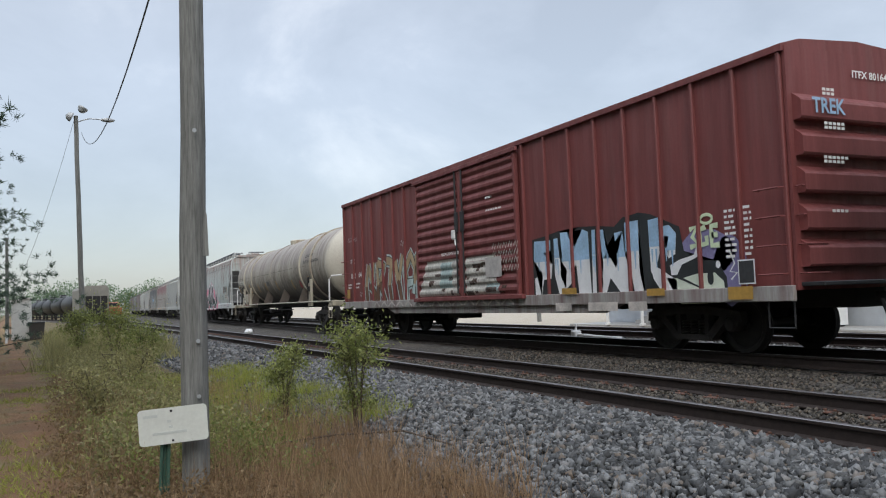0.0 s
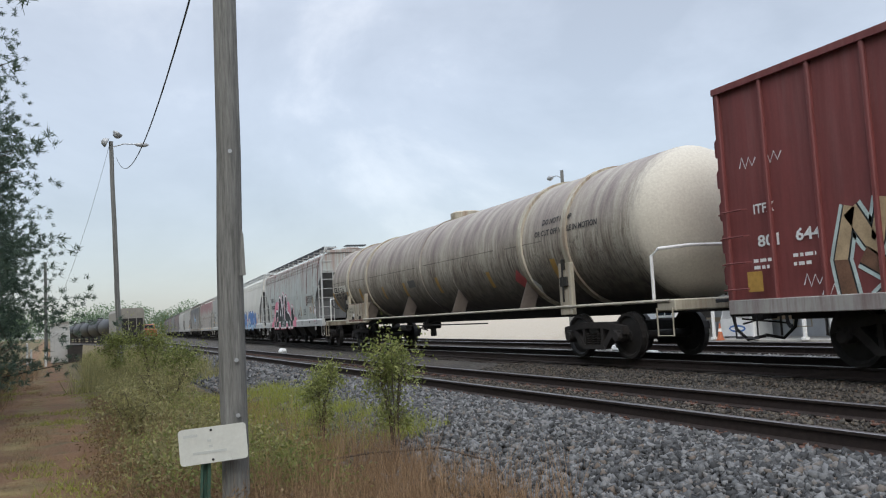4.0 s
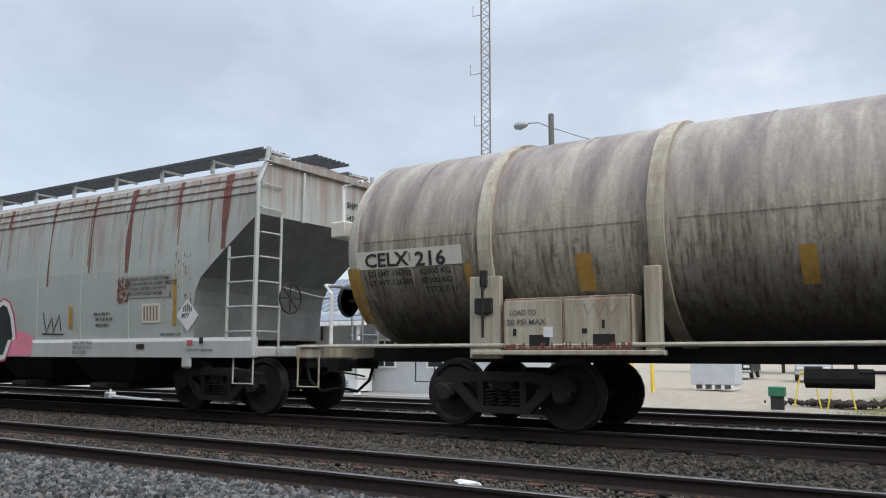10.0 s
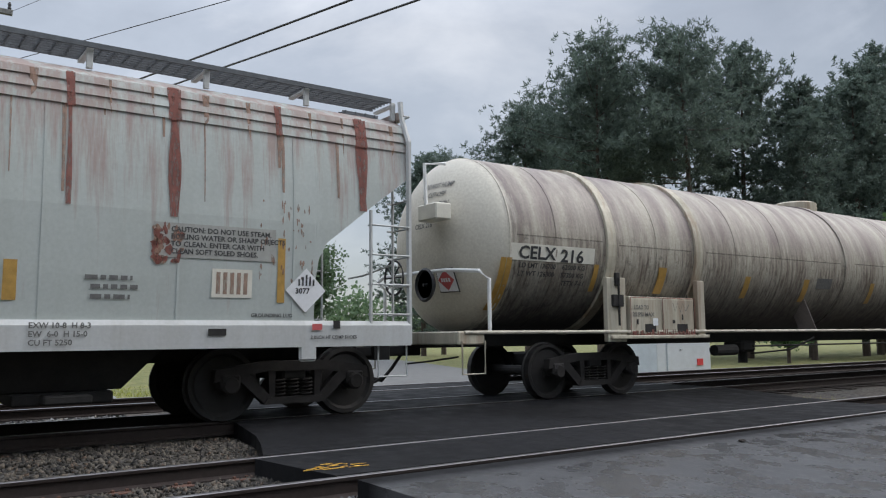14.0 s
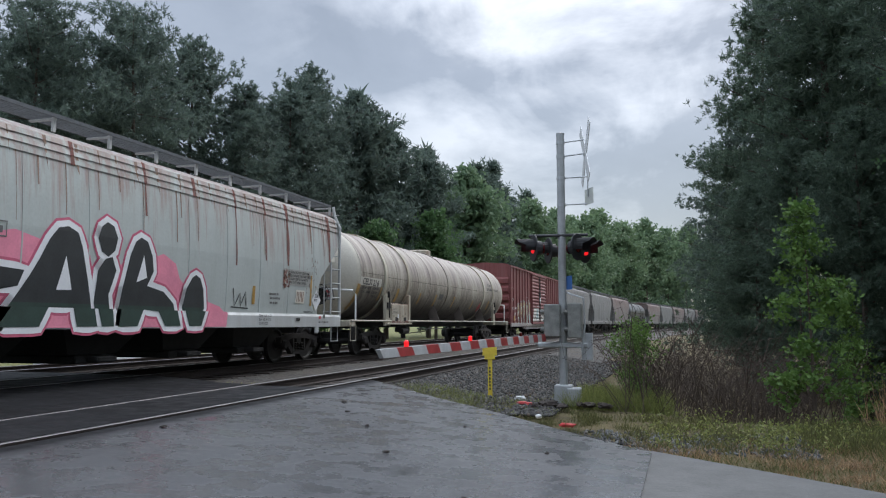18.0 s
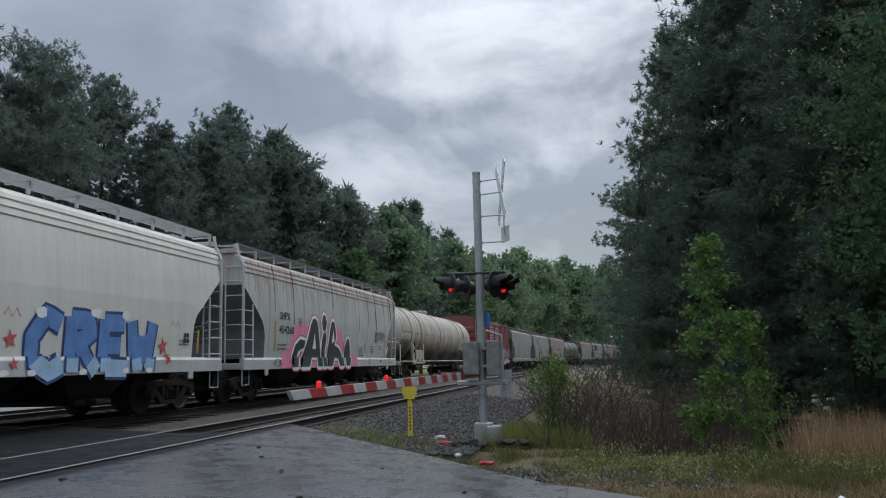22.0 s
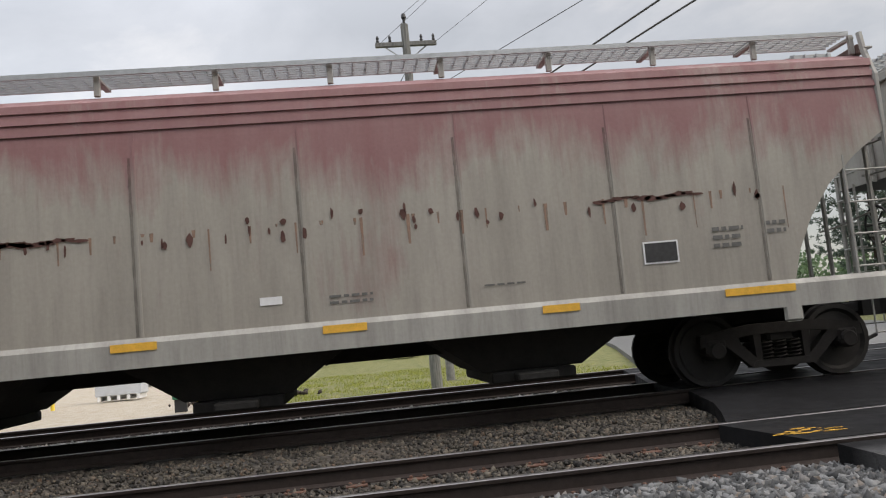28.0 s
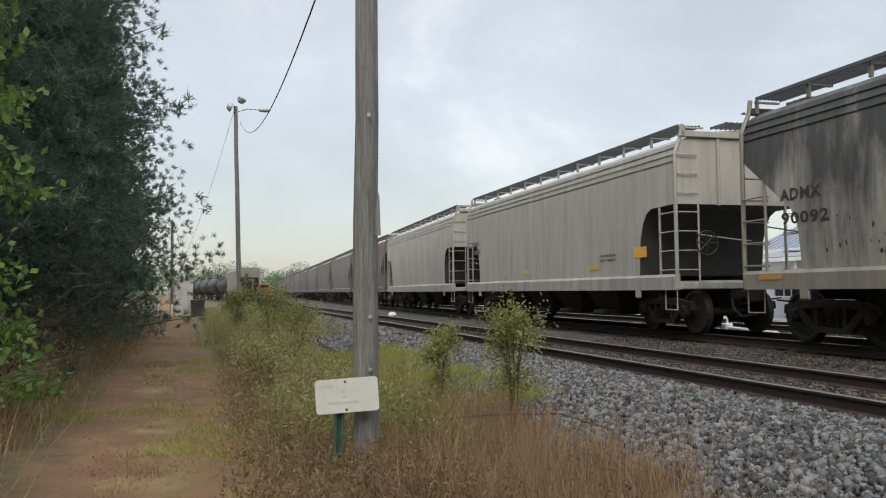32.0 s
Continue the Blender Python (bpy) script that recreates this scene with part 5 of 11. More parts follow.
def tank_paint(name, base, dark, amt):
    m, n, l, b = mat_new(name)
    tc = n.new("ShaderNodeTexCoord")
    sx = n.new("ShaderNodeSeparateXYZ")
    l.new(tc.outputs["Object"], sx.inputs[0])
    mp = n.new("ShaderNodeMapping")
    mp.inputs["Scale"].default_value = (0.35, 1.0, 0.12)
    l.new(tc.outputs["Object"], mp.inputs["Vector"])
    st, fi = noise_tex(n, l, mp.outputs[0], 2.6, 7, 0.62), noise_tex(n, l, mp.outputs[0], 17, 5, 0.65)
    cl, gr = noise_tex(n, l, tc.outputs["Object"], 0.55, 5), noise_tex(n, l, tc.outputs["Object"], 24, 4, 0.65)
    mott = noise_tex(n, l, tc.outputs["Object"], 5.5, 7, 0.72)
    z_, ays = sx.outputs[2], math_node(n, l, "ABSOLUTE", sx.outputs[1])
    c = mix(n, l, ramp(n, l, cl, [(0.35, (0, 0, 0)), (0.7, (1, 1, 1))]), base, tuple(k * 0.86 for k in base))
    # above the lap seam a mauve-grey film in broad upright washes, below it cream with brown drips
    up = n.new("ShaderNodeMapRange")
    up.inputs[1].default_value, up.inputs[2].default_value = 2.50, 2.95
    l.new(math_node(n, l, "ADD", z_, math_node(n, l, "MULTIPLY", math_node(n, l, "SUBTRACT", fi, 0.5), 0.9)), up.inputs[0])
    down = math_node(n, l, "SUBTRACT", 1.0, up.outputs[0])
    c2 = mix(n, l, 0.30, c, (0.30, 0.26, 0.20))
    f = math_node(n, l, "MULTIPLY", ramp(n, l, st, [(0.36, (0.15,) * 3), (0.49, (0.62,) * 3), (0.62, (1, 1, 1))]), amt)
    c2 = mix(n, l, math_node(n, l, "MULTIPLY", f, up.outputs[0]), c2, (0.185, 0.148, 0.142))
    both = math_node(n, l, "ADD", math_node(n, l, "MULTIPLY", st, 0.5), math_node(n, l, "MULTIPLY", fi, 0.5))
    f = math_node(n, l, "MULTIPLY", ramp(n, l, both, [(0.43, (0.04,) * 3), (0.60, (1, 1, 1))]), math_node(n, l, "MULTIPLY", down, 0.78))
    c2 = mix(n, l, f, c2, (0.115, 0.082, 0.062))
    f = math_node(n, l, "MULTIPLY", ramp(n, l, fi, [(0.53, (0, 0, 0)), (0.66, (1, 1, 1))]), 0.6)
    c2 = mix(n, l, math_node(n, l, "MULTIPLY", f, math_node(n, l, "ADD", math_node(n, l, "MULTIPLY", down, 0.75), 0.25)), c2, (0.080, 0.055, 0.045))
    f = math_node(n, l, "MULTIPLY", ramp(n, l, mott, [(0.54, (0, 0, 0)), (0.64, (1, 1, 1))]), math_node(n, l, "MULTIPLY", down, 0.5))
    c2 = mix(n, l, f, c2, (0.060, 0.048, 0.040))
    # darker towards the barrel's underside, with a ragged upper edge
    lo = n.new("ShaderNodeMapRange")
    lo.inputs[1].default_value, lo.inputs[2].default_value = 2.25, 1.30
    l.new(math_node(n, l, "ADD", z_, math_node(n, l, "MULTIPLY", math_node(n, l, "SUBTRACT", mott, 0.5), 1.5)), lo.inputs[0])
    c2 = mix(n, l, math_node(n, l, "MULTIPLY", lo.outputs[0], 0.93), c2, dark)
    # both ends stay cleaner
    ends = n.new("ShaderNodeMapRange")
    ends.inputs[1].default_value, ends.inputs[2].default_value = 10.2, 10.5
    l.new(math_node(n, l, "ADD", ays, math_node(n, l, "MULTIPLY", math_node(n, l, "SUBTRACT", both, 0.5), -1.2)), ends.inputs[0])
    c = mix(n, l, math_node(n, l, "MULTIPLY", ends.outputs[0], 0.9), c2, tuple(min(1, k * 1.08) for k in base))
    c = mix(n, l, 0.15, c, ramp(n, l, gr, [(0.3, (0.05,) * 3), (0.7, (0.9,) * 3)]), "OVERLAY")
    l.new(c, b.inputs["Base Color"])
    b.inputs["Roughness"].default_value = 0.6
    bump(n, l, b, gr, 0.12, 0.006)
    return m


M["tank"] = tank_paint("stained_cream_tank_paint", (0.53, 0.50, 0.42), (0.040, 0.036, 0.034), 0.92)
M["tank_trim"] = weathered("cream_band_paint", (0.47, 0.44, 0.35), (0.15, 0.115, 0.08), (0.22, 0.10, 0.05), 0.62, 0.45, 0.0, 1.2)
M["tank_black"] = simple("black_tank_paint", (0.035, 0.037, 0.042), 0.30, 0.0, 0.3, 3, 0.1)
TZ, TR = 2.57, 1.475
C_TK = tank_car(29.1, 51.35, TZ, TR, M["tank"], M["tank"], M["tank_trim"], "dirty cream tank car, darker along its belly", [(48.4, 0.20, 0.05), (46.05, 0.20, 0.05), (40.7, 0.22, 0.03), (34.2, 0.20, 0.05), (32.25, 0.20, 0.05), (49.65, 0.03, 0.008), (50.62, 0.03, 0.008), (47.2, 0.03, 0.008), (44.85, 0.03, 0.008), (43.3, 0.03, 0.008), (38.4, 0.03, 0.008)])
C_TW = tank_car(-63.0, -45.0, TZ, 1.45, M["tank_black"], M["tank_black"], M["under"], "glossy black tank car far ahead in the train", [(-57, 0.2, 0.04), (-51, 0.2, 0.04)], False)


# -- the red boxcar --
M["box_red"] = weathered("oxide_red_paint", (0.185, 0.050, 0.047), (0.105, 0.030, 0.030), (0.30, 0.22, 0.2), 0.6, 0.10, 0.0, 3.0)
M["box_pale"] = simple("bare_grey_primer", (0.42, 0.40, 0.38), 0.8, 0, 0.3, 5, 0.1)


def box_car(y0, y1, label):
    half, yc, top = (y1 - y0) / 2, (y0 + y1) / 2, 4.46
    red = M["box_red"]
    c0 = 0.37           # the doors stand a little off the middle
    car = thing("boxcar", pose(CT, yc, 0), label, "freight car", "freight cars")
    bm = BM()
    box(bm, (0, 0, 2.67), (2.98, 2 * half, 3.36))
    part("body", bm, red, car)
    bm = BM()
    plate(bm, [(-1.56, top - 0.16), (-1.56, top - 0.06), (-1.2, top + 0.04), (0, top + 0.12), (1.2, top + 0.04), (1.56, top - 0.06), (1.56, top - 0.16)], -half - 0.03, half + 0.03, "xz")
    part("roof", fix(bm), red, car)
    for s in (-1, 1):
        bm = BM()
        box(bm, (s * 1.53, 0, 0.93), (0.07, 2 * half, 0.22), 0.01)
        part("side_sill", bm, M["trim_box"], car)
        # side posts
        bm = BM()
        box(bm, (s * 1.505, 0, 2.67), (0.09, 0.07, 3.34), 0.015)
        me = me_of(bm, "side_post", red)
        for y in list(np.linspace(-half + 0.06, c0 - 2.86, 9)) + list(np.linspace(c0 + 2.86, half - 0.06, 8)):
            o = new("side_post", me)
            o.parent, o.location = car, (0, float(y), 0)
        # two ribbed doors, corner ladders
        for d in (-1, 1):
            bm = BM()
            box(bm, (s * 1.555, c0 + d * 1.36, 2.63), (0.05, 2.68, 3.16), 0.01)
            door = part("door", bm, red, car)
            bm = BM()
            plate(bm, [(-0.03, -0.06), (-0.03, 0.06), (0.0, 0.10), (0.045, 0.03), (0.045, -0.03), (0.0, -0.10)], -1.24, 1.24, "xz")
            me = me_of(fix(bm), "door_rib", red)
            for k in range(14):
                o = new("door_rib", me)
                o.parent = door
                o.matrix_basis = pose(s * 1.58, c0 + d * 1.36, 1.20 + k * 0.22, 0, 0, 0 if s > 0 else 180)
            for y in (0.06, 2.66):
                bm = BM()
                box(bm, (s * 1.60, c0 + d * y, 2.63), (0.05, 0.09, 3.16), 0.01)
                part("door_post", bm, red, door)
            bm = BM()
            tube(bm, [(s * 1.64, c0 + d * 0.18, 1.15), (s * 1.64, c0 + d * 0.18, 4.2)], 0.022, 6)
            box(bm, (s * 1.64, c0 + d * 0.16, 2.9), (0.05, 0.16, 0.5), 0.01)
            part("lock_bar", fix(bm), M["black"], door)
        bm = BM()
        box(bm, (s * 1.62, c0, 4.22), (0.08, 5.6, 0.10), 0.01)
        box(bm, (s * 1.62, c0, 1.02), (0.10, 5.8, 0.10), 0.01)
        part("door_track", bm, red, car)
    for e in (-1, 1):
        bm = BM()
        box(bm, (0, e * (half + 0.02), 2.67), (3.02, 0.05, 3.40))
        part("end_wall", bm, red, car)
        bm = BM()
        plate(bm, [(0, -0.20), (0.13, -0.19), (0.15, -0.16), (0.15, 0.06), (0.12, 0.10), (0.0, 0.19)], -1.42, 1.42)
        me = me_of(fix(bm), "end_rib", red)
        for z in (1.48, 1.98, 2.50, 3.02, 3.52):
            o = new("end_rib", me)
            o.parent = car
            o.matrix_basis = pose(0, e * (half + 0.04), z, 0, 0, 0 if e > 0 else 180)
        for s in (-1, 1):
            add_rungs(car, s * 1.25, e * (half + 0.16), -90 if e > 0 else 90, 1.1, 2.5, 0.44, red)
            add_rungs(car, s * 1.64, e * (half - 0.30), 0 if s < 0 else 180, 1.1, 2.5, 0.44, red)
            bm = BM()
            tube(bm, [(s * 1.5, e * (half - 0.05), 0.9), (s * 1.5, e * (half - 0.05), 0.45), (s * 1.5, e * (half - 0.5), 0.45), (s * 1.5, e * (half - 0.5), 0.9)], 0.016, 6)
            part("sill_step", fix(bm), M["black"], car)
        bm = BM()
        box(bm, (0, e * (half + 0.22), 1.05), (2.9, 0.40, 0.06), 0.01)
        part("end_platform", bm, M["black"], car)
        add_truck(car, e * (half - 2.55))
        add_coupler(car, e * (half + 0.15), e)
    bm = BM()
    box(bm, (0, 0, 0.86), (0.6, 2 * half, 0.34), 0.02)
    for y in (-3.4, 0, 3.4):
        box(bm, (0, y, 0.80), (2.9, 0.14, 0.24), 0.01)
    box(bm, (-0.8, 1.9, 0.66), (0.5, 1.1, 0.30), 0.03)
    tube(bm, [(-1.35, -4.5, 0.80), (-1.35, 5.2, 0.66)], 0.02, 6)
    part("underframe", fix(bm), M["under"], car)
    bm = BM()
    plate(bm, [(-half + 3.7, 0.86), (half - 3.7, 0.86), (half - 4.4, 0.66), (-half + 4.4, 0.66)], -1.50, -1.40)
    part("deep_sill", fix(bm), M["trim_box"], car)
    CARS.append((car, yc))
    return car


M["trim_box"] = weathered("soiled_sill", (0.34, 0.33, 0.31), (0.12, 0.05, 0.05), (0.2, 0.1, 0.08), 0.8, 0.0)
C_BX = box_car(8.35, 27.35, "oxide-red boxcar with ribbed doors and graffiti")


# ---- plants ----
def leaf_mat(name, lo, hi, trans=0.42):
    m, n, l, b = mat_new(name)
    g = n.new("ShaderNodeNewGeometry")
    o = n.new("ShaderNodeObjectInfo")
    f = math_node(n, l, "ADD", math_node(n, l, "MULTIPLY", g.outputs["Random Per Island"], 0.75), math_node(n, l, "MULTIPLY", o.outputs["Random"], 0.25))
    l.new(ramp(n, l, f, [(0.05, lo), (0.6, tuple((a + c_) / 2 for a, c_ in zip(lo, hi))), (1.0, hi)]), b.inputs["Base Color"])
    b.inputs["Roughness"].default_value = 0.55
    b.inputs["Specular IOR Level"].default_value = 0.35
    # light passes through the thin blades
    tr, mx, out = n.new("ShaderNodeBsdfTranslucent"), n.new("ShaderNodeMixShader"), n["Material Output"]
    l.new(b.inputs["Base Color"].links[0].from_socket, tr.inputs["Color"])
    mx.inputs[0].default_value = trans
    l.new(b.outputs[0], mx.inputs[1])
    l.new(tr.outputs[0], mx.inputs[2])
    l.new(mx.outputs[0], out.inputs["Surface"])
    return m


M["needle"] = leaf_mat("pine_needles", (0.050, 0.082, 0.060), (0.130, 0.185, 0.125), 0.42)
# paler copy of the needles for far pines, distance haze put into the colour
M["needle_hazed"] = leaf_mat("old_field_pine_needles", (0.070, 0.100, 0.086), (0.155, 0.205, 0.165), 0.5)
M["leaf"] = leaf_mat("broad_leaves", (0.045, 0.095, 0.040), (0.120, 0.205, 0.080), 0.5)
M["leaf_light"] = leaf_mat("young_leaves", (0.075, 0.150, 0.035), (0.19, 0.30, 0.075))
# light green far leaves, with distance haze mixed into the tone
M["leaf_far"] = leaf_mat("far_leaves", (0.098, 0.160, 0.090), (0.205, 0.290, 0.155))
M["weed_brown"] = leaf_mat("withered_weed_leaves", (0.105, 0.066, 0.038), (0.32, 0.225, 0.115))
M["shrub"] = leaf_mat("shrub_leaves", (0.125, 0.155, 0.046), (0.38, 0.40, 0.130))
M["dry"] = leaf_mat("dry_grass_blades", (0.15, 0.088, 0.048), (0.58, 0.40, 0.235))
M["straw"] = leaf_mat("straw_blades", (0.17, 0.100, 0.055), (0.52, 0.37, 0.23))
M["weed"] = leaf_mat("weed_blades", (0.155, 0.150, 0.068), (0.42, 0.385, 0.175))
M["lush"] = leaf_mat("yellow_green_grass", (0.20, 0.23, 0.04), (0.44, 0.45, 0.11))
M["verge"] = leaf_mat("verge_blades", (0.055, 0.065, 0.022), (0.20, 0.195, 0.075))
M["twig"] = simple("dead_twigs", (0.075, 0.055, 0.042), 0.9, 0, 0.4, 8, 0)
M["bark"] = simple("bark", (0.075, 0.058, 0.046), 0.95, 0.0, 0.4, 9, 0.6)


def unit(v):
    return v / np.maximum(np.linalg.norm(v, axis=-1, keepdims=True), 1e-6)


def leaves_at(r, c, d, ln, wd, diamond):
    """Leaf blades at points c, along d."""
    k = len(c)
    p = unit(np.cross(d, r.normal(size=(k, 3))))
    ln, wd = ln[:, None], wd[:, None]
    if diamond:
        v = np.stack([c, c + d * ln * 0.5 + p * wd * 0.5, c + d * ln, c + d * ln * 0.5 - p * wd * 0.5], 1)
    else:
        v = np.stack([c - p * wd * 0.5, c + p * wd * 0.5, c + d * ln], 1)
    q = v.shape[1]
    return v.reshape(-1, 3), np.arange(k * q).reshape(k, q)


def tree(name, kind, h, rad, z0, seed, mat, label, n_br=170, per=13, k=8, ln=0.34, wd=0.05, trunk_r=0.2, category="tree", shape="cone", fill=1.2):
    """A trunk with limbs and a crown of many separate leaves set in clumps along the limbs."""
    r = np.random.default_rng(seed)
    t = thing(name, Matrix.Identity(4), label, category)
    bm = BM()
    bend = r.normal(size=2) * 0.02 * h
    pts = [(bend[0] * (u ** 2), bend[1] * (u ** 2), h * 0.97 * u) for u in np.linspace(0, 1, 7)]
    tube(bm, [(p[0], p[1], p[2] - 0.3 if i == 0 else p[2]) for i, p in enumerate(pts)], trunk_r, 7, trunk_r * 0.15)
    cs, ds, s_all = [], [], []
    for i in range(n_br):
        u = r.random() ** 0.85
        z = z0 + (h - z0) * u
        if shape == "cone":
            reach = rad * (1 - u) ** 0.55 * (0.55 + 0.6 * r.random())
        elif shape == "umbrella":
            reach = rad * (0.35 + 0.65 * math.sin(math.pi * min(1, 0.15 + 0.85 * u))) * (0.5 + 0.6 * r.random())
        else:
            reach = rad * math.sqrt(max(0.02, 1 - (2 * u - 0.9) ** 2)) * (0.45 + 0.65 * r.random())
        a = r.random() * math.tau
        rise = (0.15 + 0.5 * u) * reach * (0.6 + 0.8 * r.random()) - 0.1 * reach
        d = np.array([math.cos(a), math.sin(a), 0.0])
        b0 = np.array([bend[0] * (z / h) ** 2, bend[1] * (z / h) ** 2, z])
        e = b0 + d * reach + np.array([0, 0, rise])
        if i % 5 == 0:
            tube(bm, [b0, (b0 + e) / 2 + np.array([0, 0, -0.04 * reach]), e], max(0.012, trunk_r * 0.22 * (1 - u * 0.7)), 5, 0.008)
        m_ = max(3, int(per * (0.4 + reach / rad)))
        s = 0.30 + 0.72 * r.random(m_)
        s_all.append(np.repeat(s, k))
        c = b0 + (e - b0) * s[:, None] + r.normal(size=(m_, 3)) * ((0.065 if kind == "pine" else 0.10) * rad * np.array([1, 1, 0.55]))
        cs.append(np.repeat(c, k, 0) + r.normal(size=(m_ * k, 3)) * ln * (0.25 if kind == "pine" else 0.75))
        ds.append(unit(r.normal(size=(m_ * k, 3)) + np.array([d[0] * 0.5, d[1] * 0.5, 0.35])))
    part("trunk", fix(bm), M["bark"], t)
    c, d = np.concatenate(cs), np.concatenate(ds)
    q = len(c)
    inner = 1.0 + fill * np.clip((0.75 - np.concatenate(s_all)) / 0.45, 0, 1)
    v, f = leaves_at(r, c, d, ln * inner * (0.6 + 0.8 * r.random(q)), wd * inner * (0.6 + 0.8 * r.random(q)), kind != "pine")
    crown = soup("crown", v, f, mat)
    crown.parent = t
    return t


def plant(base, x, y, scale=1.0, turn=0.0, label="", dz=0.0, group=""):
    z = float(ground_z(x, y)) + dz
    o = copy_thing(base, pose(x, y, z, 0, 0, turn))
    o.scale = (scale, scale, scale * (0.92 + 0.16 * random.random()))
    if label:
        o["label"] = label
    if group:
        o["group"] = group
    return o


def drop(base):
    for o in (*base.children_recursive, base):
        bpy.data.objects.remove(o)


PINE_A = tree("pine_tree", "pine", 17, 4.3, 0.7, 21, M["needle"], "tall dark pine with a dense crown", 300, 16, 16, 0.20, 0.040, 0.22, fill=0.8)
PINE_C = tree("pine_tree", "pine", 16, 4.2, 0.6, 23, M["needle"], "broad dark pine at the wood's edge", 300, 16, 16, 0.20, 0.040, 0.22, shape="round", fill=0.8)
OAK_A = tree("broadleaf_tree", "leaf", 13, 4.2, 1.5, 24, M["leaf"], "full green broadleaf tree", 190, 15, 10, 0.135, 0.092, 0.2, shape="round", fill=1.8)
FAR_A = tree("pine_tree", "pine", 17, 4.3, 1.5, 27, M["needle_hazed"], "tall dark pine in the wood", 180, 14, 13, 0.22, 0.075, 0.22, fill=0.6)
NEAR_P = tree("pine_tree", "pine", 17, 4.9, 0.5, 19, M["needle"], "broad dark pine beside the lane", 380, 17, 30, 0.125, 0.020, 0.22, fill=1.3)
DIM_A = tree("pine_tree", "pine", 17, 4.3, 1.5, 17, M["needle_hazed"], "tall dark pine in the wood", 140, 13, 6, 0.40, 0.15, 0.22)
FAR_B = tree("pine_tree", "pine", 18, 4.6, 9.0, 22, M["needle_hazed"], "tall pine with a high ragged crown", 120, 13, 12, 0.28, 0.07, 0.24, shape="umbrella", fill=0.5)
FAR_C = tree("pine_tree", "pine", 16, 4.2, 1.0, 28, M["needle_hazed"], "broad dark pine in the wood", 190, 14, 13, 0.22, 0.075, 0.22, shape="round", fill=0.6)
DIM_C = tree("pine_tree", "pine", 16, 4.2, 1.0, 18, M["needle_hazed"], "broad dark pine in the wood", 140, 13, 6, 0.40, 0.15, 0.22, shape="round")
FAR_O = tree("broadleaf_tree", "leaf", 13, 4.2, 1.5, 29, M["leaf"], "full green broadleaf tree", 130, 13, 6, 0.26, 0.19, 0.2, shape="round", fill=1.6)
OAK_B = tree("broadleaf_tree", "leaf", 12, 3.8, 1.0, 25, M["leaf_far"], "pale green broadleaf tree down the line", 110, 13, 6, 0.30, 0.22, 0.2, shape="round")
SAP = tree("sapling", "leaf", 4.2, 0.95, 0.4, 26, M["leaf_light"], "bright green young maple beside the ditch", 46, 9, 10, 0.085, 0.064, 0.035, fill=0.3)

# wood's edge beyond the crossing, on the camera's side
G1 = "trees by the crossing"
for x, y, b_, s, a in ((-4.9, -30, PINE_A, 1.05, 10), (-3.5, -39, PINE_A, 0.98, 80), (-8.2, -26, PINE_C, 1.15, 150), (-9.5, -19.5, PINE_C, 1.1, 200), (-13.5, -22, FAR_A, 1.1, 30), (-6.0, -34, FAR_A, 1.2, 250), (-3.0, -50, FAR_C, 0.85, 300), (-3.0, -62, FAR_C, 0.80, 60), (-3.2, -24.5, PINE_C, 0.42, 60), (-2.4, -28.5, PINE_C, 0.45, 170), (-4.1, -21.0, PINE_C, 0.42, 290), (-6.8, -22.5, PINE_A, 0.95, 10), (-6.0, -18.8, PINE_C, 0.38, 20), (-8.6, -17.6, PINE_C, 0.40, 120), (-10.8, -17.0, PINE_C, 0.36, 240), (-12.6, -14.8, PINE_C, 0.34, 310), (-4.9, -17.6, PINE_C, 0.30, 75), (-13, -15.5, FAR_C, 1.05, 75), (-18, -18, FAR_A, 1.2, 120), (-12, -31, FAR_A, 1.3, 270)):
    plant(b_, x, y, s, a, group=G1)
plant(SAP, -2.0, -14.1, 0.86, 40)
plant(SAP, -3.2, -17.2, 0.6, 140, "slim green sapling under the pines")
plant(OAK_A, -5.9, -15.1, 0.56, 200, "green broadleaf tree with layered branches")
plant(OAK_A, -7.2, -15.0, 0.75, 100, "green broadleaf tree with layered branches")

# along the lane, on the camera's side
G2 = "trees along the lane"
for x, y, b_, s, a in ((-4.7, 13.0, NEAR_P, 0.97, 0), (-4.5, 20.0, NEAR_P, 0.95, 120), (-4.45, 26.0, NEAR_P, 0.95, 200), (-4.9, 33.0, NEAR_P, 0.95, 300), (-5.6, 42, NEAR_P, 1.0, 40), (-6.4, 52, FAR_C, 1.0, 90), (-7.4, 64, FAR_A, 0.95, 150), (-8.8, 80, FAR_C, 0.9, 210), (-9.5, 17, FAR_C, 1.2, 260), (-10, 28, FAR_A, 1.2, 20), (-10, 8, FAR_C, 1.1, 170)):
    plant(b_, x, y, s, a, group=G2)
plant(PINE_C, -5.0, 16.5, 0.45, 35, "low young pine beside the lane")
plant(PINE_C, -5.2, 23.0, 0.5, 215, "low young pine beside the lane")
plant(SAP, -2.75, 10.0, 1.22, 80, "bright green young maple at the lane's edge")
plant(SAP, -3.3, 11.6, 1.5, 190, "bright green young maple at the lane's edge")

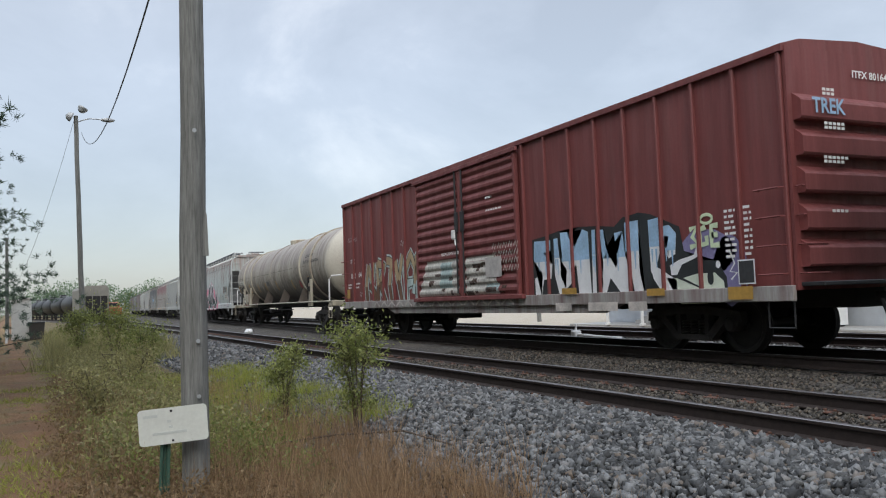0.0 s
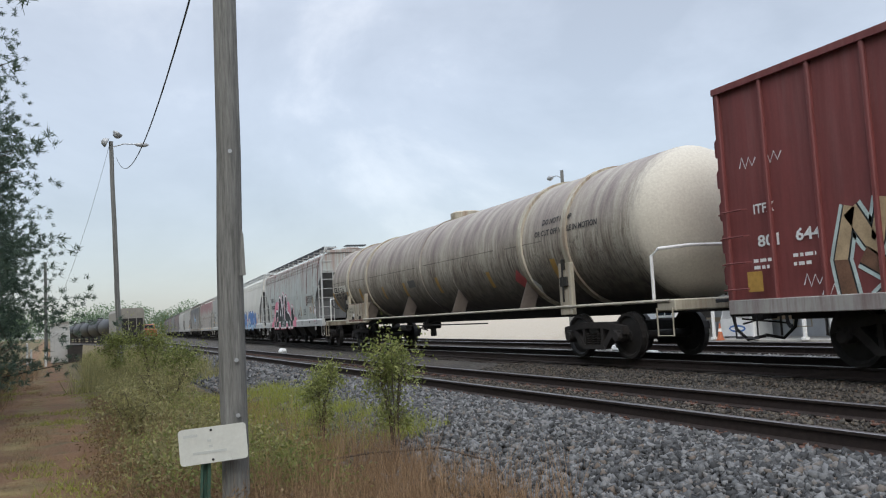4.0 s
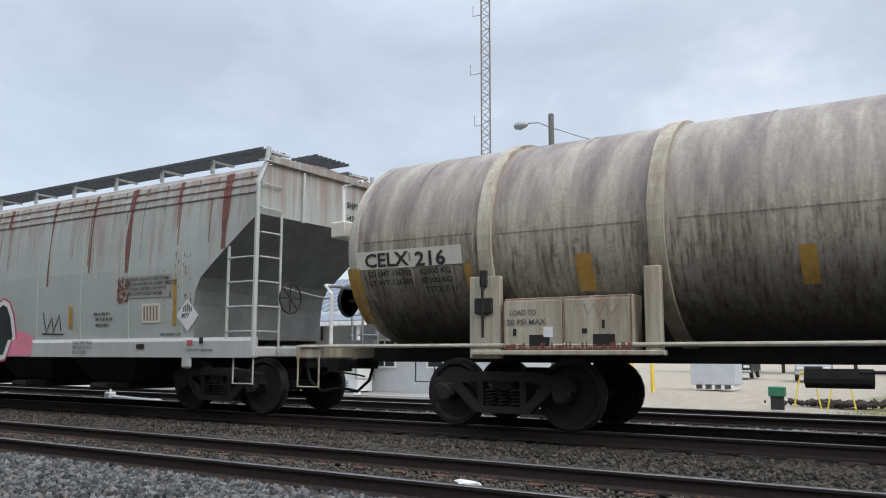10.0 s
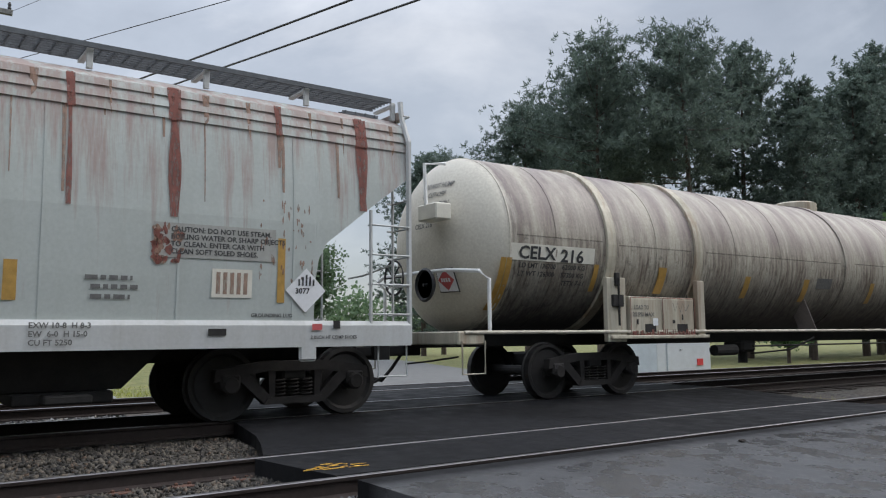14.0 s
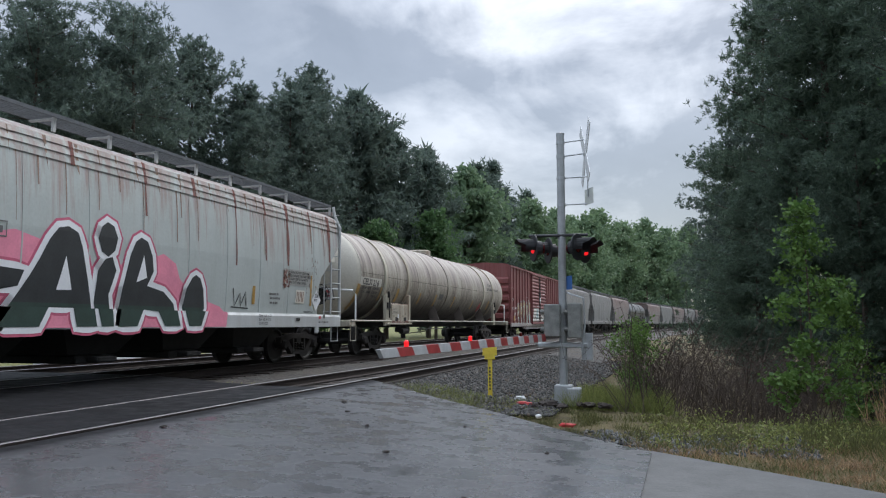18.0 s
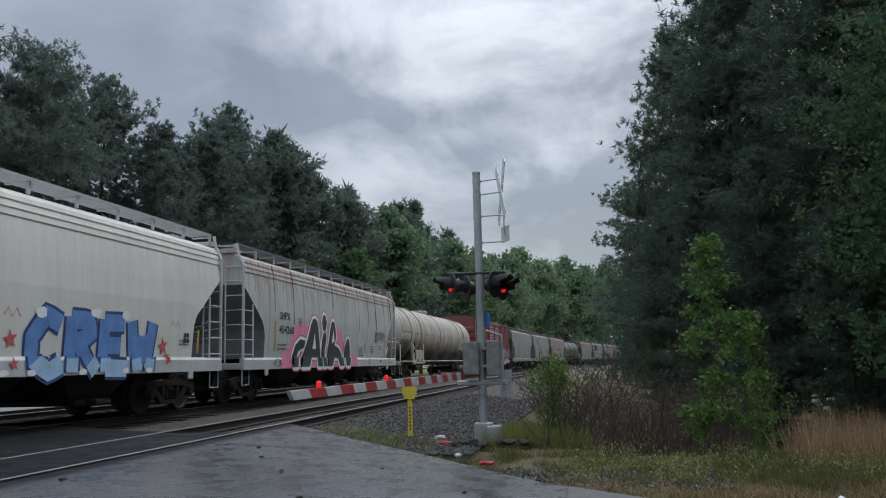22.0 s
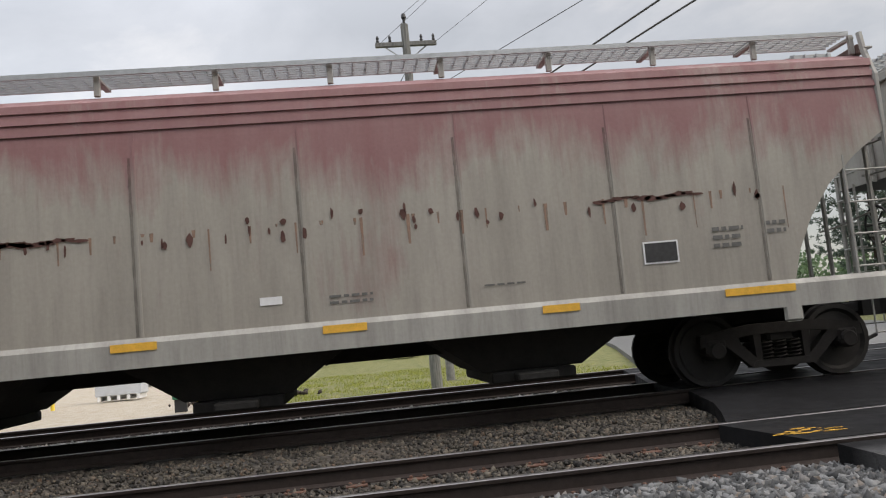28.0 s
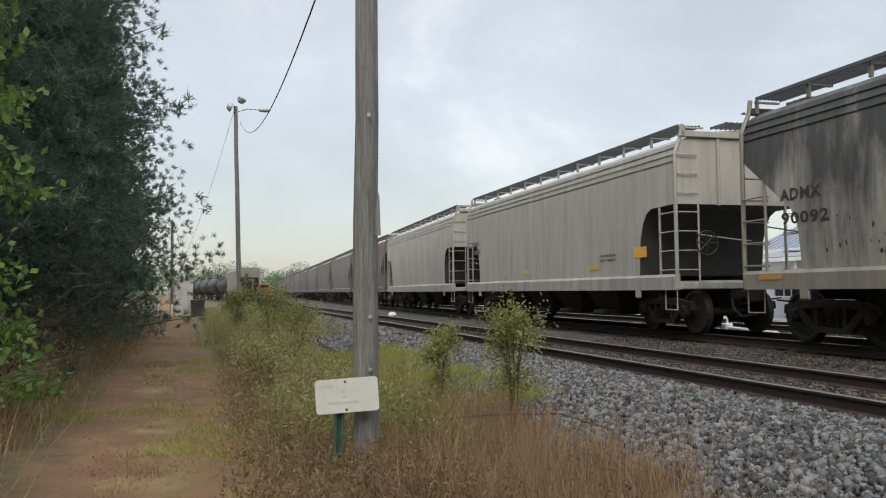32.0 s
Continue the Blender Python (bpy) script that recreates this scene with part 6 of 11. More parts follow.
# the wood past the tracks, beyond the road
G3 = "trees past the tracks"
rr = random.Random(4)
for x, y, b_, s in ((32, -48, FAR_C, 1.21), (30, -61, FAR_C, 1.27), (30, -75, FAR_C, 1.39), (27, -101, FAR_C, 1.19), (23, -128, FAR_A, 1.25), (76, 9, FAR_O, 0.81), (78, 15, FAR_O, 0.78), (74, 3, FAR_O, 0.81), (80, 22, FAR_O, 0.74), (73, -4, FAR_O, 0.75), (77, -9, FAR_O, 0.73), (84, 12, FAR_O, 0.79), (75, -22, FAR_C, 0.85), (80, -12, FAR_O, 0.95), (92, 6, FAR_O, 0.9), (70, -26, FAR_O, 0.85), (31, -33, FAR_B, 0.93), (34, -37, FAR_B, 1.00), (38, -34, FAR_B, 0.85), (41, -38.5, FAR_B, 0.97), (33, -44, FAR_B, 1.02), (28.5, -38, FAR_B, 0.94), (27, -47, FAR_A, 0.94), (30, -52, FAR_C, 1.14), (29, -57, FAR_C, 1.23), (31, -64, FAR_C, 1.37), (29, -71, FAR_C, 1.33), (29, -79, FAR_C, 1.30), (26, -84, FAR_C, 1.17), (28, -90, FAR_A, 1.22), (25, -97, OAK_B, 1.69), (26, -105, FAR_C, 1.30), (25, -113, FAR_A, 1.32), (22, -122, OAK_B, 1.65), (20, -134, OAK_B, 1.54), (17.5, -148, OAK_B, 1.53), (18, -165, OAK_B, 1.75), (24, -185, OAK_B, 2.0), (19, -195, OAK_B, 2.1), (14, -202, OAK_B, 2.1), (9, -218, OAK_B, 2.2), (4, -238, OAK_B, 2.3), (-2, -258, OAK_B, 2.4), (45, -50, FAR_B, 1.08), (46, -43, FAR_B, 0.92), (58, -40, FAR_C, 1.17), (62, -45, FAR_B, 1.06), (25, -41, FAR_O, 0.55), (24, -52, FAR_O, 0.68), (23.5, -62, FAR_O, 0.68), (22.5, -75, FAR_O, 0.85), (66, -33, OAK_B, 0.92), (72, -30, FAR_C, 0.92), (78, -26, OAK_B, 0.98), (84, -20, OAK_B, 0.92), (90, -13, FAR_C, 0.80), (97, -6, OAK_B, 0.98)):
    if math.hypot(x, y) > 72:
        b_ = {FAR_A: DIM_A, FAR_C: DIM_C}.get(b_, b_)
    plant(b_, x, y, s, rr.uniform(0, 360), group=G3)
for base in (PINE_A, PINE_C, OAK_A, FAR_A, FAR_B, FAR_C, FAR_O, OAK_B, SAP, DIM_A, DIM_C, NEAR_P):
    drop(base)


def far_woods(name, line, h, seed, count, m_=260, leaf=0.085):
    """A distant belt of trees as one mass of leaf clumps."""
    r = np.random.default_rng(seed)
    cs = []
    for i in range(count):
        u = r.random() * (len(line) - 1)
        k = int(u)
        a, b_ = np.array(line[k], float), np.array(line[k + 1], float)
        p = a + (b_ - a) * (u - k) + r.normal(size=2) * 4
        hh = h * (0.7 + 0.5 * r.random())
        q = unit(r.normal(size=(m_, 3))) * (r.random((m_, 1)) ** 0.4)
        cs.append(np.column_stack([p[0] + q[:, 0] * hh * 0.42, p[1] + q[:, 1] * hh * 0.42, -0.5 + hh * 0.52 + q[:, 2] * hh * 0.5]))
    c = np.concatenate(cs)
    d = unit(r.normal(size=c.shape))
    v, f = leaves_at(r, c, d, h * leaf * (0.6 + 0.8 * r.random(len(c))), h * leaf * 0.8 * (0.6 + 0.8 * r.random(len(c))), True)
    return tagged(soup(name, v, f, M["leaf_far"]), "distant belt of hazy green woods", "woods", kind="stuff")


far_woods("far_woods", [(-60, 250), (-15, 290), (40, 300), (110, 260)], 11, 33, 75, 800, 0.045)
far_woods("far_woods", [(110, 260), (170, 190), (190, 90), (170, 0), (150, -60), (110, -110), (60, -170), (0, -230), (-60, -200)], 11, 31, 160)
far_woods("far_woods", [(-60, -200), (-80, -90), (-60, -30), (-45, 20), (-50, 90), (-60, 250)], 14, 32, 90)


def blades(name, xs, ys, h, w, mat, seed, label, lean=0.35, dz=0.0, clump=0.0, category="grass"):
    r = np.random.default_rng(seed)
    k = len(xs)
    z = ground_z(xs, ys)
    z = np.where((xs > 2.9) & (xs < 18), np.maximum(z, bed_z(xs)), z) + dz
    c = np.stack([xs, ys, z - 0.02], -1)
    d = unit(np.column_stack([r.normal(size=k) * lean, r.normal(size=k) * lean, np.ones(k)]))
    v, f = leaves_at(r, c, d, h * (0.35 + 0.9 * r.random(k)), np.full(k, w) * (0.6 + 0.8 * r.random(k)), False)
    return tagged(soup(name, v, f, mat), label, category, kind="stuff")


def clumps(r, n, per, x0, x1, y0, y1, spread, power=1.0):
    cx, cy = x0 + (x1 - x0) * r.random(n), y0 + (y1 - y0) * r.random(n) ** power
    xs = np.repeat(cx, per) + r.normal(size=n * per) * spread
    ys = np.repeat(cy, per) + r.normal(size=n * per) * spread
    return xs, ys


r = np.random.default_rng(41)
xs, ys = clumps(r, 150, 60, 1.1, 3.5, 4.4, 10.5, 0.07)
blades("dry_grass", xs, ys, np.repeat(0.16 + 0.46 * r.random(150) ** 1.6, 60), 0.007, M["dry"], 42, "tall reddish dry grass at the foot of the sign", 0.28)
xs, ys = clumps(r, 95, 60, 0.9, 3.4, 3.9, 8.6, 0.09)
blades("dry_grass", xs, ys, np.repeat(0.14 + 0.50 * r.random(95) ** 1.6, 60), 0.007, M["straw"], 86, "pale straw grass round the sign", 0.35)
xs, ys = clumps(r, 90, 50, 2.0, 3.4, 2.6, 6.6, 0.07)
blades("dry_grass", xs, ys, 0.22, 0.008, M["dry"], 43, "short dry grass at the ballast's foot", 0.5)


def leafy(name, cx, cy, per, h, spread, size, mat, seed, label):
    """Low weeds: clumps of small leaves carried on short stalks."""
    r = np.random.default_rng(seed)
    k = len(cx)
    hh = h * (0.45 + 0.75 * r.random(k))
    u = r.random((k, per)) ** 0.8
    x = cx[:, None] + r.normal(size=(k, per)) * spread * (0.4 + u)
    y = cy[:, None] + r.normal(size=(k, per)) * spread * (0.4 + u)
    z = ground_z(x, y) + hh[:, None] * u
    c = np.stack([x, y, z], -1).reshape(-1, 3)
    d = unit(r.normal(size=c.shape) + [0, 0, 0.35])
    v, f = leaves_at(r, c, d, size * (0.6 + 0.9 * r.random(len(c))), size * 0.42 * (0.6 + 0.8 * r.random(len(c))), True)
    return tagged(soup(name, v, f, mat), label, "weeds", kind="stuff")


def spots(r, n, x0, x1, y0, y1, power=1.0):
    return x0 + (x1 - x0) * r.random(n), y0 + (y1 - y0) * r.random(n) ** power


cx, cy = spots(r, 250, 0.65, 2.1, 8.4, 30, 1.5)
leafy("weeds", cx, cy, 90, 0.55, 0.13, 0.055, M["weed"], 44, "olive green leafy weeds between lane and track")
cx, cy = spots(r, 300, 0.35, 1.9, 5.6, 22, 1.5)
leafy("weeds", cx, cy, 80, 0.30, 0.12, 0.045, M["weed_brown"], 45, "withered brown weeds along the lane's edge")
cx, cy = spots(r, 150, 0.8, 2.4, 7.5, 20, 1.5)
leafy("weeds", cx, cy, 80, 0.50, 0.12, 0.05, M["shrub"], 58, "yellow-green leafy weeds behind the sign")
cx, cy = spots(r, 70, 1.2, 3.3, 4.6, 9.0)
leafy("weeds", cx, cy, 60, 0.22, 0.10, 0.04, M["weed_brown"], 59, "withered low weeds among the dry grass")
xs, ys = clumps(r, 160, 24, 0.5, 3.2, 5.0, 16, 0.16)
blades("dry_stalks", xs, ys, 0.62, 0.005, M["dry"], 60, "thin bare dry stalks standing in the weeds", 0.22)
xs, ys = clumps(r, 420, 60, 1.9, 4.3, 9.5, 20.0, 0.14)
blades("grass_patch", xs, ys, 0.24, 0.010, M["lush"], 46, "yellow-green grass patch behind the pole", 0.5)
xs, ys = clumps(r, 320, 40, 0.2, 4.2, 26, 70, 0.25)
blades("weeds", xs, ys, 0.65, 0.03, M["weed"], 47, "weeds farther along the lane", 0.35)
xs, ys = clumps(r, 700, 34, -2.2, 0.5, 3.8, 34, 0.11, 1.5)
keep = np.sin(xs * 2.1 + 0.4) + np.sin(ys * 0.8 + xs) + 0.8 * np.sin(ys * 2.3) > 0.35
xs, ys = xs[keep], ys[keep]
blades("grass_tufts", xs, ys, 0.13, 0.012, M["lush"], 48, "short grass tufts in the worn lane", 0.9)
ys = 3.6 + 30 * r.random(16000) ** 1.5
xs = -0.041 * ys - 0.15 + r.normal(size=16000) * 0.20
keep = np.sin(ys * 1.7) + np.sin(ys * 0.6 + xs * 3) + r.normal(size=16000) * 0.5 > 0.2
blades("grass_strip", xs[keep], ys[keep], 0.09, 0.010, M["dry"], 81, "thin straw and grass between the lane's ruts", 0.9)
xs, ys = clumps(r, 260, 34, -4.6, -1.8, 6.0, 42, 0.20, 1.4)
blades("dry_brush", xs, ys, 0.70, 0.010, M["dry"], 49, "brown dry brush under the lane's trees", 0.45)
cx, cy = spots(r, 170, -4.6, -1.9, 5.0, 30, 1.4)
leafy("weeds", cx, cy, 110, 0.85, 0.20, 0.06, M["weed_brown"], 65, "brown withered thicket beside the lane")
cx, cy = spots(r, 110, -4.8, -2.1, 5.0, 32, 1.4)
leafy("weeds", cx, cy, 110, 0.95, 0.22, 0.07, M["weed"], 66, "olive green undergrowth beside the lane")
cx, cy = spots(r, 150, -2.9, 0.0, 5.5, 34, 1.3)
cx = cx - 1.75 - 0.05 * cy + 0.0
leafy("weeds", cx, cy, 130, 1.55, 0.26, 0.055, M["weed_brown"], 82, "head-high brown thicket beside the lane")
cx, cy = spots(r, 60, -2.4, 0.0, 7, 34, 1.2)
cx = cx - 1.95 - 0.05 * cy
leafy("weeds", cx, cy, 120, 1.5, 0.28, 0.06, M["weed"], 83, "head-high olive undergrowth beside the lane")
cx, cy = spots(r, 90, -1.9, 0.3, 3.8, 16, 1.3)
leafy("leaf_litter", cx, cy, 26, 0.02, 0.2, 0.024, M["weed_brown"], 67, "scattered dead leaves on the lane")
xs, ys = clumps(r, 160, 40, -4.8, -2.0, 5.5, 36, 0.25, 1.4)
blades("undergrowth", xs, ys, 0.8, 0.014, M["weed"], 50, "green undergrowth under the lane's trees", 0.5)
# verge by the signal
xs, ys = clumps(r, 260, 50, -7.5, 1.6, -14.2, -10.6, 0.10)
keep = ys < -10.2 - 0.65 * np.maximum(xs, 0) * 1.6
blades("verge_grass", xs[keep], ys[keep], 0.20, 0.012, M["verge"], 51, "short green and straw grass on the verge", 0.6)
xs, ys = clumps(r, 200, 50, -7.0, -1.6, -13.6, -10.6, 0.14)
blades("verge_grass", xs, ys, 0.26, 0.012, M["verge"], 52, "yellow-green grass along the road's edge", 0.6)
xs, ys = clumps(r, 420, 44, -6.0, 0.6, -11.4, -8.0, 0.12)
keep = ys < -10.25 + np.clip(0.27 - xs, 0, 2.4) * 0.90
blades("verge_grass", xs[keep], ys[keep], 0.11, 0.010, M["verge"], 63, "short yellow-green grass beside the pale road", 0.8)
xs, ys = clumps(r, 260, 40, -6.0, 0.6, -11.6, -8.2, 0.10)
keep = ys < -10.3 + np.clip(0.27 - xs, 0, 2.4) * 0.90
blades("dry_grass", xs[keep], ys[keep], 0.16, 0.009, M["dry"], 68, "short straw grass beside the pale road", 0.7)
cx, cy = spots(r, 70, -5.5, 0.4, -13.2, -10.8)
leafy("weeds", cx, cy, 70, 0.30, 0.13, 0.05, M["shrub"], 64, "green leafy weeds along the verge")
xs, ys = clumps(r, 160, 60, -8.5, -3.0, -14.5, -12.0, 0.18)
blades("dry_grass", xs, ys, 0.75, 0.012, M["dry"], 53, "tall straw grass before the trees", 0.3)
xs, ys = clumps(r, 130, 60, 0.3, 1.9, -17.5, -15.4, 0.12)
blades("weeds", xs, ys, 0.42, 0.013, M["shrub"], 54, "bright green weeds at the signal's foot", 0.5)
xs, ys = clumps(r, 120, 40, 1.5, 5.2, -16.0, -12.9, 0.12)
keep = ys < -11.5 - (xs - 1.2) * 0.85
blades("verge_grass", xs[keep], ys[keep], 0.14, 0.012, M["verge"], 55, "sparse weeds in the gravel by the crossing", 0.7)
xs, ys = clumps(r, 60, 34, 3.6, 6.0, -16.6, -14.2, 0.13)
keep = ys < -11.0 - (xs - 1.2) * 0.95
blades("weeds", xs[keep], ys[keep], 0.17, 0.011, M["shrub"], 84, "low green weeds at the broken edge of the asphalt", 0.6)
cx, cy = spots(r, 40, 1.9, 4.6, -16.5, -12.6)
keep = cy < -11.3 - (cx - 1.2) * 0.9
leafy("weeds", cx[keep], cy[keep], 40, 0.16, 0.13, 0.035, M["shrub"], 85, "low green weeds in the dirty gravel")
xs, ys = clumps(r, 26, 30, 7.75, 8.9, -14.6, -13.9, 0.12)
blades("weeds", xs, ys, 0.20, 0.010, M["lush"], 56, "grass growing beside the rail", 0.4)
xs, ys = clumps(r, 600, 30, 18.6, 40, -8, 3, 0.3)
blades("mown_grass", xs, ys, 0.12, 0.03, M["lush"], 57, "mown yellow-green grass past the tracks", 0.6)


def brush_heap(name, x0, x1, y0, y1, n_, h, seed, label):
    """A tangle of thin bare branches."""
    r = np.random.default_rng(seed)
    bm = BM()
    for i in range(n_):
        x, y = x0 + (x1 - x0) * r.random(), y0 + (y1 - y0) * r.random()
        z = float(ground_z(x, y))
        a, ln = r.random() * math.tau, h * (0.6 + r.random())
        d = np.array([math.cos(a), math.sin(a)]) * ln * (0.2 + 0.7 * r.random())
        p0 = np.array([x, y, z - 0.05])
        p2 = p0 + np.array([d[0], d[1], ln * (0.5 + 0.5 * r.random())])
        p1 = (p0 + p2) / 2 + np.array([0, 0, ln * 0.15])
        tube(bm, [p0, p1, p2], 0.008, 4, 0.003)
        for j in range(3):
            q0 = p1 + (p2 - p1) * r.random()
            tube(bm, [q0, q0 + unit(r.normal(size=3)) * 0.45], 0.004, 3, 0.002)
    return tagged(part(name, fix(bm), M["twig"], None), label, "brush", kind="stuff")


brush_heap("brush_tangle", -2.6, 1.0, -21, -14.9, 620, 1.35, 61, "tangle of bare brown branches in the ditch")
brush_heap("brush_tangle", -4.4, -2.1, 5.5, 26, 460, 1.5, 62, "bare brown twigs along the lane")


def shrub(x, y, h, rad, seed, label, n_stem=9, leaf=0.045, mat=None, bare=0.35):
    """A bush of thin stems with small leaves on the upper part."""
    r = np.random.default_rng(seed)
    z = float(max(ground_z(x, y), bed_z(x) if x > 2.9 else -9))
    t = thing("bush", pose(x, y, z), label, "bush", "bushes beside the ballast")
    cs = []
    for i in range(n_stem):
        a = r.random() * math.tau
        e = np.array([math.cos(a) * rad * (0.3 + 0.7 * r.random()), math.sin(a) * rad * (0.3 + 0.7 * r.random()), h * (0.75 + 0.3 * r.random())])
        m_ = e * np.array([0.35, 0.35, 0.5])
        bm = BM()
        tube(bm, [(0.03 * math.cos(a), 0.03 * math.sin(a), -0.1), m_, e], 0.009, 5, 0.003)
        k = 12
        for j in range(k):
            u = bare + (1 - bare) * r.random()
            q = m_ + (e - m_) * u if u > 0.5 else m_ * u * 2
            s = q + r.normal(size=3) * rad * 0.30 * np.array([1, 1, 0.7])
            tube(bm, [q, s], 0.003, 3, 0.002)
            cs.append(s + r.normal(size=(26, 3)) * rad * 0.22)
        part("stem", fix(bm), M["twig"], t)
    c = np.concatenate(cs)
    c = c[c[:, 2] > h * bare * 0.8]
    v, f = leaves_at(r, c, unit(r.normal(size=c.shape) + [0, 0, 0.5]), leaf * (0.6 + 0.9 * r.random(len(c))), leaf * 0.5 * (0.7 + 0.6 * r.random(len(c))), True)
    o = soup("foliage", v, f, mat or M["shrub"])
    o.parent = t
    return t


shrub(3.34, 8.75, 1.30, 0.32, 71, "yellow-green leafy bush on thin bare stems")
shrub(3.02, 10.7, 1.05, 0.26, 72, "thin olive green bush at the ballast's edge", 7)
shrub(1.95, 25.6, 1.6, 0.65, 73, "grey-green bush near the lamp pole", 9, 0.07)
shrub(2.35, 21.5, 1.25, 0.55, 74, "grey-green bush among the weeds", 8, 0.06)
shrub(1.2, 31.5, 1.5, 0.5, 75, "small rounded bush by the lane", 7, 0.08)
shrub(0.85, -16.6, 1.5, 0.45, 76, "bright green bush by the signal's foot", 8, 0.07, M["leaf_light"], 0.1)
shrub(0.9, 12.5, 0.8, 0.4, 77, "low olive bush at the lane's edge", 7, 0.05, M["weed"], 0.1)
shrub(1.5, 15.5, 0.9, 0.5, 78, "low olive bush among the weeds", 7, 0.05, M["weed"], 0.1)
shrub(-5.6, -12.6, 1.1, 0.5, 79, "green bush on the verge", 8, 0.06, M["leaf_light"], 0.1)

bm = BM()
tube(bm, [(2.3, 8.9, -0.46), (3.0, 8.6, -0.38), (3.6, 8.1, -0.33), (3.78, 7.3, -0.38), (3.55, 6.25, -0.50)], 0.013, 6, 0.006)
tagged(part("fallen_branch", fix(bm), M["twig"], None), "bare thin branch lying at the ballast's foot", "branch")


# ---- poles, signs, signals ----
def pole_wood(x, y, h, r0, r1, label, lean=(0, 0), name="utility_pole", z=None):
    z = float(ground_z(x, y)) if z is None else z
    t = thing(name, pose(x, y, z), label, "pole")
    bm = BM()
    rr_ = random.Random(int(x * 10))
    pts = [(lean[0] * u + rr_.uniform(-0.01, 0.01), lean[1] * u + rr_.uniform(-0.01, 0.01), -0.4 + (h + 0.4) * u) for u in np.linspace(0, 1, 12)]
    tube(bm, pts, r0, 14, r1)
    for v in bm.verts:
        v.co.x += rr_.uniform(-0.004, 0.004)
    part("shaft", fix(bm), M["pole_grain"], t)
    return t


m, n, l, b = mat_new("weathered_pole")
v = coords(n, l, (9, 9, 0.5))
f1, f2 = noise_tex(n, l, v, 3.0, 6, 0.65), noise_tex(n, l, v, 14, 4, 0.6)
c = ramp(n, l, f1, [(0.30, (0.072, 0.074, 0.068)), (0.5, (0.165, 0.168, 0.158)), (0.72, (0.27, 0.275, 0.262))])
c = mix(n, l, 0.35, c, ramp(n, l, f2, [(0.35, (0.055, 0.055, 0.050)), (0.65, (0.28, 0.28, 0.26))]))
l.new(c, b.inputs["Base Color"])
b.inputs["Roughness"].default_value = 0.9
bump(n, l, b, f1, 0.5, 0.02)
M["pole_grain"] = m
M["post_green"] = simple("green_post_paint", (0.035, 0.085, 0.060), 0.6, 0, 0.3, 9)
M["sign_face"] = simple("faded_sign_face", (0.60, 0.62, 0.57), 0.5, 0, 0.12, 4, 0.05)
M["faint"] = simple("faded_print", (0.50, 0.53, 0.50), 0.6, 0, 0.1, 9, 0)

p = pole_wood(1.365, 7.20, 9.2, 0.115, 0.085, "grey weathered wooden pole beside the white sign", (0.08, 0.1))
bm = BM()
plate(bm, [(-0.02, 0.0), (0.03, 0.0), (0.02, 0.34), (-0.005, 0.42)], -0.02, 0.0, "xz")
o = part("loose_splinter", fix(bm), M["pole_grain"], p)
o.location = (0.09, -0.10, 2.05)
for zz in (0.9, 1.35, 3.1):
    bm = BM()
    lathe(bm, [(-0.012, 0.018), (0.012, 0.014)], 8, "y")
    o = part("bolt", fix(bm), M["galv"], p)
    o.location = (0.02, -0.115, zz)

sg = thing("track_sign", pose(1.06, 7.05, -0.60), "small faded white sign on a green steel post", "sign")
bm = BM()
plate(bm, [(-0.04, -0.012), (-0.022, -0.012), (-0.012, 0.014), (0.012, 0.014), (0.022, -0.012), (0.04, -0.012), (0.04, -0.016), (0.018, -0.016), (0.008, 0.010), (-0.008, 0.010), (-0.018, -0.016), (-0.04, -0.016)], -0.3, 0.80, "xy")
o = part("post", fix(bm), M["post_green"], sg)
o.matrix_basis = pose(0.03, 0, 0, 0, 2.5, 0)
bm = BM()
w, h, q = 0.262, 0.142, 0.03
out = []
for cx, cz, a0 in ((w - q, h - q, 0), (-w + q, h - q, 90), (-w + q, -h + q, 180), (w - q, -h + q, 270)):
    out += [(cx + q * math.cos(radians(a0 + k * 22.5)), cz + q * math.sin(radians(a0 + k * 22.5))) for k in range(5)]
plate(bm, out, -0.0015, 0.0015, "xz")
face = part("plate", fix(bm), M["sign_face"], sg)
face.matrix_basis = pose(0.11, -0.06, 0.70, 0, -3.2, -10)
for x, z, ww, hh in ((-0.17, 0.085, 0.11, 0.022), (-0.03, 0.035, 0.03, 0.02), (-0.02, -0.01, 0.03, 0.02), (-0.03, -0.055, 0.26, 0.020)):
    bm = BM()
    box(bm, (x, -0.003, z), (ww, 0.002, hh))
    part("faded_print", bm, M["faint"], face)
for z in (0.115, -0.118):
    bm = BM()
    lathe(bm, [(-0.008, 0.004), (-0.006, 0.010), (0.0, 0.011)], 8, "y", (-0.01, 0, z))
    part("bolt", fix(bm), M["black"], face)


def cable(name, a, b_, sag, r_, label, k=14):
    a, b_ = Vector(a), Vector(b_)
    bm = BM()
    tube(bm, [a.lerp(b_, i / k) - Vector((0, 0, sag * 4 * (i / k) * (1 - i / k))) for i in range(k + 1)], r_, 5)
    return tagged(part(name, fix(bm), M["wire"], None), label, "cable")


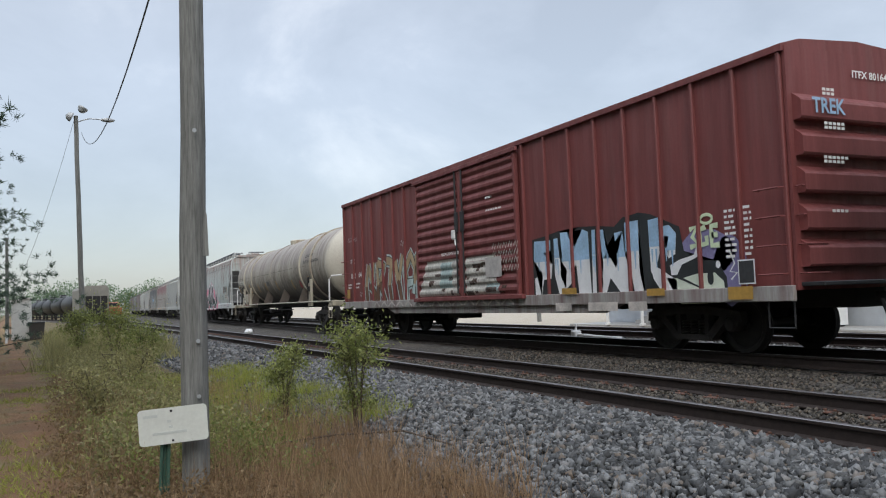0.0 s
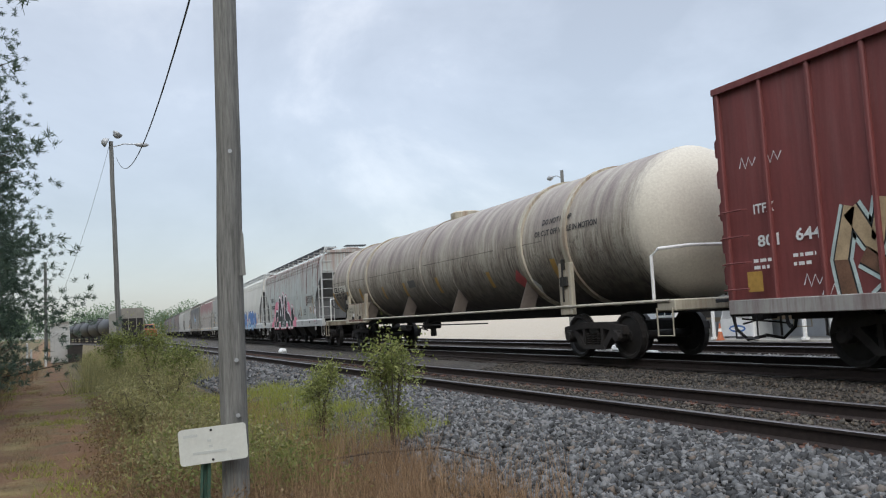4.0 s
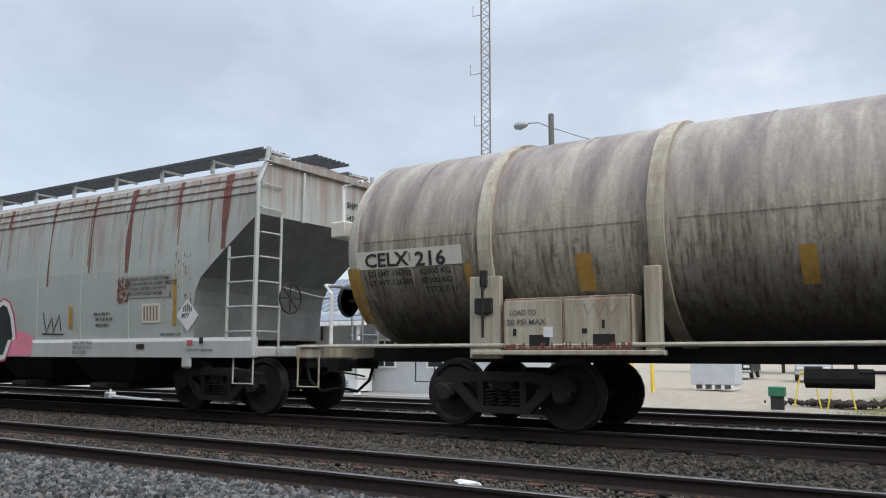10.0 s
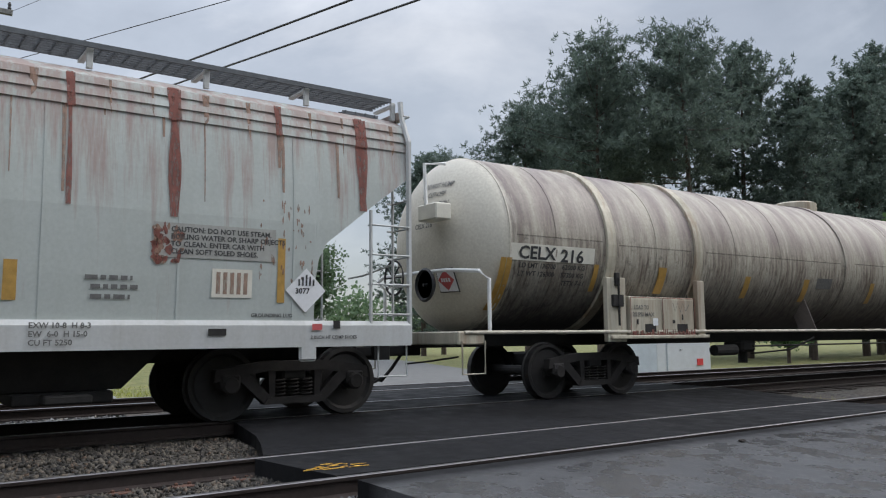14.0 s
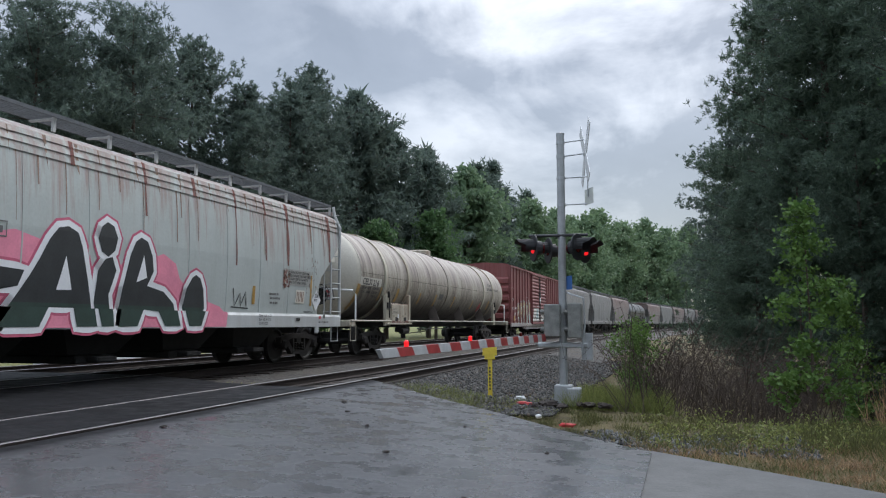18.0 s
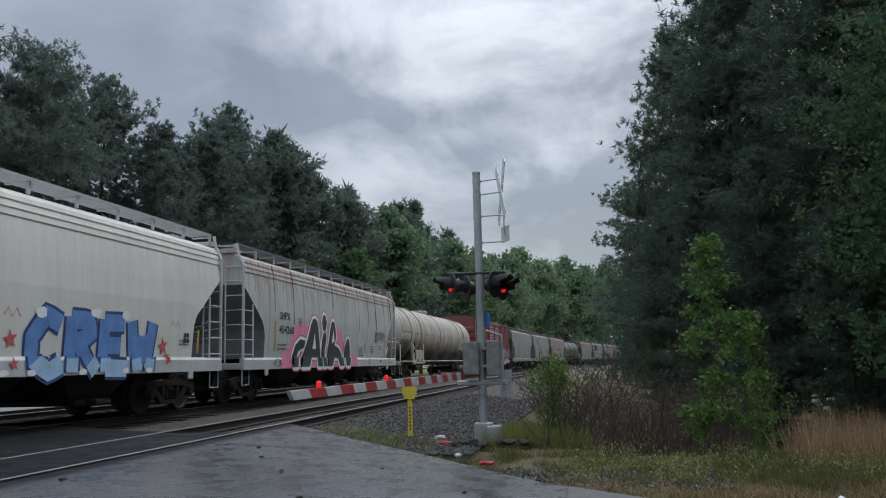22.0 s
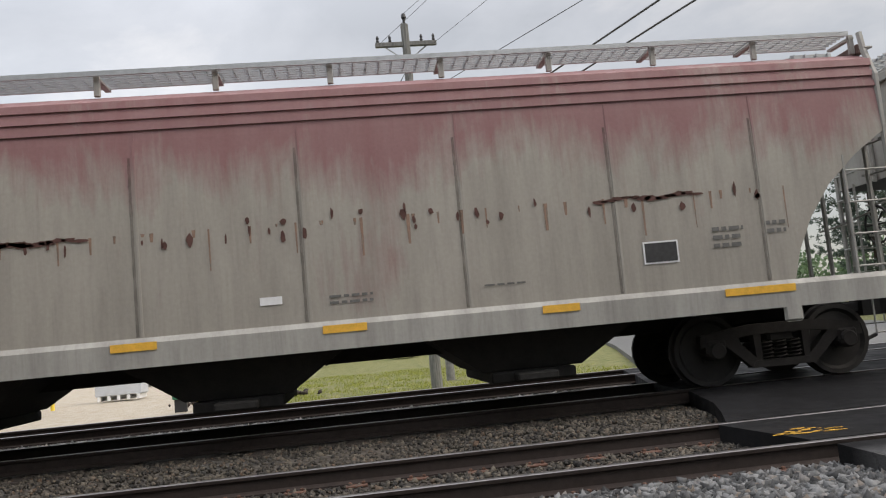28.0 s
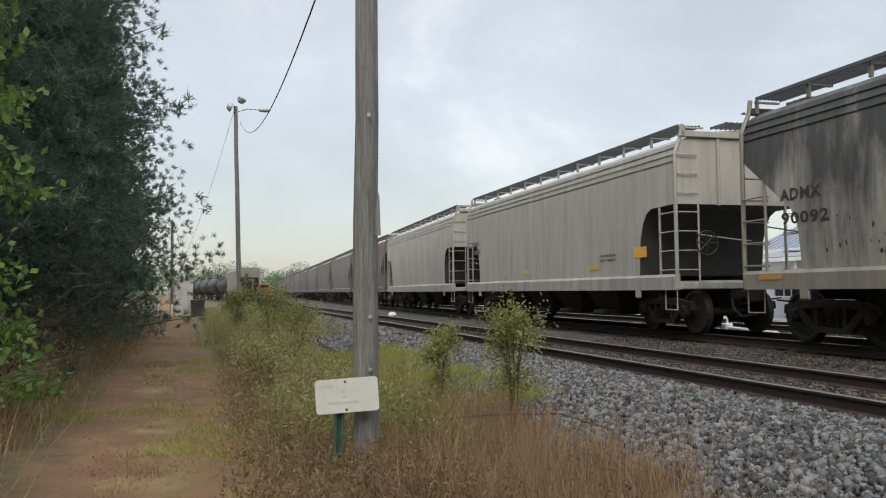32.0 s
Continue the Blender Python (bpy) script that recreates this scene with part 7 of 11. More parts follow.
# lamp pole along the lane
lp = pole_wood(1.72, 43.0, 11.1, 0.13, 0.10, "grey wooden pole with two floodlights and an arm lamp", (-0.25, 0), "lamp_pole")
for s in (-1, 1):
    bm = BM()
    lathe(bm, [(-0.16, 0.05), (-0.10, 0.16), (0.06, 0.24), (0.12, 0.24)], 14, "x")
    o = part("floodlight", fix(bm), M["silver"], lp, "grey round floodlight")
    o.matrix_basis = pose(-0.25 + s * 0.28, -0.1, 11.05 + (0.35 if s > 0 else 0.0), 0, 25 if s < 0 else -60, 0)
bm = BM()
tube(bm, [(-0.25, 0, 10.8), (0.35, -0.1, 10.98), (0.9, -0.2, 10.96)], 0.03, 6)
part("lamp_arm", fix(bm), M["galv"], lp)
bm = BM()
lathe(bm, [(0, 0.03), (0.1, 0.09), (0.4, 0.12), (0.6, 0.07), (0.65, 0.02)], 10, "x")
o = part("lamp_head", fix(bm), M["silver"], lp)
o.location = (0.85, -0.2, 10.94)
cable("cable", (1.40, 7.3, 4.9), (1.72, 43.0, 9.7), 1.35, 0.012, "sagging black cable from the pole to the lamp pole", 24)
cable("cable", (1.40, 43, 10.3), (-2.0, 62.0, 2.4), 0.8, 0.008, "thin cable from the lamp pole onward")
pole_wood(-2.2, 60, 6.6, 0.12, 0.09, "slim wooden pole by the trees", (0, 0))

# power pole past the tracks
pp = pole_wood(22.5, -2.2, 10.3, 0.16, 0.11, "wooden power pole with a cross arm", (0, 0), z=-0.42)
bm = BM()
box(bm, (0, 0, 9.72), (0.12, 1.75, 0.13), 0.01)
part("cross_arm", bm, M["pole_grain"], pp)
for y in (-0.8, -0.45, 0.45, 0.8):
    bm = BM()
    lathe(bm, [(9.77, 0.02), (9.83, 0.05), (9.87, 0.03), (9.93, 0.045), (9.99, 0.02)], 8, "z", (0, y, 0))
    part("insulator", fix(bm), M["black"], pp)
bm = BM()
lathe(bm, [(9.9, 0.03), (10.45, 0.04), (10.5, 0.08), (10.62, 0.05)], 8, "z")
part("top_insulator", fix(bm), M["black"], pp)
for s in (-1, 1):
    bm = BM()
    tube(bm, [(0.03, 0.0, 9.22), (0.03, s * 0.6, 9.67)], 0.02, 5)
    part("arm_brace", fix(bm), M["galv"], pp)
bm = BM()
lathe(bm, [(7.35, 0.12), (7.4, 0.15), (8.0, 0.15), (8.05, 0.06)], 12, "z", (-0.28, 0.02, 0))
part("transformer", fix(bm), M["galv"], pp)
for y in (-0.8, 0.0, 0.8):
    cable("power_line", (22.5, -2.2 + y, 9.30 if y else 10.2), (-14, -15 + y, 10.4), 0.5, 0.006, "thin power line passing over the tracks")
cable("power_line", (48, 6.4, 9.3), (-10, -20.6, 9.3), 0.0, 0.012, "thin power line passing over the tracks")
cable("power_line", (48, -0.75, 9.0), (-22, -19.8, 9.0), 0.0, 0.030, "thick black cable passing high over the tracks")
cable("power_line", (48, -1.7, 9.0), (-22, -21.0, 9.0), 0.0, 0.030, "thick black cable passing high over the tracks")
cable("guy_wire", (22.5, -2.2, 8.6), (27.5, 1.2, 4.2), 0.0, 0.010, "thin slanting wire from the power pole")
cable("power_line", (22.5, -2.2, 7.6), (26.6, 12.7, 9.2), 1.5, 0.012, "thin cable to the street lamp")

p2 = pole_wood(36.0, -3.58, 10.85, 0.15, 0.10, "second wooden power pole farther down the road", (0, 0), z=-0.45)
bm = BM()
box(bm, (0, 0, 10.2), (0.12, 1.7, 0.13), 0.01)
part("cross_arm", bm, M["pole_grain"], p2)
for y in (-0.75, -0.4, 0.4, 0.75):
    bm = BM()
    lathe(bm, [(10.26, 0.02), (10.32, 0.05), (10.42, 0.03)], 8, "z", (0, y, 0))
    part("insulator", fix(bm), M["black"], p2)
bm = BM()
lathe(bm, [(7.8, 0.12), (7.85, 0.16), (8.5, 0.16), (8.55, 0.06)], 12, "z", (-0.3, -0.1, 0))
part("transformer", fix(bm), M["galv"], p2)

# street lamp by the building
sl = pole_wood(26.6, 12.75, 10.25, 0.14, 0.10, "dark wooden pole with a street lamp", (0, 0), "street_lamp")
bm = BM()
tube(bm, [(0, 0, 9.75), (-0.05, 0.5, 10.0), (-0.1, 1.0, 10.03)], 0.03, 6)
part("lamp_arm", fix(bm), M["galv"], sl)
bm = BM()
lathe(bm, [(0, 0.03), (0.08, 0.10), (0.32, 0.17), (0.52, 0.12), (0.58, 0.03)], 12, "y")
o = part("lamp_head", fix(bm), M["silver"], sl)
o.matrix_basis = pose(-0.1, 0.9, 9.98)

copy_thing(sl, pose(26.7, 42.1, -0.75))["label"] = "dark wooden pole with a street lamp beyond the building"

# lattice radio mast
M["mast_grey"] = simple("dull_mast_paint", (0.20, 0.18, 0.18), 0.7, 0, 0.2, 2, 0)
rm = thing("radio_mast", pose(90, 52, -0.4), "tall thin lattice radio mast", "mast")
legs = [(0.75 * math.cos(k * math.tau / 3), 0.75 * math.sin(k * math.tau / 3)) for k in range(3)]
for k in range(3):
    bm = BM()
    tube(bm, [(*legs[k], 0), (*legs[k], 78)], 0.11, 6)
    part("leg", fix(bm), M["mast_grey"], rm)
for k in range(3):
    a, c_ = legs[k], legs[(k + 1) % 3]
    bm = BM()
    z = 14.0
    while z < 77:
        tube(bm, [(*a, z), (*c_, z + 0.9)], 0.05, 4)
        tube(bm, [(*c_, z + 0.9), (*a, z + 1.8)], 0.05, 4)
        z += 1.8
    part("lacing", fix(bm), M["mast_grey"], rm)
for z, w_ in ((24, 1.3), (31, 1.0), (38, 1.6), (46, 1.2), (55, 1.5)):
    bm = BM()
    tube(bm, [(-0.6, 0.5, z), (-0.7, 0.5 + w_, z), (-0.7, 0.5 + w_, z + 1.4)], 0.05, 5)
    part("antenna", fix(bm), M["mast_grey"], rm)


# level-crossing signal
M["case_grey"] = simple("grimy_case_paint", (0.20, 0.205, 0.19), 0.65, 0.1, 0.4, 7, 0.3)


def crossing_signal(m, label, gate=True, lit=True):
    t = thing("crossing_signal", m, label, "crossing signal", "crossing signals")
    bm = BM()
    tube(bm, [(0, 0, 0.1), (0, 0, 5.15)], 0.075, 16)
    part("mast", fix(bm), M["silver"], t)
    bm = BM()
    lathe(bm, [(5.15, 0.08), (5.19, 0.08), (5.21, 0.03)], 14, "z")
    part("cap", fix(bm), M["silver"], t)
    bm = BM()
    box(bm, (0, 0, 0.18), (0.34, 0.30, 0.40), 0.02)
    box(bm, (-0.20, 0.05, 0.16), (0.26, 0.34, 0.34), 0.02)
    part("base_box", bm, M["silver"], t)
    # crossbuck, on brackets, its face towards the road's traffic
    for z in (4.73, 5.00):
        bm = BM()
        tube(bm, [(0, 0, z), (-0.22, 0, z + 0.02), (-0.46, 0, z + 0.04)], 0.014, 5)
        part("bracket", fix(bm), M["galv"], t)
    for z in (3.79, 4.31):
        bm = BM()
        tube(bm, [(0, 0, z), (-0.50, 0, z + 0.01)], 0.014, 5)
        part("bracket", fix(bm), M["galv"], t)
    for z in (3.79, 4.31, 4.73, 5.00):
        bm = BM()
        lathe(bm, [(z - 0.03, 0.083), (z + 0.03, 0.083)], 12, "z")
        part("clamp", fix(bm), M["galv"], t)
    for s in (-1, 1):
        bm = BM()
        box(bm, (0, 0, 0), (0.012, 1.42, 0.23))
        o = part("crossbuck_blade", bm, M["white"], t)
        o.matrix_basis = pose(-0.47 - 0.010 * s, 0, 4.78, 50 * s, 0, 14)
    bm = BM()
    box(bm, (0, 0, 0), (0.008, 0.42, 0.30), 0.0)
    o = part("track_count_plate", bm, M["sign_face"], t, "small plate under the crossbuck")
    o.matrix_basis = pose(-0.53, 0, 3.94, 0, 0, 26)
    bm = BM()
    box(bm, (-0.51, 0, 4.25), (0.020, 0.06, 0.62), 0.0)
    part("plate_strap", bm, M["galv"], t)
    bm = BM()
    box(bm, (-0.08, 0.02, 2.30), (0.006, 0.16, 0.26))
    o = part("notice_plate", bm, M["blue_sign"], t, "small blue notice plate")
    o.matrix_basis = pose(-0.06, 0.05, 0, 0, 0, 60)
    # lamp arm with two pairs of hooded lamps
    bm = BM()
    tube(bm, [(0.62, 0.05, 3.20), (-0.5, 0.05, 3.20)], 0.03, 8)
    part("lamp_arm", fix(bm), M["black"], t)
    for k, (x, y, way, on) in enumerate(((0.50, 0.28, 1, lit), (0.30, -0.35, 1, False), (-0.32, 0.28, -1, False), (-0.40, -0.40, -1, lit))):
        bm = BM()
        lathe(bm, [(-0.012, 0.02), (-0.012, 0.25), (0.0, 0.255), (0.012, 0.25)], 24, "x")
        lm = part("lamp_backing", fix(bm), M["black"], t, "round black lamp backing")
        lm.matrix_basis = pose(x, y, 2.95, 0, 0, 25 * way)
        bm = BM()
        lathe(bm, [(-0.16, 0.05), (-0.14, 0.13), (0.0, 0.15)] if way > 0 else [(0.16, 0.05), (0.14, 0.13), (0.0, 0.15)], 14, "x")
        part("lamp_housing", fix(bm), M["black"], lm)
        bm = BM()
        lathe(bm, [(0.0, 0.105), (0.03 * way, 0.105), (0.045 * way, 0.07), (0.05 * way, 0.02)], 16, "x")
        part("lens", fix(bm), M["lamp_red"] if on else M["lens_dark"], lm)
        bm = BM()
        rings = []
        for a_ in np.linspace(-20, 200, 13):
            w_ = radians(a_)
            ln = 0.34 if 20 < a_ < 160 else 0.2
            for x0_, r_ in ((0.01, 0.17), (ln, 0.165)):
                rings.append(bm.verts.new((way * x0_, r_ * math.cos(w_), r_ * math.sin(w_))))
        for i in range(12):
            bm.faces.new((rings[2 * i], rings[2 * i + 1], rings[2 * i + 3], rings[2 * i + 2]))
        bmesh.ops.solidify(bm, geom=bm.faces, thickness=0.006)
        part("hood", fix(bm), M["black"], lm)
        # the same lamp's other face
        bm = BM()
        lathe(bm, [(0.0, 0.11), (-0.02 * way, 0.10), (-0.03 * way, 0.02)], 14, "x")
        o = part("rear_lens", fix(bm), M["lens_dark"], lm)
        o.location = (-0.165 * way, 0, -0.02)
    # control boxes
    for x, y, sx_, sz_ in ((0.18, 0.10, 0.30, 0.62), (-0.24, 0.10, 0.26, 0.66), (0.0, -0.22, 0.40, 0.60)):
        bm = BM()
        box(bm, (x, y, 1.58), (sx_, 0.30, sz_), 0.02)
        for k in (-1, 1):
            lathe(bm, [(0, 0.04), (0.06, 0.05), (0.08, 0.03)], 8, "x", (x + sx_ / 2, y + 0.05, 1.58 + 0.16 * k))
        part("control_box", fix(bm), M["case_grey"], t)
    bm = BM()
    tube(bm, [(-0.36, 0.15, 1.0), (-0.42, 0.12, 1.5), (-0.40, 0.1, 2.0), (-0.1, 0.05, 2.1)], 0.02, 6)
    part("conduit", fix(bm), M["galv"], t)
    bm = BM()
    box(bm, (0.0, 0.0, 1.12), (0.95, 0.16, 0.10), 0.02)
    part("gate_pivot", bm, M["galv"], t)
    bm = BM()
    plate(bm, [(-0.55, 0.85), (-0.35, 0.85), (-0.35, 1.35), (-0.55, 1.35)], -0.12, 0.06, "xz")
    part("counterweight", fix(bm), M["silver"], t)
    if gate:
        ln, k = 8.75, 20
        arm = thing("gate_arm", m @ pose(0.32, 0.1, 1.26, 0, 0, -2.0), "lowered red and white striped crossing gate arm", "barrier")
        for i in range(k):
            u0, u1 = i / k, (i + 1) / k
            h0, h1 = 0.135 - 0.055 * u0, 0.135 - 0.055 * u1
            d0, d1 = 0.01 * u0, 0.01 * u1
            bm = BM()
            skew = 0.10
            vs = []
            for x_ in (-0.02, 0.02):
                vs += [bm.verts.new((x_, ln * u0 + 0.1 - skew / 2, d0 - h0 / 2)), bm.verts.new((x_, ln * u1 + 0.1 - skew / 2, d1 - h1 / 2)), bm.verts.new((x_, ln * u1 + 0.1 + skew / 2, d1 + h1 / 2)), bm.verts.new((x_, ln * u0 + 0.1 + skew / 2, d0 + h0 / 2))]
            bm.faces.new(vs[:4])
            bm.faces.new(vs[4:])
            for j in range(4):
                bm.faces.new((vs[j], vs[(j + 1) % 4], vs[4 + (j + 1) % 4], vs[4 + j]))
            part("stripe", fix(bm), M["gate_red"] if i % 2 == 0 else M["gate_white"], arm)
        for u, on in ((0.93, True), (0.654, True), (0.28, False)):
            bm = BM()
            lathe(bm, [(0, 0.016), (0.010, 0.024), (0.055, 0.024), (0.068, 0.011)], 12, "z", (0, ln * u, 0.066 - 0.02 * u))
            part("gate_lamp", fix(bm), M["lamp_red"] if on else M["lens_dark"], arm, "red gate lamp")
        bm = BM()
        tube(bm, [(0.03, ln * q_ / 40, 0.085 - 0.05 * q_ / 40) for q_ in range(0, 38)], 0.008, 4)
        part("lamp_cord", fix(bm), M["wire"], arm)
    return t


crossing_signal(pose(2.11, -15.76, -0.52, 0, 0, 2), "grey crossing signal with lit red lamps and a crossbuck")
crossing_signal(pose(18.2, -4.6, -0.50, 0, 0, 180), "grey crossing signal past the tracks with a white crossbuck", False)

ym = thing("yellow_marker", pose(3.75, -16.7, -0.50), "yellow steel marker post with a square head", "marker post")
bm = BM()
plate(bm, [(-0.045, -0.01), (0.045, -0.01), (0.045, 0.0), (0.012, 0.012), (-0.012, 0.012), (-0.045, 0.0)], -0.2, 0.94, "xy")
part("post", fix(bm), M["yellow"], ym)
bm = BM()
box(bm, (0, 0.02, 0.94), (0.30, 0.01, 0.17), 0.003)
box(bm, (0, 0.02, 0.82), (0.22, 0.01, 0.09), 0.003)
part("head", bm, M["yellow"], ym)
for k in range(7):
    bm = BM()
    box(bm, (0.0, 0.016, 0.18 + k * 0.07), (0.03, 0.003, 0.045))
    part("print", bm, M["mark_black"], ym)

# paint on the crossing, litter
r_ = random.Random(8)
bm = BM()
for k in range(26):
    x, y = 6.62 + r_.uniform(-0.16, 0.16), -3.72 + r_.uniform(-0.32, 0.32)
    box(bm, (x, y, -0.098), (r_.uniform(0.01, 0.03), r_.uniform(0.03, 0.12), 0.003), 0, None)
tagged(part("paint_mark", bm, M["reflector_new"], None), "worn yellow paint scrawl on the asphalt", "paint mark", kind="stuff")


def litter(x, y, z, s, mat, label, seed):
    r = np.random.default_rng(seed)
    bm = BM()
    bmesh.ops.create_icosphere(bm, subdivisions=2, radius=1.0)
    for v in bm.verts:
        k = 0.7 + 0.6 * r.random()
        v.co = Vector((v.co.x * s[0] * k, v.co.y * s[1] * k, v.co.z * s[2] * k))
    o = part("litter", bm, mat, None)
    o.location = (x, y, z)
    return tagged(o, label, "litter", "litter by the track")


litter(6.62, 4.15, -0.19, (0.05, 0.13, 0.04), M["white"], "crumpled white paper between the rails", 1)
litter(6.2, 9.6, -0.2, (0.07, 0.09, 0.06), M["white"], "white lump between the rails", 2)
litter(8.75, 39.1, -0.18, (0.19, 0.22, 0.14), M["white"], "white block beside the track", 3)
litter(2.1, -12.9, -0.42, (0.06, 0.05, 0.03), M["white"], "white scrap at the road's edge", 4)
litter(3.0, -16.1, -0.44, (0.12, 0.06, 0.05), M["white"], "white plastic scrap on the gravel", 5)
litter(2.75, -15.2, -0.45, (0.16, 0.05, 0.03), M["red"], "red scrap on the gravel", 6)
litter(1.55, -12.1, -0.44, (0.13, 0.05, 0.03), M["red"], "red wrapper at the road's edge", 7)
litter(-2.46, -9.3, -0.47, (0.035, 0.10, 0.035), M["white"], "white plastic bottle on the verge", 9)
litter(0.3, -16.9, -0.55, (0.12, 0.20, 0.05), M["white"], "white scrap in the weeds", 8)
for k in range(9):
    x = r_.uniform(0.8, 5.6)
    y = r_.uniform(-13.0, -6.5)
    if y < -10 - (x - 0.4) * 0.85:
        continue
    litter(x, y, float(road_z(x)) + 0.012, (r_.uniform(0.015, 0.04), r_.uniform(0.015, 0.05), 0.015), M["tie"], "small dark clod on the asphalt", 20 + k)
for k in range(9):
    litter(2.0 + r_.uniform(-0.7, 0.6), -15.2 + r_.uniform(-0.5, 0.4), -0.45, (r_.uniform(0.05, 0.16), r_.uniform(0.06, 0.16), 0.05), M["tie"], "broken black asphalt lump by the signal", 50 + k)
# the far switch stand, painted white
sw = thing("switch_stand", pose(14.0, 19.0, -0.30), "low white switch stand beside the siding", "switch stand")
bm = BM()
tube(bm, [(0, -0.9, 0.10), (0, 0.9, 0.16)], 0.045, 8)
part("lever", fix(bm), M["white"], sw)
bm = BM()
box(bm, (0, 0.95, 0.14), (0.25, 0.22, 0.28), 0.03)
tube(bm, [(0, 0.95, 0.2), (0, 0.95, 0.48)], 0.03, 6)
part("stand", fix(bm), M["white"], sw)
bm = BM()
box(bm, (0, -0.9, 0.08), (0.2, 0.35, 0.14), 0.02)
part("foot", bm, M["white"], sw)


# ---- lettering, stains and graffiti on the cars ----
def yc_of(car):
    return [p for c_, p in CARS if c_ is car][0]


def bars(name, items, mat, car, xf, out=0.008):
    """Small print that cannot be read, each line a row of short bars."""
    r_ = random.Random(len(items))
    polys = []
    for y, z, w, h in items:
        a = 0.0
        while a < w - 0.02:
            q = min(w - a, r_.uniform(0.05, 0.14))
            polys.append(bar(y - a, z, q, h))
            a += q + 0.03
    return decal_mesh(name, polys, mat, car, xf, yc_of(car), out)


PINK_D = simple("crimson_spray_edge", (0.50, 0.10, 0.17), 0.7, 0, 0.15, 3, 0)
PINK = simple("pink_spray_paint", (0.72, 0.24, 0.33), 0.7, 0, 0.15, 3, 0)
INK = simple("black_spray_paint", (0.022, 0.026, 0.028), 0.65, 0, 0.3, 3, 0)
INK_G = simple("bottle_green_spray_paint", (0.02, 0.045, 0.035), 0.65, 0, 0.3, 3, 0)
CHALK = simple("white_spray_paint", (0.74, 0.75, 0.76), 0.7, 0, 0.1, 3, 0)
BLUE = simple("mid_blue_spray_paint", (0.105, 0.235, 0.52), 0.7, 0, 0.3, 2.5, 0)
BLUE_D = simple("dark_blue_spray_paint", (0.025, 0.055, 0.17), 0.7, 0, 0.2, 3, 0)
SKY_P = simple("pale_blue_spray_paint", (0.33, 0.50, 0.68), 0.7, 0, 0.25, 2.5, 0)
LIME_W = simple("off_white_lime_spray_paint", (0.62, 0.68, 0.56), 0.7, 0, 0.15, 3, 0)
LIME = simple("pale_green_spray_paint", (0.58, 0.68, 0.46), 0.7, 0, 0.2, 3, 0)
MAUVE = simple("mauve_spray_paint", (0.22, 0.20, 0.36), 0.7, 0, 0.3, 3, 0)
STAR = simple("red_spray_paint", (0.50, 0.10, 0.10), 0.7, 0, 0.2, 3, 0)
GHOST = simple("worn_pale_spray", (0.50, 0.46, 0.42), 0.8, 0, 0.4, 4, 0)
GHOST_D = simple("worn_dark_spray", (0.10, 0.075, 0.06), 0.8, 0, 0.4, 4, 0)
CREAM = simple("cream_panel_paint", (0.64, 0.62, 0.54), 0.6, 0, 0.12, 5, 0)

# - the pale green hopper -
Y = yc_of(C_AIR)
decal_mesh("rust_run", runs(53.2, 68.6, 3.62, 5, 26, 1.1, 0.018), M["rust_thin"], C_AIR, HOP, Y, 0.010, "", 5)
long_runs = []
for y, z1, w_ in ((55.72, 2.45, 0.075), (53.2, 2.72, 0.09), (65.3, 2.3, 0.035), (61.4, 3.0, 0.03), (58.2, 2.3, 0.03), (56.86, 2.5, 0.03), (66.83, 2.6, 0.025)):
    zs = np.linspace(4.02, z1, 8)
    for a, b_ in zip(zs, zs[1:]):
        wa, wb = w_ * (0.8 + 0.25 * math.sin(a * 5 + y)), w_ * (0.8 + 0.25 * math.sin(b_ * 5 + y))
        long_runs.append([(y - wa, a), (y + wa, a), (y + wb, b_), (y - wb, b_)])
decal_mesh("rust_streak", long_runs, M["rust"], C_AIR, HOP, Y, 0.012, "", 7)
r_ = random.Random(3)
for y, w_ in ((55.72, 0.085), (53.2, 0.10), (65.3, 0.05), (61.4, 0.045), (58.2, 0.045), (56.86, 0.05), (66.83, 0.04), (54.4, 0.05), (59.8, 0.06), (63.3, 0.05)):
    decal_mesh("eave_rust", [[(y - w_, 4.0), (y + w_, 4.0), (y + w_ * 0.8, 3.8), (y - w_ * 0.9, 3.8)], [(y - w_ * 0.9, 3.8), (y + w_ * 0.8, 3.8), (y + w_ * 0.9, 3.6), (y - w_, 3.6)]], M["rust"], C_AIR, lambda z: HOP(z) + 0.02, Y, 0.006)
for k in range(26):
    y, w_ = 52.8 + k * 0.62 + r_.uniform(-0.2, 0.2), r_.uniform(0.015, 0.05)
    decal_mesh("eave_rust", [[(y - w_, 3.98), (y + w_, 3.98), (y + w_ * 0.6, r_.uniform(3.4, 3.75)), (y - w_ * 0.5, r_.uniform(3.4, 3.75))]], M["rust_thin"], C_AIR, lambda z: HOP(z) + 0.02, Y, 0.005)
AIRX = lambda z: max(HOP(z), 1.642 if z < 1.27 else 0)
PINK_ON = [[(66.45, 0.95), (66.40, 1.22), (66.05, 1.48), (65.62, 1.58), (65.52, 1.98), (65.10, 2.30), (64.50, 2.42), (63.90, 2.30), (63.60, 1.90), (63.00, 0.95)], [(63.2, 0.95), (62.9, 1.9), (61.3, 2.2), (60.85, 2.34), (60.45, 2.18), (60.30, 1.90), (59.90, 1.60), (59.30, 1.48), (58.80, 1.38), (58.55, 1.24), (58.60, 0.95)]]
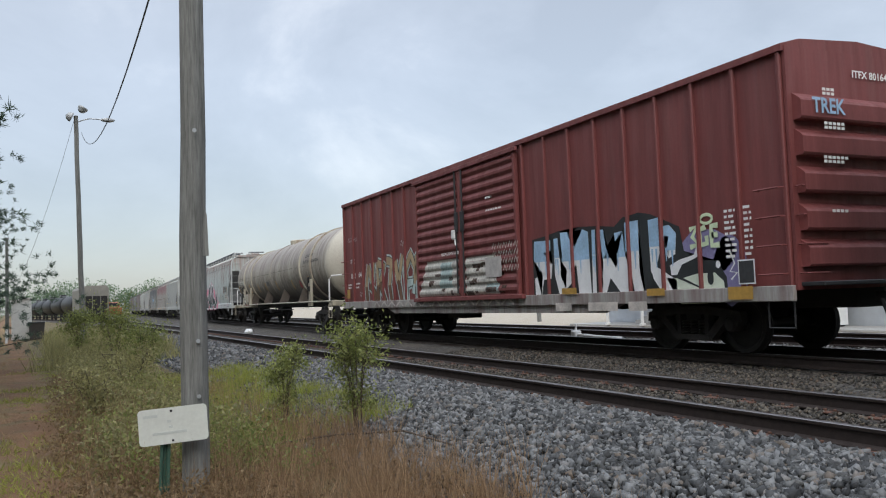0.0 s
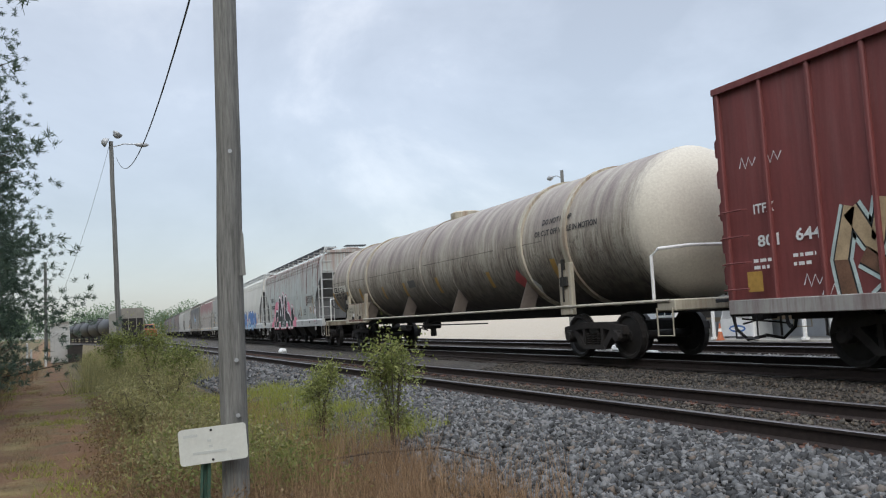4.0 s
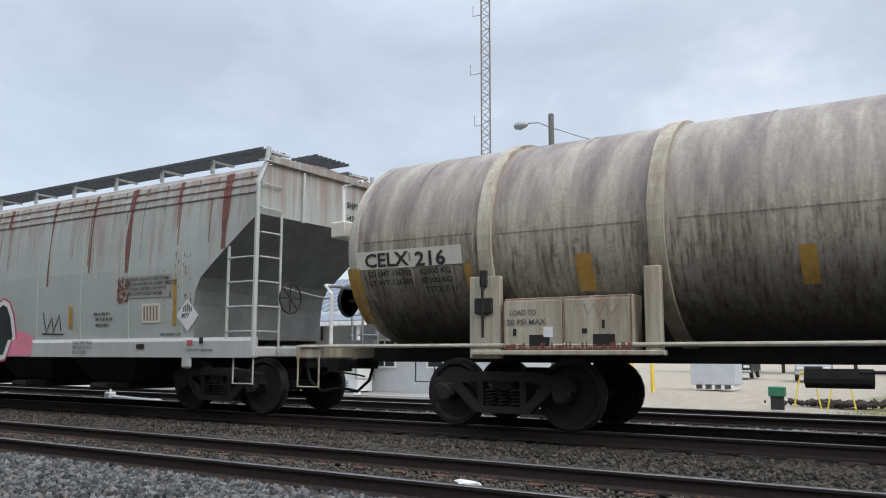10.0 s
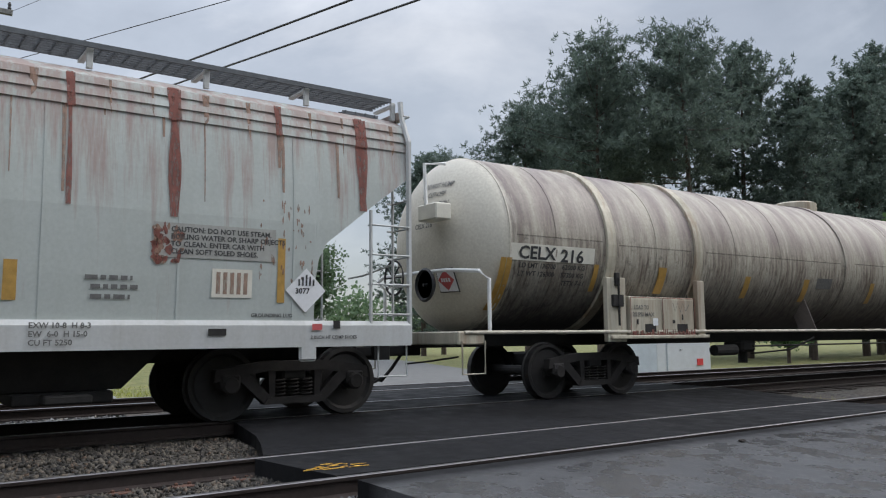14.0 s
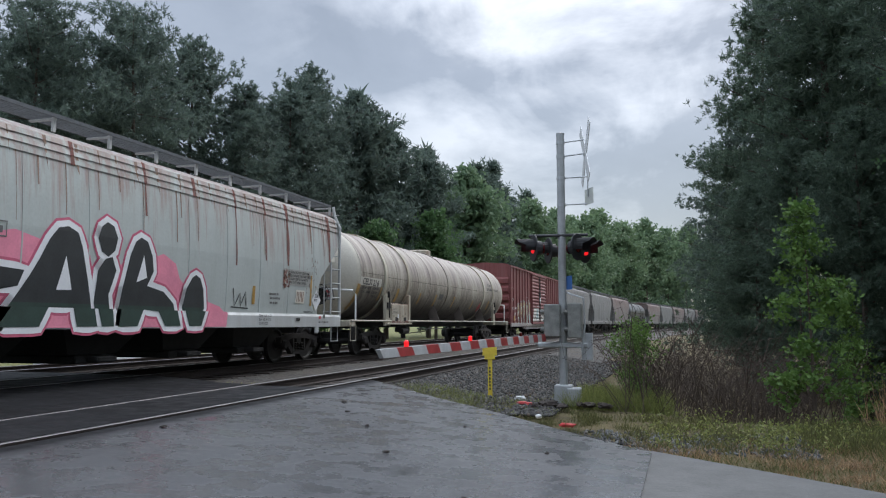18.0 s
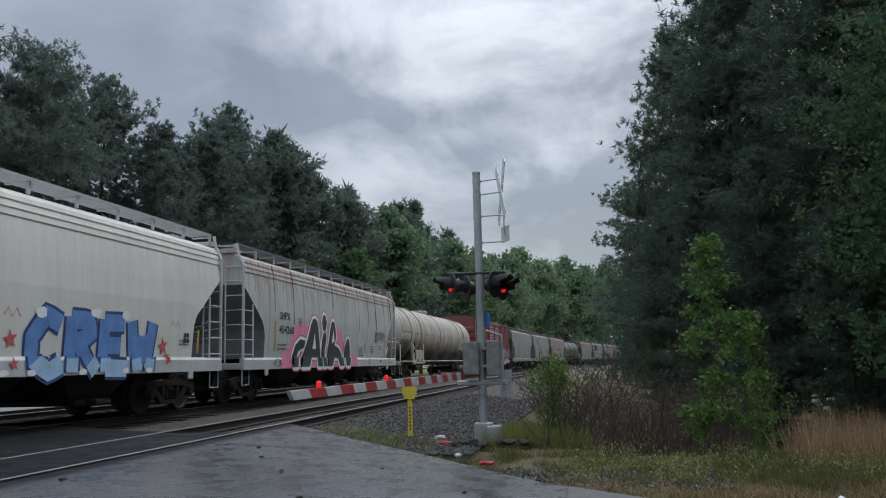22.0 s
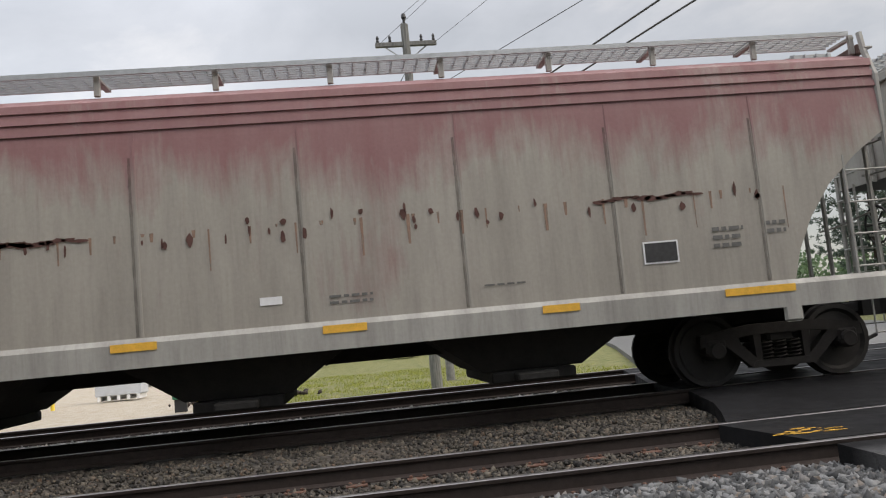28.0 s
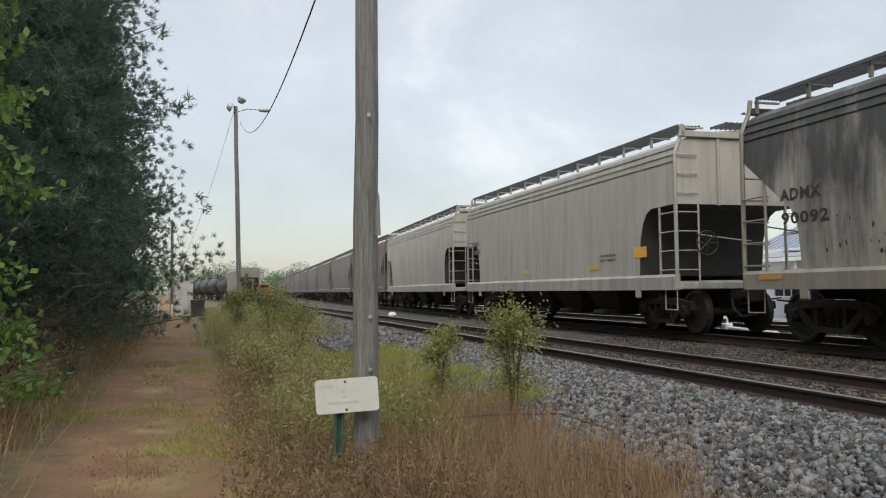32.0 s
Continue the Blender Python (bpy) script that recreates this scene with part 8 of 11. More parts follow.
INK_ON = [
    [(65.42, 0.97), (65.39, 1.33), (65.17, 1.66), (64.75, 1.85), (64.28, 1.82), (64.38, 1.58), (64.74, 1.56), (64.98, 1.36), (65.01, 0.97)],
    [(64.78, 0.97), (64.43, 1.40), (64.07, 1.88), (63.80, 2.34), (63.62, 2.54), (63.40, 2.58), (63.18, 2.50), (63.06, 2.26), (62.97, 1.97), (62.80, 1.43), (62.68, 0.97), (63.16, 0.97), (63.26, 1.29), (63.79, 1.29), (63.98, 0.97)],
    [(62.67, 1.91), (62.50, 2.12), (62.32, 2.17), (62.20, 1.94), (62.36, 1.51), (62.28, 1.17), (62.26, 0.97), (62.56, 0.97), (62.71, 1.37)],
    [(62.13, 0.97), (62.00, 1.66), (61.84, 2.24), (61.70, 2.50), (61.55, 2.58), (61.36, 2.52), (61.20, 2.26), (61.15, 1.98), (61.32, 1.71), (60.81, 1.62), (60.46, 1.40), (60.30, 0.97), (60.79, 0.97), (61.01, 1.24), (61.46, 1.27), (61.62, 0.97)],
    [(60.17, 1.33), (60.06, 1.72), (59.88, 1.94), (59.75, 2.00), (59.60, 1.94), (59.47, 1.72), (59.39, 1.34), (59.58, 0.97), (60.00, 0.97)],
    [(62.70, 2.46), (62.62, 2.66), (62.47, 2.76), (62.30, 2.70), (62.20, 2.50), (62.26, 2.28), (62.42, 2.16), (62.60, 2.24)],
]
EYES = [[(63.60, 1.55), (63.43, 2.10), (63.26, 1.56)], [(61.64, 1.76), (61.46, 2.26), (61.34, 1.86)]]
decal_mesh("graffiti_pink", PINK_ON, PINK, C_AIR, AIRX, Y, 0.004, "pink graffiti cloud")
for k_, g_ in enumerate(INK_ON):
    loop_ = g_ + g_[:2]
    decal_mesh("graffiti_rim", stroke(loop_, 0.30), PINK_D, C_AIR, AIRX, Y, 0.006 + 0.0003 * k_)
    decal_mesh("graffiti_edge", stroke(loop_, 0.21), CHALK, C_AIR, AIRX, Y, 0.010 + 0.0003 * k_)
for k_, g_ in enumerate(INK_ON):
    decal_mesh("graffiti_body", [g_], INK, C_AIR, AIRX, Y, 0.015 + 0.0003 * k_, "black graffiti letter with a white edge")
    foot_ = [p_ for p_ in g_ if p_[1] < 1.1]
    if len(foot_) > 1:
        below_ = clip_z(g_, 1.34, False)
        if len(below_) > 2:
            decal_mesh("graffiti_foot_shade", [below_], INK_G, C_AIR, AIRX, Y, 0.018 + 0.0003 * k_)
for g_ in EYES:
    decal_mesh("graffiti_eye", [g_], CHALK, C_AIR, AIRX, Y, 0.019)
tag = stroke([(58.3, 1.80), (58.2, 1.40), (58.0, 1.70), (57.95, 1.40), (57.75, 1.75), (57.7, 1.42)], 0.03) + stroke([(58.35, 1.38), (57.6, 1.36)], 0.025)
decal_mesh("graffiti_tag", tag, INK, C_AIR, HOP, Y, 0.012)
tag = stroke([(66.95, 1.02), (66.8, 1.2), (66.65, 1.02), (66.5, 1.2), (66.4, 1.04)], 0.03) + stroke([(67.0, 1.1), (66.7, 1.24), (66.35, 1.1), (66.7, 0.98), (67.0, 1.1)], 0.02)
decal_mesh("graffiti_tag", tag, INK, C_AIR, AIRX, Y, 0.012)
decal_text("SHPX", 66.48, 2.42, 0.32, M["mark_black"], C_AIR, HOP, Y, 0.012, width=0.86)
decal_text("454260", 66.53, 2.00, 0.32, M["mark_black"], C_AIR, HOP, Y, 0.012, width=1.24)
bars("small_print", [(66.6, 1.62, 0.75, 0.055), (66.6, 1.50, 0.65, 0.055), (56.66, 1.70, 0.5, 0.05), (56.6, 1.60, 0.5, 0.05), (56.6, 1.49, 0.42, 0.05)], M["mark_grey"], C_AIR, HOP, 0.012)
decal_text("EXW 10-8  H 8-3", 57.2, 1.17, 0.085, M["mark_grey"], C_AIR, AIRX, Y, 0.012)
decal_text("EW  6-0  H 15-0", 57.2, 1.08, 0.085, M["mark_grey"], C_AIR, AIRX, Y, 0.012)
decal_text("CU FT 5250", 57.2, 0.99, 0.085, M["mark_grey"], C_AIR, AIRX, Y, 0.012)
decal_mesh("sill_patch", [bar(55.3, 1.08, 0.22, 0.08), bar(53.66, 1.16, 0.1, 0.1)], M["under"], C_AIR, AIRX, Y, 0.012)
decal_mesh("caution_panel", [bar(55.95, 1.98, 1.5, 0.40)], paint["grey"], C_AIR, HOP, Y, 0.010)
for k, txt in enumerate(("CAUTION: DO NOT USE STEAM,", "BOILING WATER OR SHARP OBJECTS", "TO CLEAN. ENTER CAR WITH", "CLEAN SOFT SOLED SHOES.")):
    decal_text(txt, 55.75, 2.28 - 0.085 * k, 0.085, M["mark_black"], C_AIR, HOP, Y, 0.014)
r_ = random.Random(44)
for k in range(46):
    y, z = 55.92 - 0.3 * r_.random() ** 1.6, 1.93 + 0.42 * r_.random()
    decal_mesh("rust_fleck", blob(y, z, r_.uniform(0.015, 0.06), r_.uniform(0.02, 0.07), 7, k, 0.4), M["rust"] if k % 3 else M["rust_thin"], C_AIR, HOP, Y, 0.0125 + 0.0002 * (k % 8))
for k in range(50):
    y, z = 53.95 + 0.75 * r_.random() ** 1.4, 1.75 + 1.0 * r_.random()
    decal_mesh("rust_fleck", blob(y, z, r_.uniform(0.006, 0.02), r_.uniform(0.01, 0.07), 6, k, 0.4), M["rust_thin"], C_AIR, HOP, Y, 0.0125 + 0.0002 * (k % 8))
decal_mesh("stencil_grid", [bar(55.25, 1.53 + 0.0, 0.5, 0.34)], CREAM, C_AIR, HOP, Y, 0.010)
decal_mesh("stencil_bar", [bar(55.20 - 0.085 * k, 1.57, 0.05, 0.26) for k in range(5)], M["rust_thin"], C_AIR, HOP, Y, 0.013)
decal_mesh("reflector", [bar(54.42, 1.48, 0.10, 0.80), bar(57.45, 1.46, 0.13, 0.42), bar(66.86, 1.45, 0.10, 0.9)], M["reflector"], C_AIR, HOP, Y, 0.012, "", 1)
decal_mesh("placard", [[(54.31, 1.64), (54.03, 1.36), (53.75, 1.64), (54.03, 1.92)]], CHALK, C_AIR, HOP, Y, 0.016, "white diamond hazard placard")
decal_mesh("placard_stripe", [bar(54.14 - 0.05 * k, 1.70, 0.025, 0.14 - abs(k - 2) * 0.03) for k in range(5)], M["mark_black"], C_AIR, HOP, Y, 0.020)
decal_text("3077", 54.18, 1.60, 0.10, M["mark_black"], C_AIR, HOP, Y, 0.020)
decal_mesh("red_label", [bar(53.96, 1.14, 0.14, 0.08), bar(65.75, 1.08, 0.13, 0.10)], STAR, C_AIR, AIRX, Y, 0.016)
decal_text("2 INCH HF COMP SHOES", 53.98, 1.03, 0.06, M["mark_black"], C_AIR, AIRX, Y, 0.014)
decal_text("GROUNDING LUG", 54.75, 1.30, 0.065, M["mark_black"], C_AIR, HOP, Y, 0.014)
decal_mesh("inspection_box", [bar(64.9, 2.28, 0.25, 0.02), bar(64.9, 2.50, 0.25, 0.02), bar(64.9, 2.28, 0.02, 0.24), bar(64.67, 2.28, 0.02, 0.24), bar(64.83, 2.34, 0.10, 0.10)], M["mark_grey"], C_AIR, HOP, Y, 0.012)

# - the cream hopper -
Y = yc_of(C_SR)
SRX = lambda z: max(HOP(z), 1.642 if z < 1.27 else 0)


ALPH = {
    "T": [[(0.0, 0.9), (1.0, 0.9)], [(0.5, 0.9), (0.45, 0.0)]],
    "H": [[(0.12, 1.0), (0.1, 0.0)], [(0.88, 1.0), (0.9, 0.0)], [(0.1, 0.5), (0.9, 0.5)]],
    "E": [[(0.15, 1.0), (0.15, 0.0)], [(0.15, 0.93), (0.9, 0.95)], [(0.15, 0.5), (0.8, 0.5)], [(0.15, 0.07), (0.95, 0.05)]],
    "S": [[(0.9, 0.85), (0.5, 0.98), (0.15, 0.75), (0.45, 0.52), (0.85, 0.3), (0.5, 0.03), (0.05, 0.15)]],
    "R": [[(0.15, 0.0), (0.15, 1.0)], [(0.15, 0.95), (0.75, 0.95), (0.85, 0.7), (0.2, 0.5)], [(0.45, 0.5), (0.95, 0.0)]],
    "C": [[(0.95, 0.85), (0.5, 1.0), (0.12, 0.6), (0.15, 0.2), (0.55, 0.02), (0.95, 0.15)]],
    "W": [[(0.05, 1.0), (0.25, 0.0)], [(0.25, 0.05), (0.5, 0.7)], [(0.5, 0.7), (0.75, 0.05)], [(0.75, 0.0), (0.95, 1.0)]],
}


def word(text, y0, y1, z0, z1, w_):
    """Fat block letters between two places (y0 is the reader's left)."""
    out, k, d = [], len(text), (y0 - y1) / len(text)
    for i, ch in enumerate(text):
        a = y0 - d * i
        for ln in ALPH[ch]:
            out.append([(a - d * (0.06 + 0.88 * p[0]), z0 + (z1 - z0) * p[1]) for p in ln])
    return out


lines = word("THE", 83.45, 80.75, 0.98, 2.02, 0.3) + word("SR", 80.45, 78.25, 0.98, 2.02, 0.3) + word("CREW", 77.55, 73.45, 0.98, 2.0, 0.3)
wide, slim, snow = [], [], []
for ln in lines:
    wide += stroke(ln, 0.46)
    slim += stroke(ln, 0.34)
wide += blob(84.3, 1.2, 0.98, 0.36, 16, 3)
slim += blob(84.3, 1.2, 0.90, 0.29, 16, 3)
decal_mesh("graffiti_outline", wide, BLUE_D, C_SR, SRX, Y, 0.006)
decal_mesh("graffiti_letter", slim, BLUE, C_SR, SRX, Y, 0.010, "blue block graffiti letters with dark outline")
decal_mesh("graffiti_shine", [q for q in slim if max(p[1] for p in q) < 1.30], SKY_P, C_SR, SRX, Y, 0.013)
r_ = random.Random(9)
for y in (82.9, 82.0, 81.2, 79.9, 78.9, 77.2, 75.6, 74.6):
    snow += blob(y, 2.08 + r_.uniform(-0.05, 0.05), r_.uniform(0.12, 0.26), 0.09, 10, int(y * 10), 0.2)
for k in range(10):
    snow += blob(73.5 + k + r_.random(), 0.99, 0.12, 0.06, 8, k, 0.2)
decal_mesh("graffiti_snow", snow, CHALK, C_SR, SRX, Y, 0.016)
# an ice block on the first heap
decal_mesh("graffiti_block", [[(84.55, 1.10), (83.75, 1.15), (83.7, 1.98), (84.5, 1.95)]], BLUE_D, C_SR, SRX, Y, 0.013)
decal_mesh("graffiti_block", [[(84.50, 1.14), (83.80, 1.19), (83.75, 1.94), (84.46, 1.91)]], LIME, C_SR, SRX, Y, 0.016)
decal_mesh("graffiti_block", [[(84.40, 1.30), (84.28, 1.30), (84.26, 1.80), (84.38, 1.80)]], M["reflector"], C_SR, SRX, Y, 0.020)


def star(y, z, r0):
    pts = [(y + r0 * (1 if k % 2 == 0 else 0.42) * math.sin(k * math.pi / 5 + 0.2), z + r0 * (1 if k % 2 == 0 else 0.42) * math.cos(k * math.pi / 5 + 0.2)) for k in range(10)]
    return [[(y, z), pts[k], pts[(k + 1) % 10]] for k in range(10)]


st = []
for y, z, q in ((85.75, 1.25, 0.30), (85.35, 1.68, 0.30), (83.55, 1.16, 0.16), (80.62, 1.75, 0.15), (80.65, 1.18, 0.13), (77.9, 1.55, 0.18), (77.85, 1.14, 0.13), (73.1, 1.5, 0.22), (72.95, 1.25, 0.18)):
    st += star(y, z, q)
decal_mesh("graffiti_star", st, STAR, C_SR, SRX, Y, 0.012)
tag = []
for y in (84.0, 80.5, 78.1, 72.8):
    tag += stroke([(y, 1.95), (y - 0.1, 2.08), (y - 0.2, 1.92), (y - 0.3, 2.08), (y - 0.4, 1.93)], 0.02)
decal_mesh("graffiti_tag", tag, STAR, C_SR, HOP, Y, 0.012)
decal_text("MLLX", 86.86, 2.32, 0.36, M["mark_black"], C_SR, HOP, Y, 0.010, width=0.88)
decal_text("26185", 86.88, 1.93, 0.36, M["mark_black"], C_SR, HOP, Y, 0.010, width=0.90)
bars("small_print", [(86.95, 1.62, 0.95, 0.06), (86.95, 1.48, 0.95, 0.06), (72.4, 1.62, 0.5, 0.04), (72.4, 1.54, 0.5, 0.04), (87.6, 1.02, 0.5, 0.03)], M["mark_grey"], C_SR, HOP, 0.010)
decal_mesh("reflector", [bar(87.27, 1.36, 0.11, 0.92), bar(71.55, 1.36, 0.10, 0.55)], M["reflector"], C_SR, HOP, Y, 0.010, "", 1)
decal_mesh("inspection_box", [bar(85.7, 2.08, 0.22, 0.02), bar(85.7, 2.28, 0.22, 0.02), bar(85.7, 2.08, 0.02, 0.22), bar(85.5, 2.08, 0.02, 0.22), bar(85.63, 2.13, 0.08, 0.09)], M["mark_grey"], C_SR, HOP, Y, 0.010)
decal_mesh("data_plate", [bar(72.2, 1.60, 0.12, 0.10), bar(72.06, 1.60, 0.10, 0.10), bar(72.2, 1.72, 0.12, 0.10), bar(72.06, 1.72, 0.10, 0.10)], M["mark_black"], C_SR, HOP, Y, 0.012)

# - the mid-grey hopper -
Y = yc_of(C_CB)
decal_text("CBFX", 103.88, 2.56, 0.33, M["mark_black"], C_CB, FLAT, Y, 0.014, width=0.86, spacing=1.1)
decal_text("490599", 103.88, 2.10, 0.33, M["mark_black"], C_CB, FLAT, Y, 0.014, width=1.32, spacing=1.05)
bars("small_print", [(103.9, 1.84, 0.8, 0.06), (103.9, 1.70, 0.8, 0.06), (103.9, 1.30, 0.6, 0.04), (100.65, 1.74, 0.55, 0.03), (100.65, 1.68, 0.5, 0.03), (93.4, 1.74, 0.6, 0.05), (93.4, 1.64, 0.6, 0.05)], M["mark_grey"], C_CB, FLAT, 0.014)
decal_mesh("reflector", [bar(104.75, 1.64, 0.42, 0.16), bar(102.4, 1.60, 0.55, 0.10), bar(99.45, 1.60, 0.4, 0.09), bar(97.3, 1.62, 0.4, 0.07), bar(94.4, 1.62, 0.4, 0.07), bar(92.3, 1.62, 0.30, 0.14)], M["reflector_new"], C_CB, FLAT, Y, 0.012, "", 1)
decal_mesh("data_plate", [bar(98.35, 1.79, 0.32, 0.14)], CHALK, C_CB, FLAT, Y, 0.012)
decal_mesh("inspection_box", [bar(101.6, 2.38, 0.28, 0.02), bar(101.6, 2.62, 0.28, 0.02), bar(101.6, 2.38, 0.02, 0.26), bar(101.34, 2.38, 0.02, 0.26), bar(101.5, 2.44, 0.09, 0.12)], M["mark_grey"], C_CB, FLAT, Y, 0.012)
dk = []
for k, y in enumerate(np.linspace(92.7, 104.1, 9)):
    dk += [[(y - 0.010, 3.1), (y + 0.010, 3.1), (y + 0.016, 1.5), (y - 0.016, 1.5)]]
decal_mesh("seam_grime", dk, M["seam"], C_CB, FLAT, Y, 0.012, "", 1)

# - the faded red hopper -
Y = yc_of(C_CE)
CEX = lambda z: max(FLAT(z), 1.642 if z < 1.27 else 0)
decal_text("CEFX", 121.45, 2.28, 0.27, M["mark_black"], C_CE, FLAT, Y, 0.012, width=0.68)
decal_text("10304", 121.38, 1.86, 0.27, M["mark_black"], C_CE, FLAT, Y, 0.012, width=0.82)
bars("small_print", [(121.4, 1.62, 0.40, 0.05), (121.4, 1.53, 0.35, 0.05), (120.75, 1.66, 0.4, 0.05), (120.75, 1.57, 0.35, 0.05), (109.55, 1.92, 0.4, 0.05), (109.55, 1.82, 0.4, 0.05), (109.55, 1.72, 0.4, 0.05), (108.85, 1.95, 0.25, 0.05), (108.85, 1.85, 0.25, 0.05), (114.2, 1.52, 0.5, 0.03), (114.2, 1.45, 0.5, 0.03), (112.4, 1.5, 0.5, 0.02)], M["mark_grey"], C_CE, FLAT, 0.012)
decal_mesh("reflector", [bar(121.3, 1.06, 0.9, 0.09), bar(118.73, 1.10, 0.45, 0.09), bar(116.62, 1.12, 0.5, 0.09), bar(114.3, 1.12, 0.5, 0.09), bar(111.75, 1.12, 0.45, 0.09), bar(109.5, 1.12, 0.9, 0.09)], M["reflector_new"], C_CE, CEX, Y, 0.008, "", 1)
decal_mesh("data_plate", [bar(110.44, 1.59, 0.44, 0.27)], CHALK, C_CE, FLAT, Y, 0.010)
decal_mesh("data_plate", [bar(110.42, 1.61, 0.40, 0.23)], M["mark_black"], C_CE, FLAT, Y, 0.013)
decal_mesh("data_plate", [bar(114.98, 1.50, 0.25, 0.09)], CHALK, C_CE, FLAT, Y, 0.010)
r_ = random.Random(17)
DARK_RUST = simple("dark_rust", (0.095, 0.045, 0.038), 0.9, 0, 0.4, 9, 0)
for k in range(42):
    y = 108.6 + 11.6 * r_.random()
    z = 2.36 + r_.uniform(-0.16, 0.14)
    decal_mesh("rust_blister", blob(y, z, r_.uniform(0.015, 0.035), r_.uniform(0.025, 0.08), 7, k, 0.4), DARK_RUST, C_CE, FLAT, Y, 0.012)
for y0_, y1_ in ((109.7, 110.9), (116.9, 118.2), (117.5, 118.4)):
    pk = []
    for k in range(12):
        y = y0_ + (y1_ - y0_) * k / 11
        pk += blob(y, 2.40 + 0.02 * math.sin(k), 0.10, r_.uniform(0.015, 0.035), 8, k, 0.4)
    decal_mesh("rust_scar", pk, DARK_RUST, C_CE, FLAT, Y, 0.012)
decal_mesh("rust_run", runs(108.5, 122, 2.42, 8, 46, 0.55, 0.018), M["rust_thin"], C_CE, FLAT, Y, 0.010, "", 5)
dk = []
for y in np.linspace(108.9, 121.9, 8):
    zs = np.linspace(3.3, 1.27, 7)
    for a, b_ in zip(zs, zs[1:]):
        dk += [[(y - 0.014, a), (y + 0.014, a), (y + 0.018, b_), (y - 0.018, b_)]]
decal_mesh("seam_grime", dk, M["seam"], C_CE, FLAT, Y, 0.011, "", 6)

# - the sooty hopper with its emblem as plain shapes -
Y = yc_of(C_AD)
ADX = HOP
EMB, EMB_W = simple("emblem_blue", (0.16, 0.38, 0.60), 0.6, 0, 0.2, 5, 0), simple("emblem_white", (0.50, 0.55, 0.56), 0.6, 0, 0.2, 5, 0)
dia = lambda s_: [[(133.55, 2.42), (133.55 + 0.62 * s_, 2.52), (133.53, 2.42 + 0.76 * s_)], [(133.55, 2.42), (133.53, 2.42 + 0.76 * s_), (133.53 - 0.62 * s_, 2.44)], [(133.55, 2.42), (133.53 - 0.62 * s_, 2.44), (133.58, 2.42 - 0.70 * s_)], [(133.55, 2.42), (133.58, 2.42 - 0.70 * s_), (133.55 + 0.62 * s_, 2.52)]]
decal_mesh("emblem", dia(1.0), EMB_W, C_AD, ADX, Y, 0.006, "pale diamond emblem")
decal_mesh("emblem", dia(0.88), EMB, C_AD, ADX, Y, 0.009, "blue diamond emblem")
decal_mesh("emblem", blob(133.54, 2.42, 0.34, 0.30, 4, 1, 0.0), EMB_W, C_AD, ADX, Y, 0.012)
decal_mesh("emblem", blob(133.54 + 0.14, 2.42, 0.08, 0.10, 8, 1, 0) + blob(133.54 - 0.14, 2.42, 0.08, 0.10, 8, 1, 0) + blob(133.54, 2.55, 0.08, 0.09, 8, 1, 0) + blob(133.54, 2.28, 0.08, 0.09, 8, 1, 0), EMB, C_AD, ADX, Y, 0.015)
for k in range(3):
    decal_mesh("emblem_bar", [bar(132.72 - 0.56 * k, 2.22, 0.42, 0.34)], EMB_W, C_AD, ADX, Y, 0.006)
    decal_mesh("emblem_bar", [bar(132.69 - 0.56 * k, 2.25, 0.36, 0.28)], EMB, C_AD, ADX, Y, 0.009, "blue bar beside the emblem")
decal_text("ADMX", 141.3, 2.42, 0.27, M["mark_black"], C_AD, ADX, Y, 0.010, width=0.95, spacing=1.1)
decal_text("90092", 141.3, 2.02, 0.27, M["mark_black"], C_AD, ADX, Y, 0.010, width=1.1, spacing=1.1)
decal_mesh("reflector", [bar(141.9, 1.10, 0.6, 0.09), bar(138.6, 1.10, 0.5, 0.09), bar(129.4, 1.10, 0.5, 0.09), bar(126.6, 1.10, 0.9, 0.09)], M["reflector"], C_AD, SRX, Y, 0.008, "", 1)
decal_mesh("data_plate", [bar(127.1, 1.62, 0.45, 0.26)], M["mark_grey"], C_AD, ADX, Y, 0.010)
decal_mesh("data_plate", [bar(127.06, 1.65, 0.37, 0.20)], M["mark_black"], C_AD, ADX, Y, 0.013)
sm = []
r_ = random.Random(21)
for k in range(130):
    sm += blob(r_.uniform(127.4, 140.8), 1.45 + 0.7 * r_.random() ** 2, r_.uniform(0.008, 0.035), r_.uniform(0.012, 0.07), 6, k, 0.4)
decal_mesh("soot_patch", sm, M["mark_black"], C_AD, ADX, Y, 0.008)

# - the light grey hopper -
Y = yc_of(C_LG)
bars("small_print", [(157.6, 2.55, 0.75, 0.16), (157.6, 2.25, 0.9, 0.16), (157.5, 1.95, 0.4, 0.05), (147.3, 1.75, 0.8, 0.05), (147.3, 1.64, 0.8, 0.05)], M["mark_grey"], C_LG, FLAT, 0.012)
decal_mesh("reflector", [bar(145.6, 1.66, 0.55, 0.24), bar(147.9, 1.45, 0.5, 0.09), bar(152.5, 1.45, 0.5, 0.09)], M["reflector_new"], C_LG, FLAT, Y, 0.012, "", 1)

